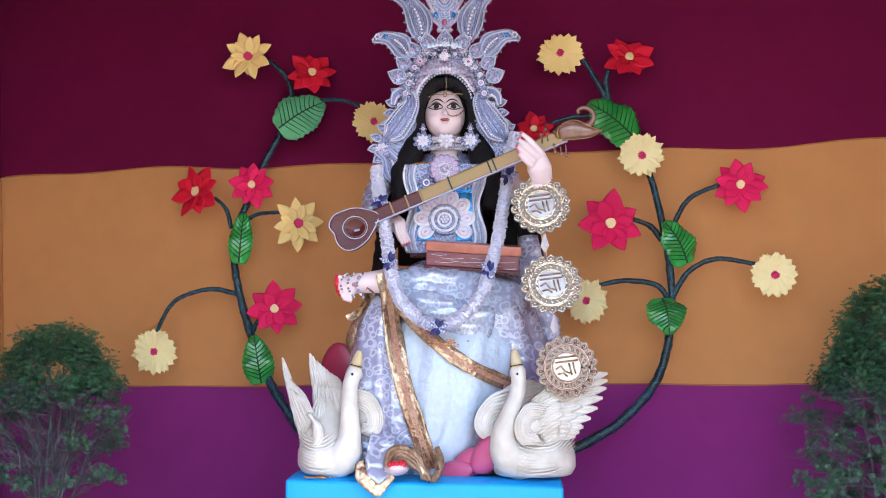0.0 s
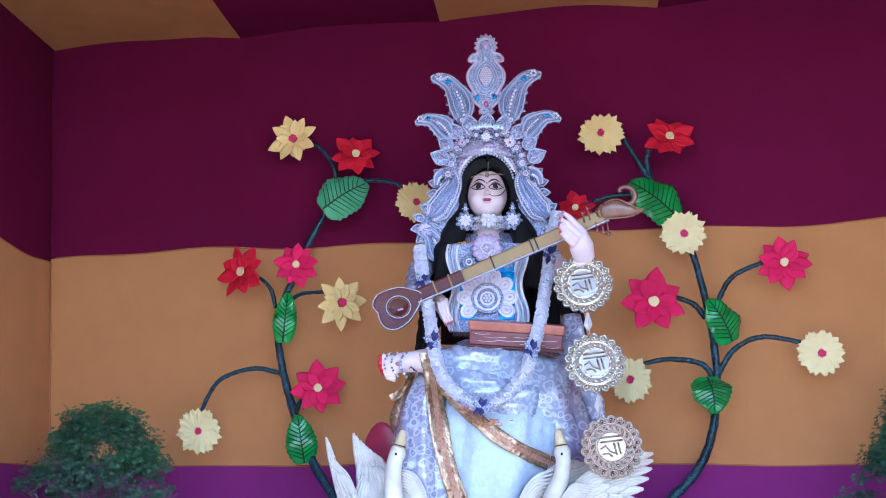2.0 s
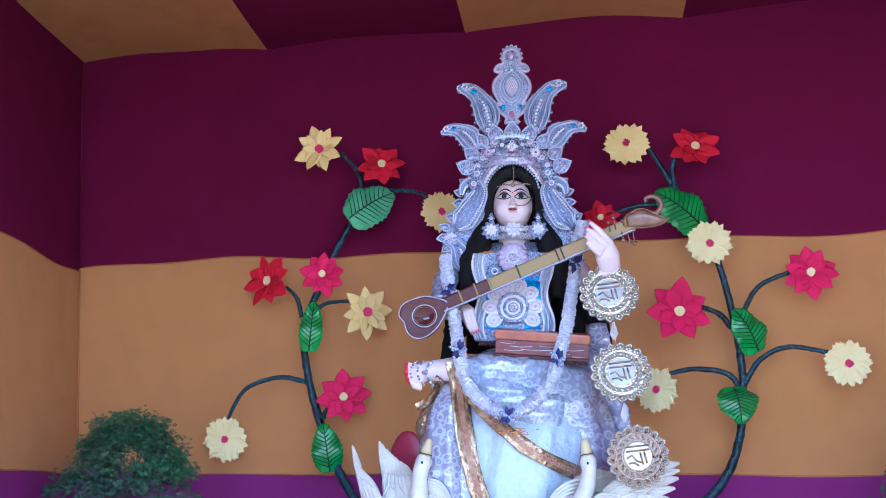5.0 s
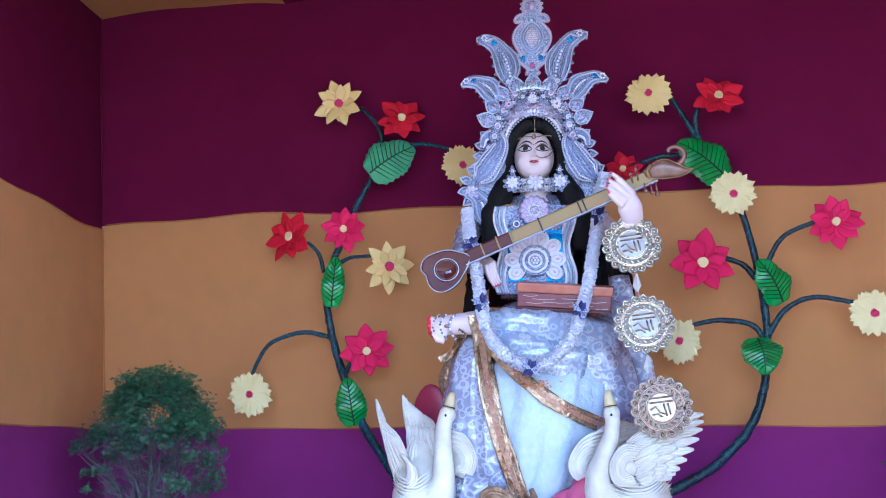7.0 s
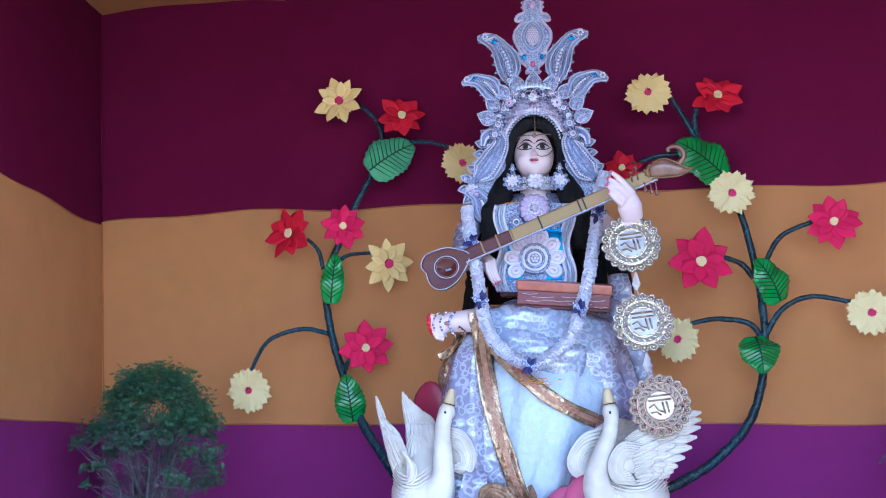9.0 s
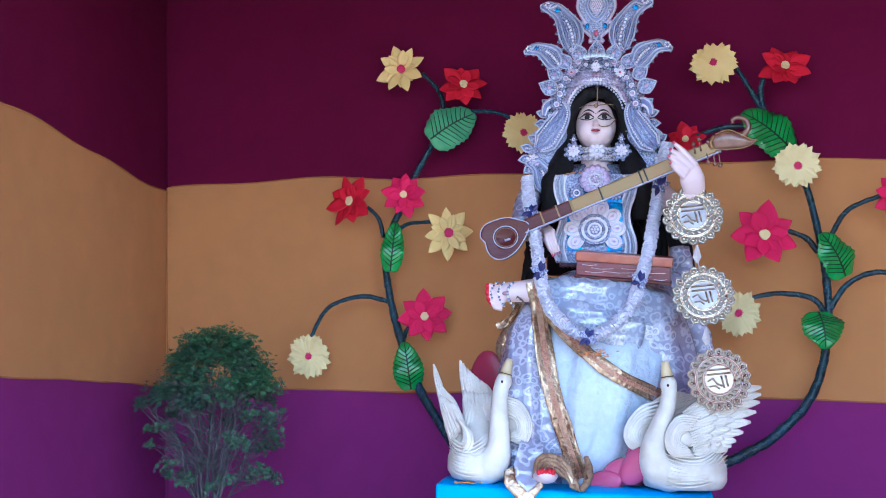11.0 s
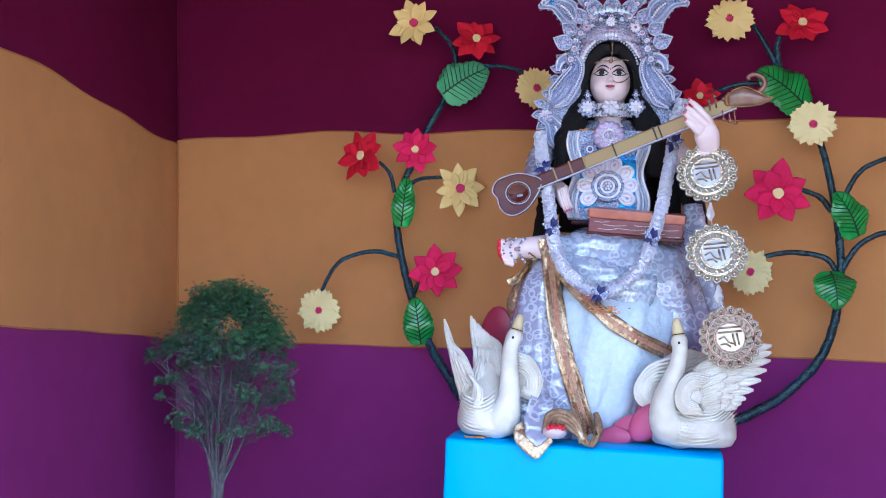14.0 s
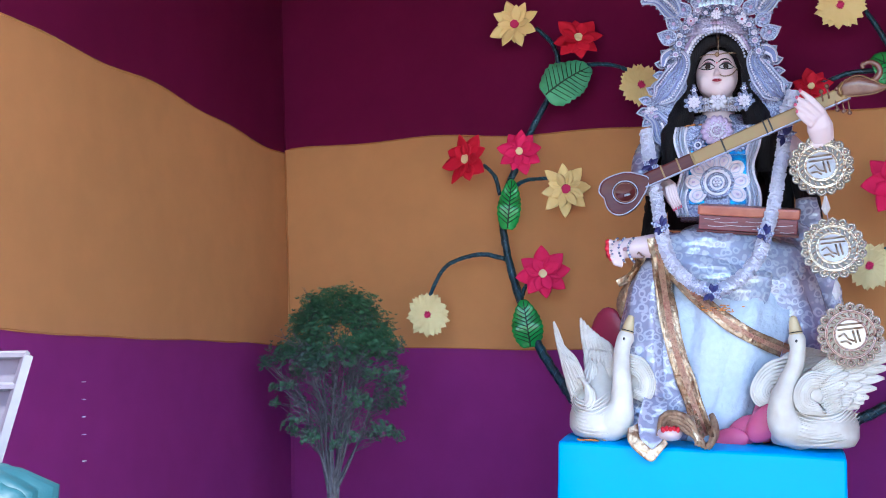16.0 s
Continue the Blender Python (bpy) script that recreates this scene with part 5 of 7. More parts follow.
def rosette(thing, place, r, petals=8, name="rosette", gem=None, mat=None, label=""):
    """A small flower of foil petals round a bead."""
    bm = bmesh.new()
    bmesh.ops.create_cone(bm, cap_ends=True, segments=16, radius1=0.6 * r, radius2=0.5 * r, depth=0.008)
    ob = part(name, smooth(bm), mat or m_silver, thing, label)
    ob.matrix_basis = facing(place, FRONT)
    key = (round(r, 4), (mat or m_silver).name)
    for k in range(petals):
        m = Matrix.Rotation(2 * math.pi * k / petals, 4, "Z") @ Matrix.Translation((0.62 * r, 0, 0.004))
        if key not in LOBES:
            bm = bmesh.new()
            ball(bm, (0, 0, 0), (0.40 * r, 0.27 * r, 0.006), 0, 10, 6)
            first = part("petal", smooth(bm), mat or m_silver, ob)
            first.matrix_basis = m
            LOBES[key] = first.data
        else:
            again("petal", LOBES[key], ob, m)
    bm = bmesh.new()
    tube(bm, [(0.36 * r * math.cos(a), 0.36 * r * math.sin(a), 0.009) for a in span(0, 2 * math.pi, 16)], 0.10 * r, 6)
    part("bead_ring", smooth(bm), m_pearl, ob)
    bm = bmesh.new()
    ball(bm, (0, 0, 0.008), (0.26 * r, 0.26 * r, 0.008), 0, 10, 8)
    part("stone", smooth(bm), gem or m_pearl, ob)
    return ob


def drop_tile(thing, place, length, width, angle, name="scale"):
    """A pointed foil scale with a rim and a stone."""
    pts = []
    for k in range(16):
        a = 2 * math.pi * k / 16
        x, y = math.sin(a), -math.cos(a)
        pts.append((x * width / 2 * (1 - 0.45 * max(0, y)), length * (0.42 + 0.5 * y + (0.08 if k == 8 else 0))))
    bm = bmesh.new()
    plate(bm, pts, 0.005, 0, None, 0.006)
    ob = part(name, bm, m_silver, thing)
    ob.matrix_basis = facing(place, FRONT, angle)
    bm = bmesh.new()
    tube(bm, [(x, y, 0.006) for x, y in pts + pts[:1]], 0.0032, 5)
    part("rim", smooth(bm), m_rim, ob)
    bm = bmesh.new()
    ball(bm, (0, length * 0.38, 0.010), (width * 0.14, length * 0.13, 0.005), 0, 8, 6)
    part("stone", smooth(bm), m_lilac, ob)
    return ob


m_shell = material("pinkish_white_foil", (0.72, 0.62, 0.68), rough=0.3, metal=0.2, scale=60, second=(0.60, 0.50, 0.58), bump=0.4, bump_scale=120)
m_slate = material("slate_blue_foil", (0.17, 0.20, 0.40), rough=0.3, metal=0.4, scale=80, second=(0.26, 0.30, 0.52))
m_cordlilac = material("lilac_cord", (0.52, 0.48, 0.64), rough=0.4, metal=0.15, scale=90, second=(0.40, 0.36, 0.52), bump=0.5, bump_scale=150)
m_lilac = material("lilac_foil", (0.42, 0.33, 0.56), rough=0.28, metal=0.4, scale=80, second=(0.58, 0.45, 0.62), bump=0.6, bump_scale=120)
m_lilacwork = filigree("lilac_foil_work", (0.64, 0.60, 0.78), (0.40, 0.37, 0.54), 120.0)
m_rim = material("silver_cord", (0.50, 0.53, 0.67), rough=0.35, metal=0.3, scale=90, second=(0.34, 0.36, 0.50))
m_rose = material("rose_stone", (0.50, 0.12, 0.22), rough=0.15, metal=0.2, scale=60)
m_paleblue = material("ice_blue_foil", (0.48, 0.66, 0.82), rough=0.2, metal=0.4, scale=60, second=(0.62, 0.74, 0.86))


def crown():
    thing = empty("crown")
    c = Vector((-0.004, 4.480, 2.770))
    # domed cap, open over the brow
    bm = bmesh.new()
    loops = []
    for k in range(9):
        f = k / 8
        z = 0.005 + 0.13 * f
        r = 0.158 * math.cos(0.95 * f) + 0.006 * math.sin(f * 28)
        loops.append([bm.verts.new((c.x + r * math.cos(a), c.y + 0.045 + 0.75 * r * math.sin(a), c.z + z + 0.012 * (1 - f) * (-math.sin(a) if math.sin(a) < 0 else 0) - 0.02)) for a in span(0, 2 * math.pi, 40)[:-1]])
    rings(bm, loops, 0, False)
    bm.faces.new(loops[-1])
    part("cap", smooth(bm), m_lilacwork, thing, "lilac and silver foil cap")
    # brow arch of beads
    for k, (rad, mat, br) in enumerate(((0.124, m_rim, 0.0040), (0.136, m_pearl, 0.0065), (0.149, m_lilac, 0.0065), (0.162, m_rim, 0.0065), (0.176, m_paleblue, 0.006), (0.190, m_silver, 0.007))):
        bm = bmesh.new()
        n = 26 + 2 * k
        for i in range(n):
            a = math.pi * (0.06 + 0.88 * i / (n - 1))
            ball(bm, (c.x + rad * 0.88 * math.cos(a), c.y - 0.082 + 0.055 * abs(math.cos(a)) + 0.007 * k, c.z - 0.110 + rad * (0.90 + 0.05 * k) * math.sin(a)), (br * 1.2, br * 1.1, br * 1.45), 0, 8, 6)
        part("bead_arch", smooth(bm), mat, thing)
    for k in range(7):
        a = math.pi * (0.2 + 0.6 * k / 6)
        rosette(thing, (c.x + 0.135 * math.cos(a), c.y - 0.075 + 0.04 * abs(math.cos(a)), c.z - 0.062 + 0.150 * math.sin(a)), 0.019, 7, gem=m_rose if k == 3 else m_pearl)
    rosette(thing, (-0.006, 4.360, 2.825), 0.020, 9, gem=m_pearl, mat=m_pearl)
    rosette(thing, (0.090, 4.370, 2.803), 0.020, 9, gem=m_rose, mat=m_pearl)
    rosette(thing, (-0.102, 4.370, 2.805), 0.018, 9, gem=m_rose, mat=m_lilac)
    for k in range(9):
        bm = bmesh.new()
        x = c.x + (k - 4) * 0.0155
        plate(bm, [(-0.008, 0), (0.008, 0), (0.006, 0.014), (0, 0.022), (-0.006, 0.014)], 0.004, 0, facing((x, c.y - 0.115 + 0.35 * (x - c.x) ** 2 * 8, c.z + 0.098 - 1.3 * (x - c.x) ** 2), FRONT), 0.004)
        part("foil_point", bm, m_paleblue, thing)
    # round-topped scales along the crown's edge
    for p, a, s in (((-0.003, 4.430, 2.884), 0, 1.15), ((-0.066, 4.430, 2.877), 14, 1.1), ((0.059, 4.430, 2.875), -14, 1.1), ((-0.118, 4.430, 2.848), 30, 1.05), ((0.112, 4.430, 2.846), -30, 1.05), ((-0.150, 4.430, 2.800), 52, 1.0),
                    ((0.151, 4.430, 2.802), -52, 1.0), ((-0.166, 4.420, 2.747), 66, 1.15), ((0.169, 4.420, 2.750), -66, 1.15)):
        drop_tile(thing, p, 0.064 * s, 0.056 * s, radians(a))
    for k in range(11):
        a = math.pi * (0.10 + 0.80 * k / 10)
        rosette(thing, (c.x + 0.150 * math.cos(a), c.y - 0.060 + 0.030 * abs(math.cos(a)), c.z - 0.052 + 0.172 * math.sin(a)), 0.026, 9, gem=m_lilac if k % 2 else m_pearl, mat=m_lilacwork if k % 2 else m_silver)
    for s in (-1, 1):
        for x, z, r in ((0.145, -0.035, 0.028), (0.158, -0.078, 0.026), (0.122, 0.030, 0.024), (0.100, 0.150, 0.022)):
            rosette(thing, (c.x + s * x, c.y - 0.045, c.z + z), r, 9, gem=m_lilac, mat=m_silver)
    # four side plumes
    paisley(thing, (-0.092, 4.450, 2.908), (-0.196, 4.440, 3.136), 0.108, -0.026, label="silver foil paisley plume with a blue stone")
    paisley(thing, (0.086, 4.450, 2.906), (0.184, 4.440, 3.146), 0.108, 0.026, label="silver foil paisley plume with a blue stone")
    paisley(thing, (-0.146, 4.440, 2.837), (-0.280, 4.430, 2.942), 0.094, -0.024, label="short silver foil paisley plume")
    paisley(thing, (0.145, 4.440, 2.839), (0.282, 4.430, 2.950), 0.094, 0.024, label="short silver foil paisley plume")
    # tall centre plume
    m = facing((-0.005, 4.455, 2.958), FRONT)
    half = [(0.030, 0.0), (0.020, 0.020), (0.045, 0.045), (0.062, 0.065), (0.055, 0.085), (0.040, 0.078), (0.058, 0.105), (0.076, 0.145), (0.072, 0.180), (0.048, 0.212), (0.036, 0.228), (0.060, 0.224), (0.070, 0.232),
            (0.058, 0.252), (0.034, 0.262), (0.036, 0.285), (0.028, 0.312), (0.010, 0.326)]
    half = [(v.x, v.y) for v in catmull([(x, y, 0) for x, y in half], 4)]
    ring = half + [(-x, y) for x, y in half[::-1]]
    bm = bmesh.new()
    plate(bm, ring, 0.008, 0, None, 0.002)
    body = part("centre_plume", bm, m_silver, thing, "tall silver foil centre plume")
    body.matrix_basis = m
    bm = bmesh.new()
    tube(bm, [(x, y, 0.009) for x, y in ring + ring[:1]], 0.0072, 8)
    part("rim", smooth(bm), m_cordlilac, body)
    for r1, r2, mat, lift in ((0.048, 0.068, m_slate, 0.012), (0.036, 0.054, m_silver, 0.018), (0.026, 0.040, m_lilac, 0.023)):
        pts = [(r1 * math.sin(a) * (1 - 0.25 * abs(math.cos(a))), 0.155 + r2 * math.cos(a)) for a in span(0, 2 * math.pi, 28)[:-1]]
        bm = bmesh.new()
        plate(bm, pts, 0.005, 0, Matrix.Translation((0, 0, lift - 0.006)), 0.004)
        o = part("lobe", bm, mat, body)
        bm = bmesh.new()
        tube(bm, [(x, y, lift) for x, y in pts + pts[:1]], 0.0030, 6)
        part("rim", smooth(bm), m_rim, body)
    bm = bmesh.new()
    for i in range(-3, 4):
        for j in range(-4, 5):
            x, y = i * 0.0085 + (j % 2) * 0.004, j * 0.0085
            if (x / 0.022) ** 2 + (y / 0.036) ** 2 < 1:
                ball(bm, (x, 0.155 + y, 0.027), (0.004, 0.004, 0.004), 0, 6, 5)
    part("beading", smooth(bm), m_pearl, body)
    for x, y, r, mat in ((0, 0.292, 0.020, m_lilac), (0, 0.232, 0.012, m_paleblue), (0.036, 0.066, 0.012, m_bluefoil), (-0.036, 0.066, 0.012, m_bluefoil), (0, 0.035, 0.014, m_rose)):
        bm = bmesh.new()
        ball(bm, (x, y, 0.015), (r * 0.7, r, 0.008), 0, 12, 8)
        part("stone", smooth(bm), mat, body)
    top = Vector((-0.005, 4.455, 2.958)) + Vector((0, -0.003, 0.292))
    for k in range(11):
        a = radians(-125 + 25 * k)
        drop_tile(thing, top + Vector((0.030 * math.sin(-a), 0, 0.034 * math.cos(a))), 0.018, 0.013, a)
    # side panels that hang beside the face
    for s in (-1, 1):
        mid = Vector((0.001, 4.500, 2.654))
        pts = [(0.105, 0.07), (0.135, 0.085), (0.175, 0.07), (0.205, 0.03), (0.215, -0.03), (0.225, -0.085), (0.265, -0.12), (0.285, -0.17), (0.275, -0.215), (0.225, -0.235), (0.185, -0.205), (0.165, -0.145),
               (0.125, -0.095), (0.105, -0.03)]
        bm = bmesh.new()
        plate(bm, [(s * x, y) for x, y in (pts if s > 0 else pts[::-1])], 0.010, 0, None, 0.008)
        bmesh.ops.recalc_face_normals(bm, faces=bm.faces)
        panel = part("side_panel", bm, m_silver, thing, "silver foil side panel with scalloped edge")
        panel.matrix_basis = facing((mid.x, mid.y - 0.005, mid.z), FRONT)
        for (x, y), a in (((0.105, 0.075), 0), ((0.135, 0.090), -12), ((0.168, 0.078), -35), ((0.195, 0.048), -55), ((0.212, 0.010), -75), ((0.218, -0.030), -90), ((0.225, -0.070), -95), ((0.250, -0.105), -60),
                          ((0.276, -0.140), -75), ((0.285, -0.180), -100), ((0.272, -0.215), -130), ((0.238, -0.235), -165)):
            drop_tile(thing, (mid.x + s * x * 0.96, mid.y - 0.012, mid.z + y * 0.96), 0.045, 0.034, radians(a * s))
        curled_plume(thing, mid, s)
        if s < 0:
            # lower end of the panel, over the shoulder
            paisley(thing, (mid.x - 0.205, mid.y - 0.022, mid.z - 0.315), (mid.x - 0.262, mid.y - 0.022, mid.z - 0.175), 0.10, -0.02, name="shoulder_plume", hooked=0.6, gem=m_lilac)
        rosette(thing, (mid.x + s * 0.188, mid.y - 0.040, mid.z - 0.004), 0.022, 9, gem=m_lilac)
        rosette(thing, (mid.x + s * 0.258, mid.y - 0.028, mid.z - 0.185), 0.030, 9, gem=m_lilac, mat=m_pearl)
    return tagged(thing, "tall silver foil crown with beaded plumes and side panels", "crown")


crown()


def jewellery():
    # earrings
    for p in ((-0.092, 4.460, 2.501), (0.099, 4.460, 2.503)):
        thing = empty("earring")
        rosette(thing, p, 0.041, 9, "flower_drop", m_pearl, m_silver)
        rosette(thing, (p[0], p[1] - 0.012, p[2]), 0.026, 8, "inner_flower", m_pearl, m_pearl)
        rosette(thing, (p[0], p[1] + 0.004, p[2] + 0.052), 0.016, 6, "stud", m_paleblue, m_silver)
        bm = bmesh.new()
        tube(bm, [(p[0], p[1], p[2] + 0.030), (p[0], p[1], p[2] + 0.075)], 0.006, 8)
        part("hook", smooth(bm), m_silver, thing)
        tagged(thing, "white beaded flower earring beside the statue's face", "earring", "earrings")
    # choker
    thing = empty("necklace")
    c = Vector((0.001, 4.570, 2.529))
    for k in range(9):
        a = radians(-150 + 15 * k + 0)
        for row in range(2):
            rosette(thing, (c.x + 0.088 * math.cos(a), c.y + 0.075 * math.sin(a) - 0.008, c.z - 0.004 - 0.030 * row - 0.01 * math.sin(-a)), 0.016, 6, "flower_bead", m_pearl, m_pearl)
    rosette(thing, (c.x, c.y - 0.100, c.z - 0.022), 0.036, 8, "pendant", m_pearl, m_pearl)
    tagged(thing, "broad white beaded choker on the statue's neck", "necklace")
    # chains on the brow and cheek
    thing = empty("head_chain")
    e = Vector((0.001, 4.520, 2.650))
    bm = bmesh.new()
    tube(bm, catmull([e + Vector(v) for v in ((-0.078, -0.052, 0.034), (-0.045, -0.078, 0.040), (0, -0.092, 0.036), (0.045, -0.078, 0.044), (0.078, -0.052, 0.046))], 8), 0.0022, 6, wobble=0.6)
    part("brow_chain", smooth(bm), m_gold, thing)
    bm = bmesh.new()
    tube(bm, catmull([e + Vector(v) for v in ((0, -0.082, 0.118), (0, -0.088, 0.076), (0, -0.092, 0.040))], 6), 0.0020, 6)
    part("parting_chain", smooth(bm), m_gold, thing)
    bm = bmesh.new()
    ball(bm, e + Vector((-0.004, -0.092, 0.036)), (0.009, 0.006, 0.010), 0, 12, 8)
    part("brow_pendant", smooth(bm), m_gold, thing)
    bm = bmesh.new()
    tube(bm, catmull([e + Vector(v) for v in ((0.006, -0.100, -0.046), (0.022, -0.094, -0.052), (0.050, -0.080, -0.044), (0.074, -0.052, -0.012))], 8), 0.0022, 6, wobble=0.9)
    part("nose_chain", smooth(bm), m_gold, thing)
    tagged(thing, "thin gold chain across the statue's brow and cheek", "chain")


jewellery()


def breast_ornament():
    thing = empty("breast_ornament")
    o = Vector((-0.005, 4.430, 2.217))
    m = facing(o, (0, -1, 0.04))
    pts = []
    for f in span(0, 1, 14):
        pts.append((0.150 + 0.018 * math.sin(f * 9) - 0.035 * max(0, f - 0.75) * 4 * 0.4, -0.175 + 0.36 * f))
    ring = pts + [(-x, y) for x, y in pts[::-1]]
    bm = bmesh.new()
    plate(bm, ring, 0.012, 0, None, 0.012)
    base = part("backing", bm, m_silver, thing, "embossed silver foil breastplate")
    base.matrix_basis = m

    def put(name, bm, mat, label=""):
        ob = part(name, smooth(bm), mat, thing, label)
        ob.matrix_basis = m
        return ob

    for s in (-1, 1):
        for x in (0.148, 0.138, 0.127, 0.117, 0.108):
            bm = bmesh.new()
            tube(bm, [(s * (x + 0.014 * math.sin(f * 9)), -0.17 + 0.35 * f, 0.016) for f in span(0, 1, 24)], 0.0058, 6)
            put("border", bm, m_pearl if x in (0.148, 0.108) else m_streak if x != 0.127 else m_rim)
    for x0, x1, y0, y1 in ((-0.106, -0.048, -0.128, -0.040), (0.048, 0.106, -0.128, -0.040), (-0.108, -0.004, -0.036, 0.064), (0.004, 0.108, -0.036, 0.064), (-0.100, 0.106, 0.067, 0.118)):
        bm = bmesh.new()
        box(bm, (x0, y0, 0.016), (x1, y1, 0.023), 0, 0.002)
        put("blue_panel", bm, m_bluefoil)
    centre = (0.0, -0.045)
    for r, w, mat in ((0.058, 0.007, m_silver), (0.046, 0.006, m_pearl), (0.035, 0.006, m_silver), (0.025, 0.005, m_pearl)):
        bm = bmesh.new()
        tube(bm, [(centre[0] + r * math.cos(a), centre[1] + r * math.sin(a), 0.030) for a in span(0, 2 * math.pi, 28)], w, 8)
        put("bead_ring", bm, mat)
    bm = bmesh.new()
    bmesh.ops.create_cone(bm, cap_ends=True, segments=28, radius1=0.060, radius2=0.054, depth=0.022, matrix=Matrix.Translation((*centre, 0.020)))
    put("boss", bm, m_silver)
    bm = bmesh.new()
    for k in range(7):
        a = k * 2 * math.pi / 6
        ball(bm, (centre[0] + (0.012 * math.cos(a) if k else 0), centre[1] + (0.012 * math.sin(a) if k else 0), 0.036), (0.006, 0.006, 0.006), 0, 8, 6)
    put("beading", bm, m_pearl)
    for k in range(8):
        a = radians(-32 + 35 * k)
        lobe = Matrix.Translation((centre[0] + 0.087 * math.cos(a), centre[1] + 0.087 * math.sin(a), 0.024)) @ Matrix.Rotation(a, 4, "Z")
        oval = [(0.033 * math.cos(t) * (1 if math.cos(t) > 0 else 1.15), 0.027 * math.sin(t) * (1 - 0.25 * max(0, -math.cos(t)))) for t in span(0, 2 * math.pi, 20)[:-1]]
        bm = bmesh.new()
        plate(bm, oval, 0.006, 0, None, 0.004)
        o = part("lobe", bm, m_shell, thing, "rounded pinkish white petal with a beaded rim")
        o.matrix_basis = m @ lobe
        for q, w, mat in ((1.0, 0.0038, m_pearl), (0.62, 0.0024, m_rim)):
            bm = bmesh.new()
            tube(bm, [(x * q, y * q, 0.0075) for x, y in oval + oval[:1]], w, 6)
            part("rim", smooth(bm), mat, o)
        bm = bmesh.new()
        ball(bm, (0.002, 0, 0.010), (0.007, 0.005, 0.004), 0, 10, 6)
        part("stone", smooth(bm), m_lilac, o)
    for x in (-0.072, 0.080):
        rosette(thing, m @ Vector((x, 0.105, 0.020)), 0.032, 10, "lobe", m_silver, m_silver)
    brooch = rosette(thing, (-0.005, 4.390, 2.373), 0.062, 14, "brooch", m_lilac, m_lilac, "oval lilac beaded brooch")
    bm = bmesh.new()
    for k in range(40):
        a, r = k * 2.4, 0.0062 * math.sqrt(k)
        ball(bm, (r * math.cos(a), r * math.sin(a), 0.016 - 0.12 * r * r / 0.04), (0.0042, 0.0042, 0.004), 0, 6, 5)
    part("beading", smooth(bm), m_pearl, brooch)
    return tagged(thing, "silver breast ornament with blue foil panels and pearl rosette", "ornament")


breast_ornament()


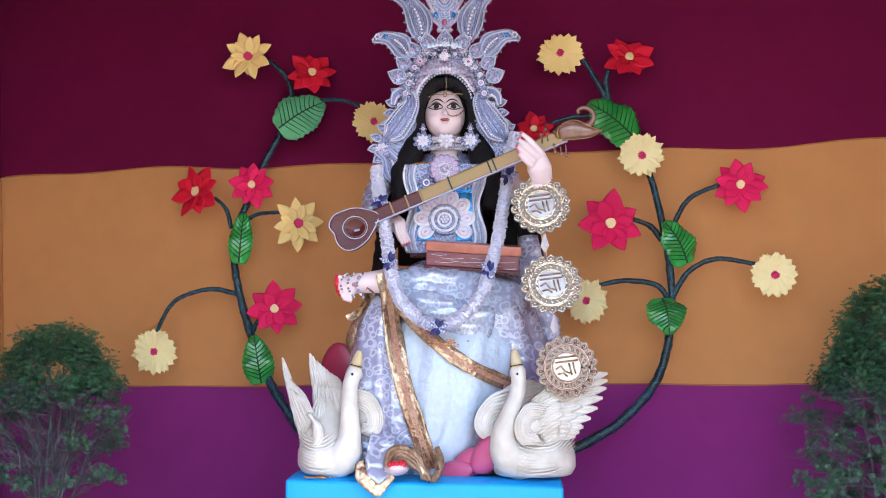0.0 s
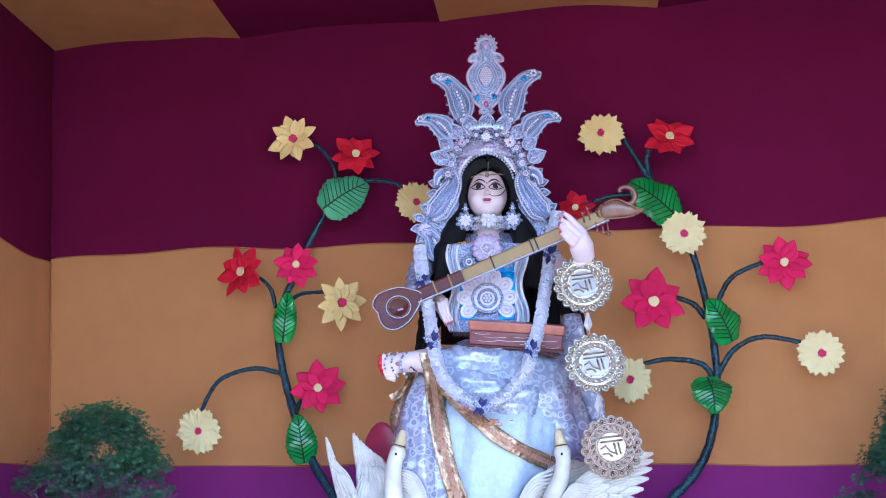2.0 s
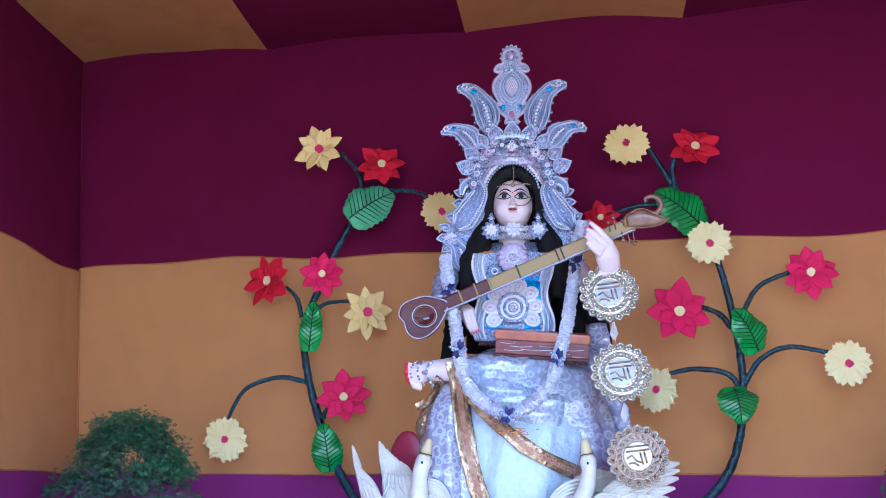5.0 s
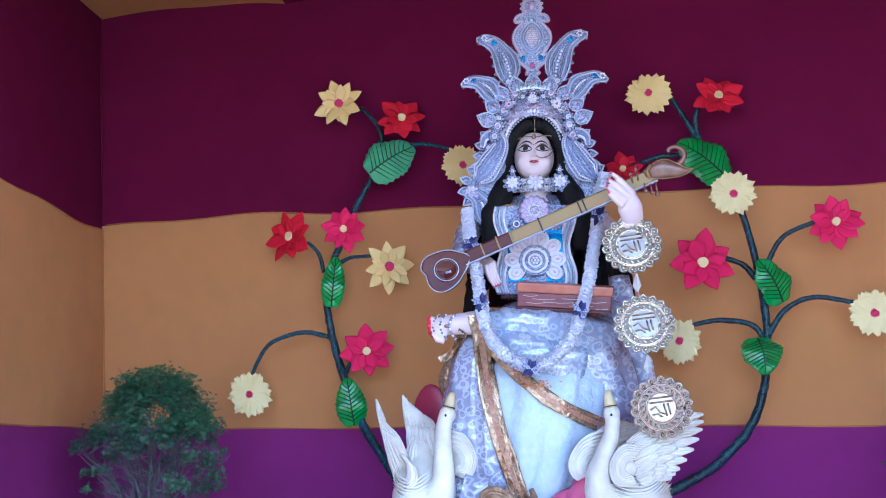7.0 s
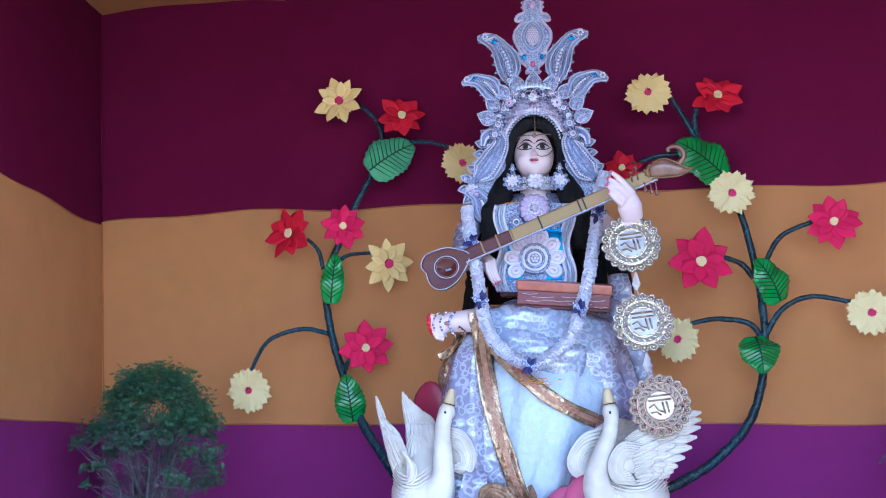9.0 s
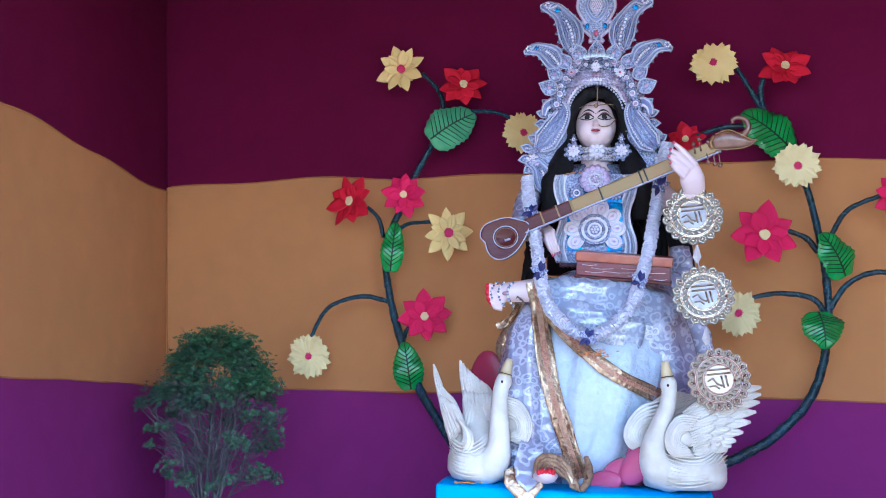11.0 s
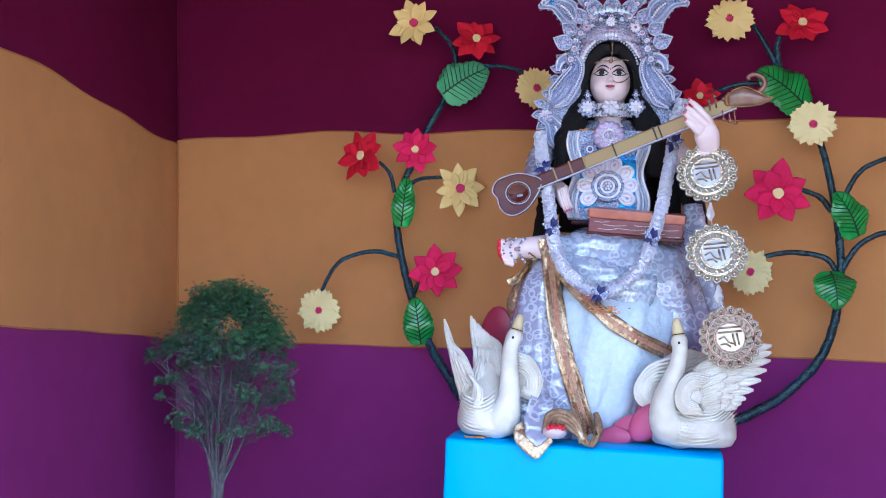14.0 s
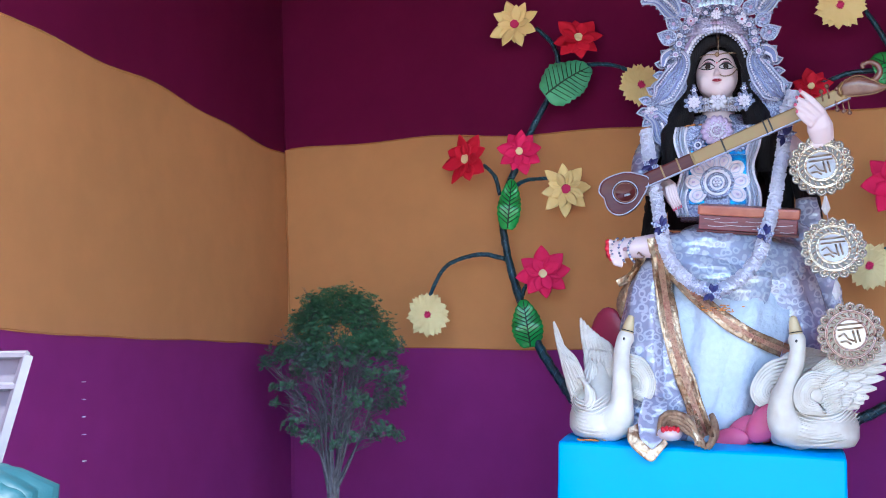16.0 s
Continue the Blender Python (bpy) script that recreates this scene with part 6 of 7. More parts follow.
# ---- lute, book, garland ----
def lute():
    thing = empty("lute")
    a, b = Vector((-0.291, 4.300, 2.160)), Vector((0.450, 4.170, 2.456))
    way = (b - a).normalized()
    m = Matrix.Translation(a) @ way.to_track_quat("X", "Z").to_matrix().to_4x4()
    L = (b - a).length
    bm = bmesh.new()
    box(bm, (0.0, -0.020, -0.026), (L * 0.27, 0.022, 0.026), 0, 0.008)
    o = part("lower_neck", bm, m_wood, thing, "dark varnished lower neck")
    o.matrix_basis = m
    bm = bmesh.new()
    box(bm, (L * 0.27, -0.020, -0.025), (L, 0.022, 0.025), 0, 0.006)
    o = part("neck", bm, m_gilt, thing, "dull gold neck")
    o.matrix_basis = m
    bm = bmesh.new()
    box(bm, (L * 0.02, -0.023, -0.0295), (L, -0.006, -0.0255), 0, 0.001)
    o = part("edge_strip", bm, m_rim, thing, "pale lower edge strip")
    o.matrix_basis = m
    for f in (0.12, 0.20, 0.27, 0.42, 0.62, 0.645):
        bm = bmesh.new()
        box(bm, (L * f - 0.003, -0.0235, -0.0275), (L * f + 0.003, 0.024, 0.0275), 0, 0.001)
        o = part("fret", bm, m_black if f > 0.3 else m_gilt, thing)
        o.matrix_basis = m
    # heart-shaped bowl with a notch, edged in a pale cord, a turned ring on its face
    shape = [(-0.426, 2.100), (-0.446, 2.124), (-0.440, 2.155), (-0.416, 2.178), (-0.352, 2.199), (-0.302, 2.193), (-0.258, 2.176), (-0.262, 2.140), (-0.284, 2.096), (-0.305, 2.067), (-0.338, 2.042), (-0.370, 2.034), (-0.398, 2.044), (-0.417, 2.068), (-0.426, 2.100)]
    pts = [(v.x + 0.346, v.z - 2.120) for v in catmull([(x, 0, z) for x, z in shape], 4)][:-1]
    bm = bmesh.new()
    loops = []
    for s, y in ((0.70, 0.090), (0.94, 0.055), (1.0, 0.018), (1.0, -0.002), (0.965, -0.010), (0.86, -0.006), (0.60, -0.010), (0.42, -0.004), (0.20, 0.006)):
        loops.append([bm.verts.new((x * s, y, z * s)) for x, z in pts])
    rings(bm, loops)
    bmesh.ops.recalc_face_normals(bm, faces=bm.faces)
    bowl = part("bowl", smooth(bm), m_wood, thing, "glossy dark maroon heart-shaped bowl")
    bowl.matrix_basis = Matrix.Translation((-0.346, 4.285, 2.120))
    for name, line, w, mat in (("rim", [(x * 0.99, -0.009, z * 0.99) for x, z in pts + pts[:1]], 0.0024, m_rim), ("ring", [(0.047 * math.cos(t), -0.012, 0.002 + 0.043 * math.sin(t)) for t in span(0, 2 * math.pi, 30)], 0.0020, m_rim),
                               ("ring", [(0.040 * math.cos(t), -0.009, 0.002 + 0.036 * math.sin(t)) for t in span(0, 2 * math.pi, 30)], 0.0018, m_pegwood), ("string_plate", [(-0.004, -0.004, -0.010), (0.018, -0.004, -0.004)], 0.0045, m_rim)):
        bm = bmesh.new()
        tube(bm, line, w, 6)
        part(name, smooth(bm), mat, bowl)
    # pod-shaped pegbox that ends in a leaf tip and a curled horn
    bm = bmesh.new()
    tube(bm, catmull([b - way * 0.035, (0.440, 4.155, 2.462), (0.480, 4.150, 2.470), (0.528, 4.148, 2.464), (0.560, 4.148, 2.462), (0.586, 4.148, 2.470)], 6), [0.024, 0.031, 0.038, 0.026, 0.013, 0.003], 18, 0, squash=0.5)
    part("pegbox", smooth(bm), m_pegwood, thing, "carved glossy brown pegbox")
    bm = bmesh.new()
    tube(bm, catmull([(0.505, 4.150, 2.482), (0.540, 4.148, 2.494), (0.556, 4.146, 2.520), (0.546, 4.146, 2.546), (0.520, 4.146, 2.556), (0.498, 4.146, 2.547), (0.500, 4.146, 2.534)], 6), [0.014, 0.0115, 0.0105, 0.0100, 0.0085, 0.008, 0.006], 12)
    part("scroll", smooth(bm), m_pegwood, thing)
    for s in (-1, 1):
        bm = bmesh.new()
        tube(bm, catmull([(0.436, 4.142, 2.462 + 0.030 * s), (0.480, 4.136, 2.470 + 0.037 * s), (0.528, 4.138, 2.464 + 0.026 * s), (0.560, 4.142, 2.462 + 0.012 * s), (0.586, 4.146, 2.470)], 6), 0.0022, 6)
        part("edge_line", smooth(bm), m_gilt, thing)
    bm = bmesh.new()
    tube(bm, catmull([(0.424, 4.146, 2.440), (0.418, 4.140, 2.462), (0.430, 4.146, 2.486)], 5), 0.006, 8, wobble=0.3)
    part("collar", smooth(bm), m_gilt, thing)
    for p, q in (((0.364, 4.160, 2.423), (0.357, 4.150, 2.456)), ((0.385, 4.160, 2.432), (0.376, 4.150, 2.475)), ((0.417, 4.160, 2.441), (0.410, 4.150, 2.464)), ((0.406, 4.160, 2.423), (0.411, 4.150, 2.389)), ((0.427, 4.160, 2.432), (0.434, 4.150, 2.382)), ((0.448, 4.160, 2.436), (0.453, 4.150, 2.376))):
        bm = bmesh.new()
        tube(bm, [p, q], 0.003, 8)
        ball(bm, q, (0.0085, 0.007, 0.0085), 0, 10, 8)
        part("tuning_peg", smooth(bm), m_pegwood, thing)
    return tagged(thing, "long-necked lute in dull gold and glossy brown held by the statue", "lute")


lute()


def book():
    thing = empty("palm_leaf_book")
    a, b = Vector((-0.069, 4.300, 2.036)), Vector((0.282, 4.270, 2.008))
    L = (b - a).length
    m = Matrix.Translation((a + b) / 2) @ (b - a).to_track_quat("X", "Z").to_matrix().to_4x4() @ Matrix.Rotation(radians(12), 4, "X")
    bm = bmesh.new()
    box(bm, (-L / 2, -0.035, -0.052), (L / 2, 0.045, 0.002), 0, 0.004)
    o = part("page_block", bm, m_pages, thing, "dark red bundle of leaves")
    o.matrix_basis = m
    bm = bmesh.new()
    box(bm, (-L / 2 - 0.006, -0.040, 0.0025), (L / 2 + 0.006, 0.050, 0.040), 0, 0.008)
    o = part("cover", bm, m_book, thing, "brick red board cover")
    o.matrix_basis = m
    bm = bmesh.new()
    box(bm, (-L / 2 - 0.006, -0.040, -0.062), (L / 2 + 0.006, 0.050, -0.0525), 0, 0.003)
    o = part("lower_cover", bm, m_wood, thing)
    o.matrix_basis = m
    # thin pale lines stand in for glints along creases of clear film
    for x, w, z in ((-0.36, 0.16, -0.010), (-0.22, 0.24, -0.020), (-0.30, 0.20, -0.036), (-0.05, 0.34, -0.030), (0.08, 0.20, -0.014), (0.18, 0.26, -0.040), (0.34, 0.22, -0.022), (0.40, 0.14, -0.046)):
        bm = bmesh.new()
        tube(bm, [(L * (x - w / 2), -0.0362, z), (L * x, -0.0366, z - 0.002), (L * (x + w / 2), -0.0362, z + 0.003)], 0.0008, 5)
        o = part("cord", bm, m_pearl, thing)
        o.matrix_basis = m
    return tagged(thing, "brick red bound book lying on the statue's lap", "book")


book()


def garland():
    thing = empty("garland")
    for path in ([(-0.278, 4.440, 2.388), (-0.257, 4.340, 2.251), (-0.226, 4.280, 2.086), (-0.199, 4.190, 1.924), (-0.159, 4.150, 1.826), (-0.090, 4.130, 1.760), (-0.026, 4.140, 1.736)],
                 [(0.279, 4.460, 2.531), (0.253, 4.400, 2.397), (0.221, 4.320, 2.202), (0.195, 4.250, 2.060), (0.163, 4.190, 1.949), (0.128, 4.160, 1.847), (0.055, 4.140, 1.769), (-0.017, 4.130, 1.735)]):
        bm = bmesh.new()
        line = catmull(path, 10)
        tube(bm, line, 0.018, 10, wobble=0.4)
        rng = random.Random(7)
        for i in range(len(line) * 3):
            f = i / 3
            p = line[int(f)].lerp(line[min(int(f) + 1, len(line) - 1)], f % 1)
            way = (line[min(int(f) + 1, len(line) - 1)] - line[max(int(f) - 1, 0)]).normalized()
            side = way.cross(Vector((0, 1, 0))).normalized()
            up = way.cross(side)
            loop = []
            for k in range(12):
                a = 2 * math.pi * k / 12
                r = 0.0275 * rng.uniform(0.80, 1.08)
                loop.append(bm.verts.new(p + side * (r * math.cos(a)) + up * (r * 0.8 * math.sin(a)) + way * rng.uniform(-0.006, 0.006)))
            c = bm.verts.new(p + way * 0.004)
            for k in range(12):
                bm.faces.new((loop[k], loop[(k + 1) % 12], c))
        part("strand", bm, m_garland, thing, "ruffled white tissue strand")
    rng = random.Random(3)
    for p in ((-0.250, 4.290, 2.224), (-0.206, 4.190, 1.979), (-0.025, 4.090, 1.728), (0.161, 4.150, 1.940), (0.242, 4.340, 2.339)):
        knot = None
        for k in range(7):
            a = 2 * math.pi * k / 7 + rng.uniform(-0.3, 0.3)
            r = rng.uniform(0.030, 0.046)
            bm = bmesh.new()
            plate(bm, [(0, -0.006), (r * 0.6, -0.010), (r, 0.0), (r * 0.6, 0.010), (0, 0.006)], 0.003, 0, None, 0.005)
            o = part("bow" if knot is None else "bow_loop", bm, m_navy if k % 3 else m_silver, knot or thing, "navy and silver ribbon bow" if knot is None else "")
            if knot is None:
                o.matrix_basis = facing(p, FRONT, a)
                knot, first = o, a
            else:
                o.matrix_basis = Matrix.Rotation(a - first, 4, "Z") @ Matrix.Rotation(rng.uniform(-0.5, 0.1), 4, "Y")
    return tagged(thing, "long garland of ruffled white tissue with navy ribbon bows", "garland")


garland()


# ---- string of foil medallions ----
def medallion(thing, place, r, toward, tint):
    m = facing(place, toward)
    n = 18
    pts = []
    for k in range(n * 6):
        a = 2 * math.pi * k / (n * 6)
        pts.append((r * (0.90 + 0.10 * abs(math.sin(a * n / 2)) ** 0.7) * math.cos(a), r * (0.90 + 0.10 * abs(math.sin(a * n / 2)) ** 0.7) * math.sin(a)))
    bm = bmesh.new()
    plate(bm, pts, 0.006, 0)
    disc = part("medallion", bm, m_disc_dark, thing, "scalloped embossed foil medallion")
    disc.matrix_basis = m
    petal = [(0.0, -0.080), (0.075, -0.062), (0.118, 0.0), (0.105, 0.055), (0.052, 0.085), (0.0, 0.135), (-0.052, 0.085), (-0.105, 0.055), (-0.118, 0.0), (-0.075, -0.062)]
    for k in range(n):
        a = 2 * math.pi * (k + 0.5) / n
        bm = bmesh.new()
        ring = [(x * r, y * r, 0.0085) for x, y in petal]
        tube(bm, ring + ring[:1], 0.0024, 5)
        ball(bm, (0, 0, 0.006), (0.058 * r, 0.058 * r, 0.008), 0, 10, 6)
        o = part("lobe", smooth(bm), tint, disc)
        o.matrix_basis = Matrix.Rotation(a - math.pi / 2, 4, "Z") @ Matrix.Translation((0, 0.855 * r, 0))
    for q, w in ((0.735, 0.0034), (0.69, 0.0026), (0.50, 0.0034), (0.455, 0.0024)):
        bm = bmesh.new()
        tube(bm, [(q * r * math.cos(t), q * r * math.sin(t), 0.008) for t in span(0, 2 * math.pi, 40)], w, 6)
        part("ring", smooth(bm), tint, disc)
    for k in range(20):
        bm = bmesh.new()
        a = 2 * math.pi * k / 20
        ball(bm, (0.60 * r * math.cos(a), 0.60 * r * math.sin(a), 0.006), (0.088 * r, 0.040 * r, 0.007), 0, 8, 6, Matrix.Rotation(a + 0.9, 4, "Z"))
        part("leaf_boss", smooth(bm), tint, disc)
    bm = bmesh.new()
    bmesh.ops.create_cone(bm, cap_ends=True, segments=40, radius1=0.445 * r, radius2=0.44 * r, depth=0.003, matrix=Matrix.Translation((0, 0, 0.0075)))
    part("field", bm, m_mirror, disc, "smooth mirror-like centre")
    bars = (((-0.40, 0.27), (0.34, 0.36)), ((-0.38, 0.13), (0.35, 0.22)), ((0.06, 0.12), (0.16, -0.26)), ((0.19, 0.14), (0.28, -0.22)), ((-0.36, -0.08), (-0.20, 0.03), (-0.06, -0.14), (0.10, -0.20)),
            ((-0.30, -0.24), (-0.12, -0.20), (0.02, -0.30)))
    for line in bars:
        bm = bmesh.new()
        tube(bm, [(x * r, y * r, 0.010) for x, y in line], 0.0040, 6, 0, squash=0.9)
        part("raised_bar", smooth(bm), m_relief, disc)
    return disc


m_mirror = material("polished_foil", (0.40, 0.34, 0.29), rough=0.28, metal=0.9, scale=45, second=(0.30, 0.24, 0.22), bump=0.25, bump_scale=24)
m_relief = material("brown_gilt_relief", (0.30, 0.22, 0.165), rough=0.3, metal=0.6, scale=40)
m_disc2 = material("embossed_rose_gilt_foil", (0.42, 0.30, 0.26), rough=0.14, metal=0.95, scale=35, second=(0.42, 0.30, 0.27), bump=0.35, bump_scale=80)
m_glass = material("clear_plastic_drop", (0.80, 0.80, 0.84), rough=0.12, metal=0.3, scale=30, coat=0.6)


def medallion_string():
    thing = empty("medallion_string")
    places = ((0.354, 4.160, 2.187), (0.387, 4.120, 1.887), (0.434, 4.080, 1.586))
    for p, t, mat in zip(places, ((-0.06, -1, 0.12), (0.0, -1, 0.16), (0.05, -1, 0.02)), (m_disc, m_disc, m_disc2)):
        medallion(thing, p, 0.112, t, mat)
    for p in ((0.367, 4.150, 2.045), (0.394, 4.110, 1.742)):
        bm = bmesh.new()
        got = bmesh.ops.create_cone(bm, cap_ends=True, segments=6, radius1=0.018, radius2=0.004, depth=0.045, matrix=Matrix.Translation((p[0], p[1], p[2] + 0.010)))
        bmesh.ops.create_cone(bm, cap_ends=True, segments=6, radius1=0.004, radius2=0.018, depth=0.022, matrix=Matrix.Translation((p[0], p[1], p[2] - 0.0236)))
        part("crystal_drop", bm, m_glass, thing, "clear faceted drop")
    bm = bmesh.new()
    tube(bm, catmull([(0.340, 4.250, 2.343), (0.344, 4.200, 2.293), (0.355, 4.170, 2.189), (0.367, 4.155, 2.046), (0.388, 4.130, 1.888), (0.397, 4.120, 1.742), (0.435, 4.095, 1.640)], 6), 0.0015, 5)
    part("cord", bm, m_pearl, thing)
    return tagged(thing, "hanging string of three round embossed silver foil medallions", "hanging ornament")


medallion_string()



# ---- dry bushy shrubs in the corners ----
def shrub(name, foot, fork, centre, radii, seed, clumps, bare, label):
    """Thin stems that fan out of one fork like a vase, whorls of small leaves in a domed cap and in tufts down the sides."""
    rng = random.Random(seed)
    thing = empty(name, foot)
    wood = bmesh.new()
    neck, mid = Vector((0, 0, fork)), Vector((0, 0, centre))
    for k in range(6):
        a = k * 1.05
        tube(wood, catmull([Vector((0.012 * math.cos(a), 0.012 * math.sin(a), 0)), neck * 0.6 + Vector((0.010 * math.cos(a + 1), 0.010 * math.sin(a + 1), 0)), neck + Vector((0.022 * math.cos(a), 0.016 * math.sin(a), 0))], 5), [0.017, 0.012, 0.009], 7, wobble=0.2)

    def shell(a, z):
        """How far the crown reaches out at an azimuth and a level from -1 to 1."""
        lump = 1 + 0.24 * noise.noise(Vector((math.cos(a) * 1.7 + seed, math.sin(a) * 1.7, z * 2.1)))
        girth = math.sqrt(max(0.0, 1 - z)) if z > 0 else 1.0 - 0.30 * z * z
        return girth * lump

    limbs = []
    for k in range(24):
        a = 2.4 * k + rng.uniform(-0.3, 0.3)
        out = math.sqrt((k + 0.5) / 24)
        z = 0.75 - 1.05 * out * out + rng.uniform(-0.15, 0.15)
        end = mid + Vector((radii[0] * 0.86 * out * math.cos(a), radii[1] * 0.86 * out * math.sin(a), radii[2] * z))
        start = neck + Vector((0.020 * math.cos(a), 0.015 * math.sin(a), -rng.uniform(0.0, 0.10)))
        bend = start.lerp(end, 0.5) + Vector((end.x, end.y, 0)) * rng.uniform(-0.22, 0.10) + Vector((rng.uniform(-0.02, 0.02), rng.uniform(-0.02, 0.02), 0.02))
        line = catmull([start, start.lerp(bend, 0.5) + Vector((rng.uniform(-0.012, 0.012), 0, 0)), bend, bend.lerp(end, 0.55) + Vector((rng.uniform(-0.025, 0.025), rng.uniform(-0.025, 0.025), 0.01)), end], 4)
        tube(wood, line, [0.0072, 0.0044, 0.0028, 0.0015], 6, wobble=0.15)
        limbs.append(line)
    knots = [p for line in limbs for p in line[5:]]
    for k in range(520):
        p = rng.choice(knots)
        way = Vector((p.x * 1.4 + rng.uniform(-0.10, 0.10), p.y * 1.4 + rng.uniform(-0.10, 0.10), rng.uniform(0.04, 0.24))).normalized() * rng.uniform(0.05, 0.15)
        kink = p + way * 0.5 + Vector((rng.uniform(-0.015, 0.015), rng.uniform(-0.015, 0.015), rng.uniform(-0.01, 0.01)))
        tube(wood, [p, kink, p + way], [0.0021, 0.0015, 0.0008], 4)
        for _ in range(2):
            side = Vector((rng.uniform(-0.04, 0.04), rng.uniform(-0.04, 0.04), rng.uniform(0.0, 0.05)))
            tube(wood, [kink, kink + side], [0.0013, 0.0007], 3)
    leaves, pale = [], []
    for k in range(clumps):
        top = k < clumps * 0.56
        z = (1 - 0.80 * rng.random() ** 0.8) if top else rng.uniform(-0.85, 0.30)
        if not top and z < -0.1 and rng.random() < bare:
            continue
        a = 2.4 * k + rng.uniform(-0.4, 0.4)
        reach = shell(a, z) * (rng.uniform(0.80, 1.0) if top else rng.uniform(0.86, 1.06))
        tip = mid + Vector((radii[0] * reach * math.cos(a), radii[1] * reach * math.sin(a), radii[2] * z))
        root = min(knots, key=lambda q: (q - tip).length + (0.3 if q.z > tip.z else 0))
        half = root.lerp(tip, 0.5) + Vector((rng.uniform(-0.02, 0.02), rng.uniform(-0.02, 0.02), rng.uniform(-0.03, 0.0)))
        tube(wood, catmull([root, half, tip], 3), [0.0026, 0.0012], 4)
        size = rng.uniform(0.65, 1.30) * (0.033 if top else 0.022)
        out = (tip - mid).normalized()
        for _ in range(int(size * (1350 if top else 1500))):
            c = tip + Vector((rng.triangular(-2, 2) * size, rng.triangular(-2, 2) * size, rng.triangular(-2, 2) * size * 0.8))
            axis = (out * 0.5 + Vector((rng.uniform(-0.6, 0.6), rng.uniform(-0.6, 0.6), rng.uniform(0.2, 1.1)))).normalized()
            u = axis.orthogonal().normalized()
            v = axis.cross(u)
            spin, long = rng.uniform(0, 6.3), rng.uniform(0.010, 0.019)
            for i in range(7):
                b = spin + i * 0.9
                d = (u * math.cos(b) + v * math.sin(b) + axis * rng.uniform(0.3, 0.8)).normalized() * long
                w = d.cross(axis).normalized() * long * 0.17
                (leaves if top or rng.random() < 0.55 else pale).extend((c, c + d * 0.55 + w, c + d, c + d * 0.55 - w))
    for k in range(90):
        c0 = rng.choice(knots) + Vector((rng.uniform(-0.05, 0.05), rng.uniform(-0.05, 0.05), rng.uniform(-0.02, 0.06)))
        for _ in range(16):
            c = c0 + Vector((rng.gauss(0, 0.018), rng.gauss(0, 0.018), rng.gauss(0, 0.018)))
            d = Vector((rng.uniform(-1, 1), rng.uniform(-1, 1), rng.uniform(-0.2, 1))).normalized() * rng.uniform(0.009, 0.018)
            w = d.orthogonal().normalized() * 0.0022
            pale.extend((c, c + d * 0.5 + w, c + d, c + d * 0.5 - w))
    part("trunk", smooth(wood), m_bark, thing, "thin grey branching stems")
    for title, pts, mat, words in (("crown", leaves, m_needles, "dark green cap of small whorled leaves"), ("side_tuft", pale, m_dusty, "dusty grey-green tufts of small leaves")):
        data = bpy.data.meshes.new(title)
        data.from_pydata([tuple(v) for v in pts], [], [(k, k + 1, k + 2, k + 3) for k in range(0, len(pts), 4)])
        data.materials.append(mat)
        again(title, data, thing, Matrix(), words)
    return tagged(thing, label, "shrub", "shrubs in the corners")


def shrubs():
    p = (-1.639, 4.750, 0.831)
    shrub("shrub", (p[0], p[1], 0.0), 0.97, 1.415, (0.30, 0.25, 0.36), 11, 190, 0.60, "dry bushy shrub with bare grey stems before the ochre wall")
    q = (1.701, 4.350, 1.105)
    shrub("shrub", (q[0], q[1], 0.0), 0.80, 1.40, (0.33, 0.27, 0.52), 23, 330, 0.0, "dense dark green shrub with thin stems beside the back wall")


shrubs()



# ---- fallen marigold petals ----
def petals_on(name, spots, label):
    rng = random.Random(5)
    bm = bmesh.new()
    for p, n, sx, sy, sz in spots:
        for _ in range(n):
            c = Vector(p) + Vector((rng.gauss(0, sx), rng.gauss(0, sy), rng.gauss(0, sz)))
            ball(bm, c, (rng.uniform(0.004, 0.010), rng.uniform(0.003, 0.006), rng.uniform(0.0015, 0.003)), 0, 6, 4, Matrix.Rotation(rng.uniform(0, 3), 4, "Z"))
    return tagged(part(name, smooth(bm), m_marigold), label, "petals", kind="stuff")


m_marigold = material("marigold_petal", (0.72, 0.30, 0.06), rough=0.7, scale=40, second=(0.60, 0.20, 0.04))
petals_on("fallen_petals", (((-0.450, 4.104, 1.196), 34, 0.020, 0.005, 0.001), ((0.139, 4.311, 1.198), 16, 0.03, 0.02, 0.001)), "scattered orange marigold petals on the blue plinth")
petals_on("lap_petals", (((0.013, 4.170, 1.675), 34, 0.030, 0.006, 0.006), ((0.002, 4.300, 1.997), 22, 0.035, 0.01, 0.006), ((-0.100, 4.440, 2.406), 18, 0.02, 0.01, 0.008)), "orange marigold petals caught in the statue's clothes")


# ---- things at the side: a leaning pale metal frame and a patterned teal cloth over a seat ----
m_white_metal = material("pale_grey_enamel", (0.20, 0.19, 0.22), rough=0.35, metal=0.2, scale=30)
m_teal = material("teal_cloth", (0.012, 0.062, 0.080), rough=0.55, scale=12, second=(0.007, 0.045, 0.062), bump=0.4, bump_scale=14)
m_leafprint = material("white_leaf_print", (0.36, 0.40, 0.41), rough=0.6, scale=20)


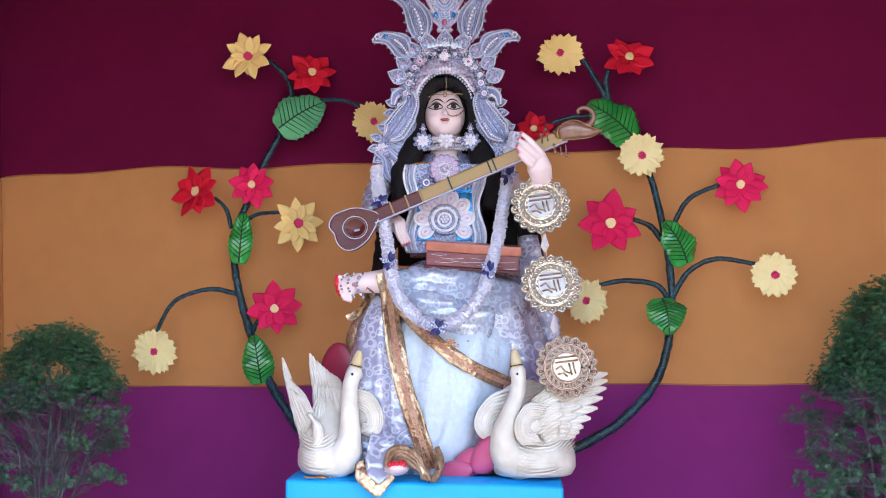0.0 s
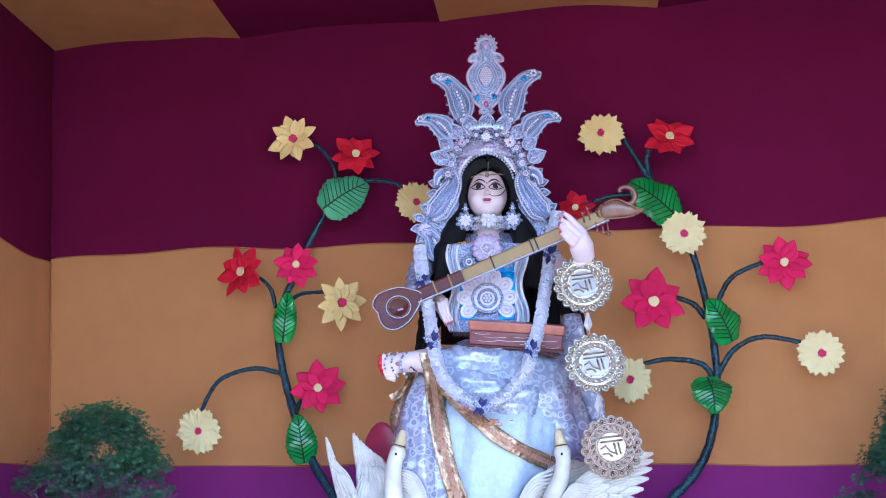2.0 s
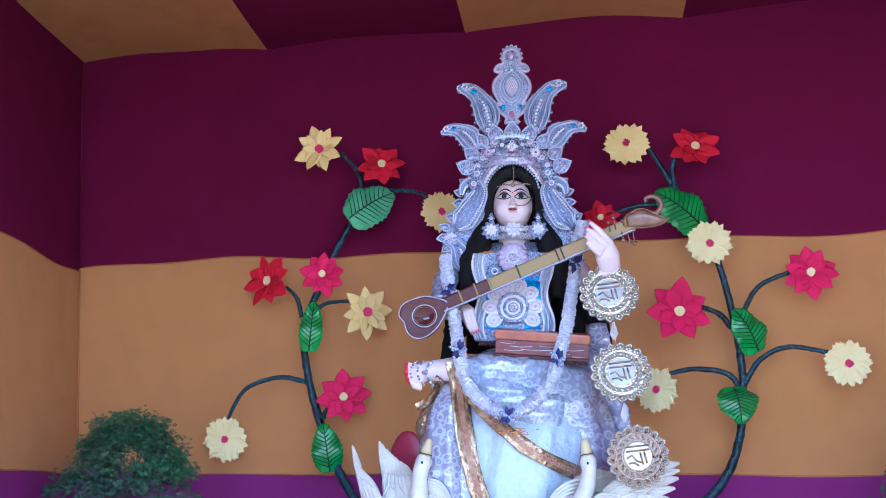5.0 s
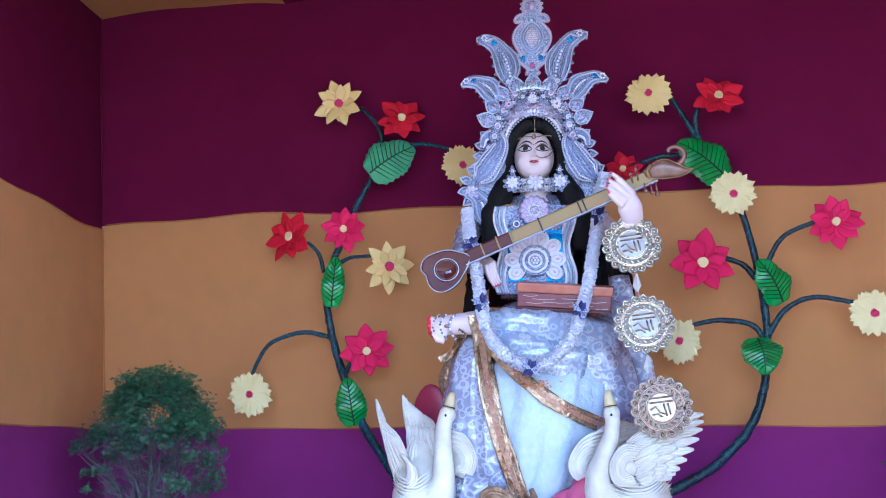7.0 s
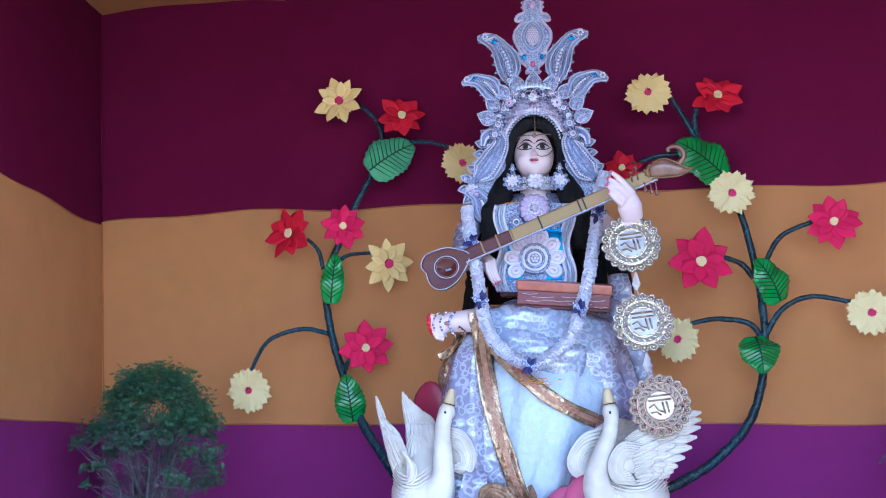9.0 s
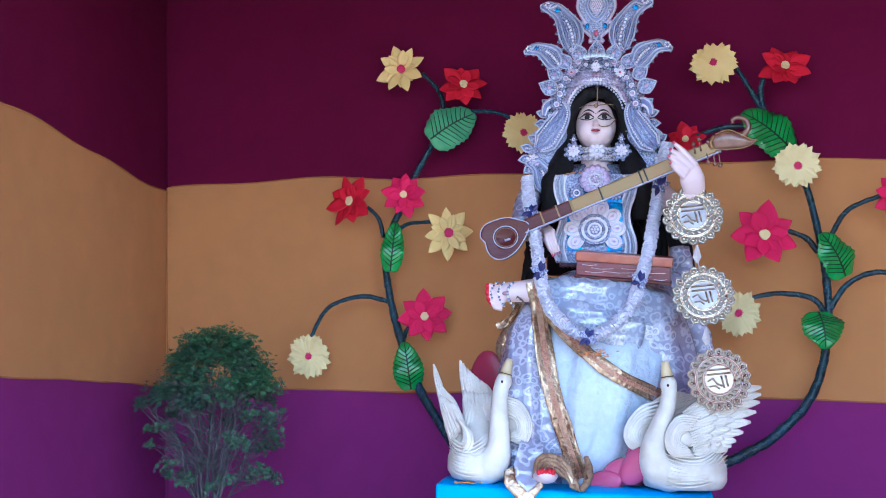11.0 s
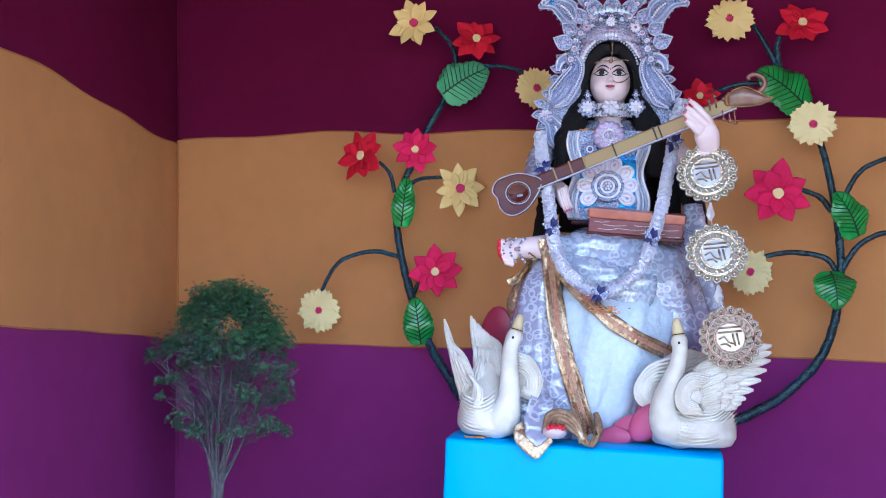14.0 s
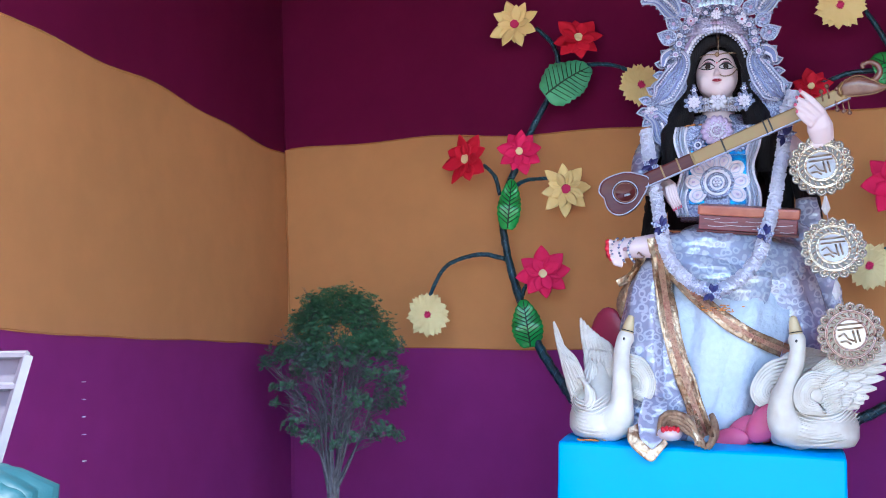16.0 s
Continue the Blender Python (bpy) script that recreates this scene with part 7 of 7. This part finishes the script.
def leaning_frame():
    thing = empty("metal_frame")
    a, b = Vector((-1.556, 2.300, 1.457)), Vector((-1.610, 2.300, 1.254))
    foot = b + (b - a) * 4.2
    foot = a + (b - a) * (a.z / (a.z - b.z))
    bm = bmesh.new()
    tube(bm, [a, foot], 0.016, 4, squash=0.7)
    part("rail", bm, m_white_metal, thing)
    c = Vector((-0.34, 0.03, -0.01))
    bm = bmesh.new()
    tube(bm, [a + c, foot + c], 0.016, 4, squash=0.7)
    part("rail", bm, m_white_metal, thing)
    for f in (0.0, 0.05, 0.13, 0.30, 0.6):
        bm = bmesh.new()
        p = a.lerp(foot, f)
        tube(bm, [p + c, p], 0.010, 6)
        part("crossbar", bm, m_white_metal, thing)
    bm = bmesh.new()
    p, q = a.lerp(foot, 0.0), a.lerp(foot, 0.55)
    vs = [bm.verts.new(v + Vector((0, 0.012 + d, 0))) for d in (0, 0.004) for v in (p + c, p, q, q + c)]
    bm.faces.new(vs[:4])
    bm.faces.new(vs[4:][::-1])
    for k in range(4):
        bm.faces.new((vs[k], vs[(k + 1) % 4], vs[4 + (k + 1) % 4], vs[4 + k])[::-1])
    part("panel", bm, m_white_metal, thing, "pale grey sheet panel")
    return tagged(thing, "pale grey metal frame leaning beside the cloth wall", "metal frame")


leaning_frame()


def cloth_seat():
    thing = empty("covered_stool")
    tip = Vector((-1.381, 2.100, 1.179))
    low = Vector((tip.x - 0.24, tip.y, 0.0))
    bm = bmesh.new()
    loft(bm, [(low.x, low.y, 0.0, 0.24, 0.22), (low.x, low.y, tip.z - 0.25, 0.24, 0.22), (low.x + 0.01, low.y, tip.z - 0.09, 0.225, 0.21), (low.x + 0.015, low.y, tip.z + 0.0, 0.225, 0.20), (low.x - 0.01, low.y, tip.z + 0.035, 0.17, 0.15),
              (low.x - 0.04, low.y, tip.z + 0.055, 0.08, 0.07)], 64, 0, fold=0.07, folds=9)
    tube(bm, catmull([(low.x + 0.02, low.y - 0.15, tip.z - 0.060), (low.x + 0.13, low.y - 0.13, tip.z - 0.030), (tip.x - 0.015, low.y - 0.08, tip.z - 0.018), (tip.x + 0.018, low.y - 0.06, tip.z - 0.030)], 6), [0.060, 0.068, 0.036, 0.006], 14, wobble=0.35)
    cover = part("cloth_cover", smooth(bm), m_teal, thing, "crumpled teal cloth with white leaf print")
    for x, z, a in ((0.09, 0.012, 20), (0.15, -0.012, -8), (0.05, -0.03, 30), (0.12, -0.055, 10), (0.02, -0.08, -20), (0.17, -0.045, 24)):
        bm = bmesh.new()
        ball(bm, (0, 0, 0), (0.036, 0.004, 0.010), 0, 12, 8)
        o = part("leaf_print", smooth(bm), m_leafprint, cover)
        y = -0.225 * math.sqrt(max(0.05, 1 - (x / 0.25) ** 2))
        o.matrix_basis = Matrix.Translation((low.x + x, low.y + y - 0.006, tip.z + z)) @ Matrix.Rotation(radians(a), 4, "Y")
    return tagged(thing, "low seat heaped with teal leaf-printed cloth", "stool")


cloth_seat()
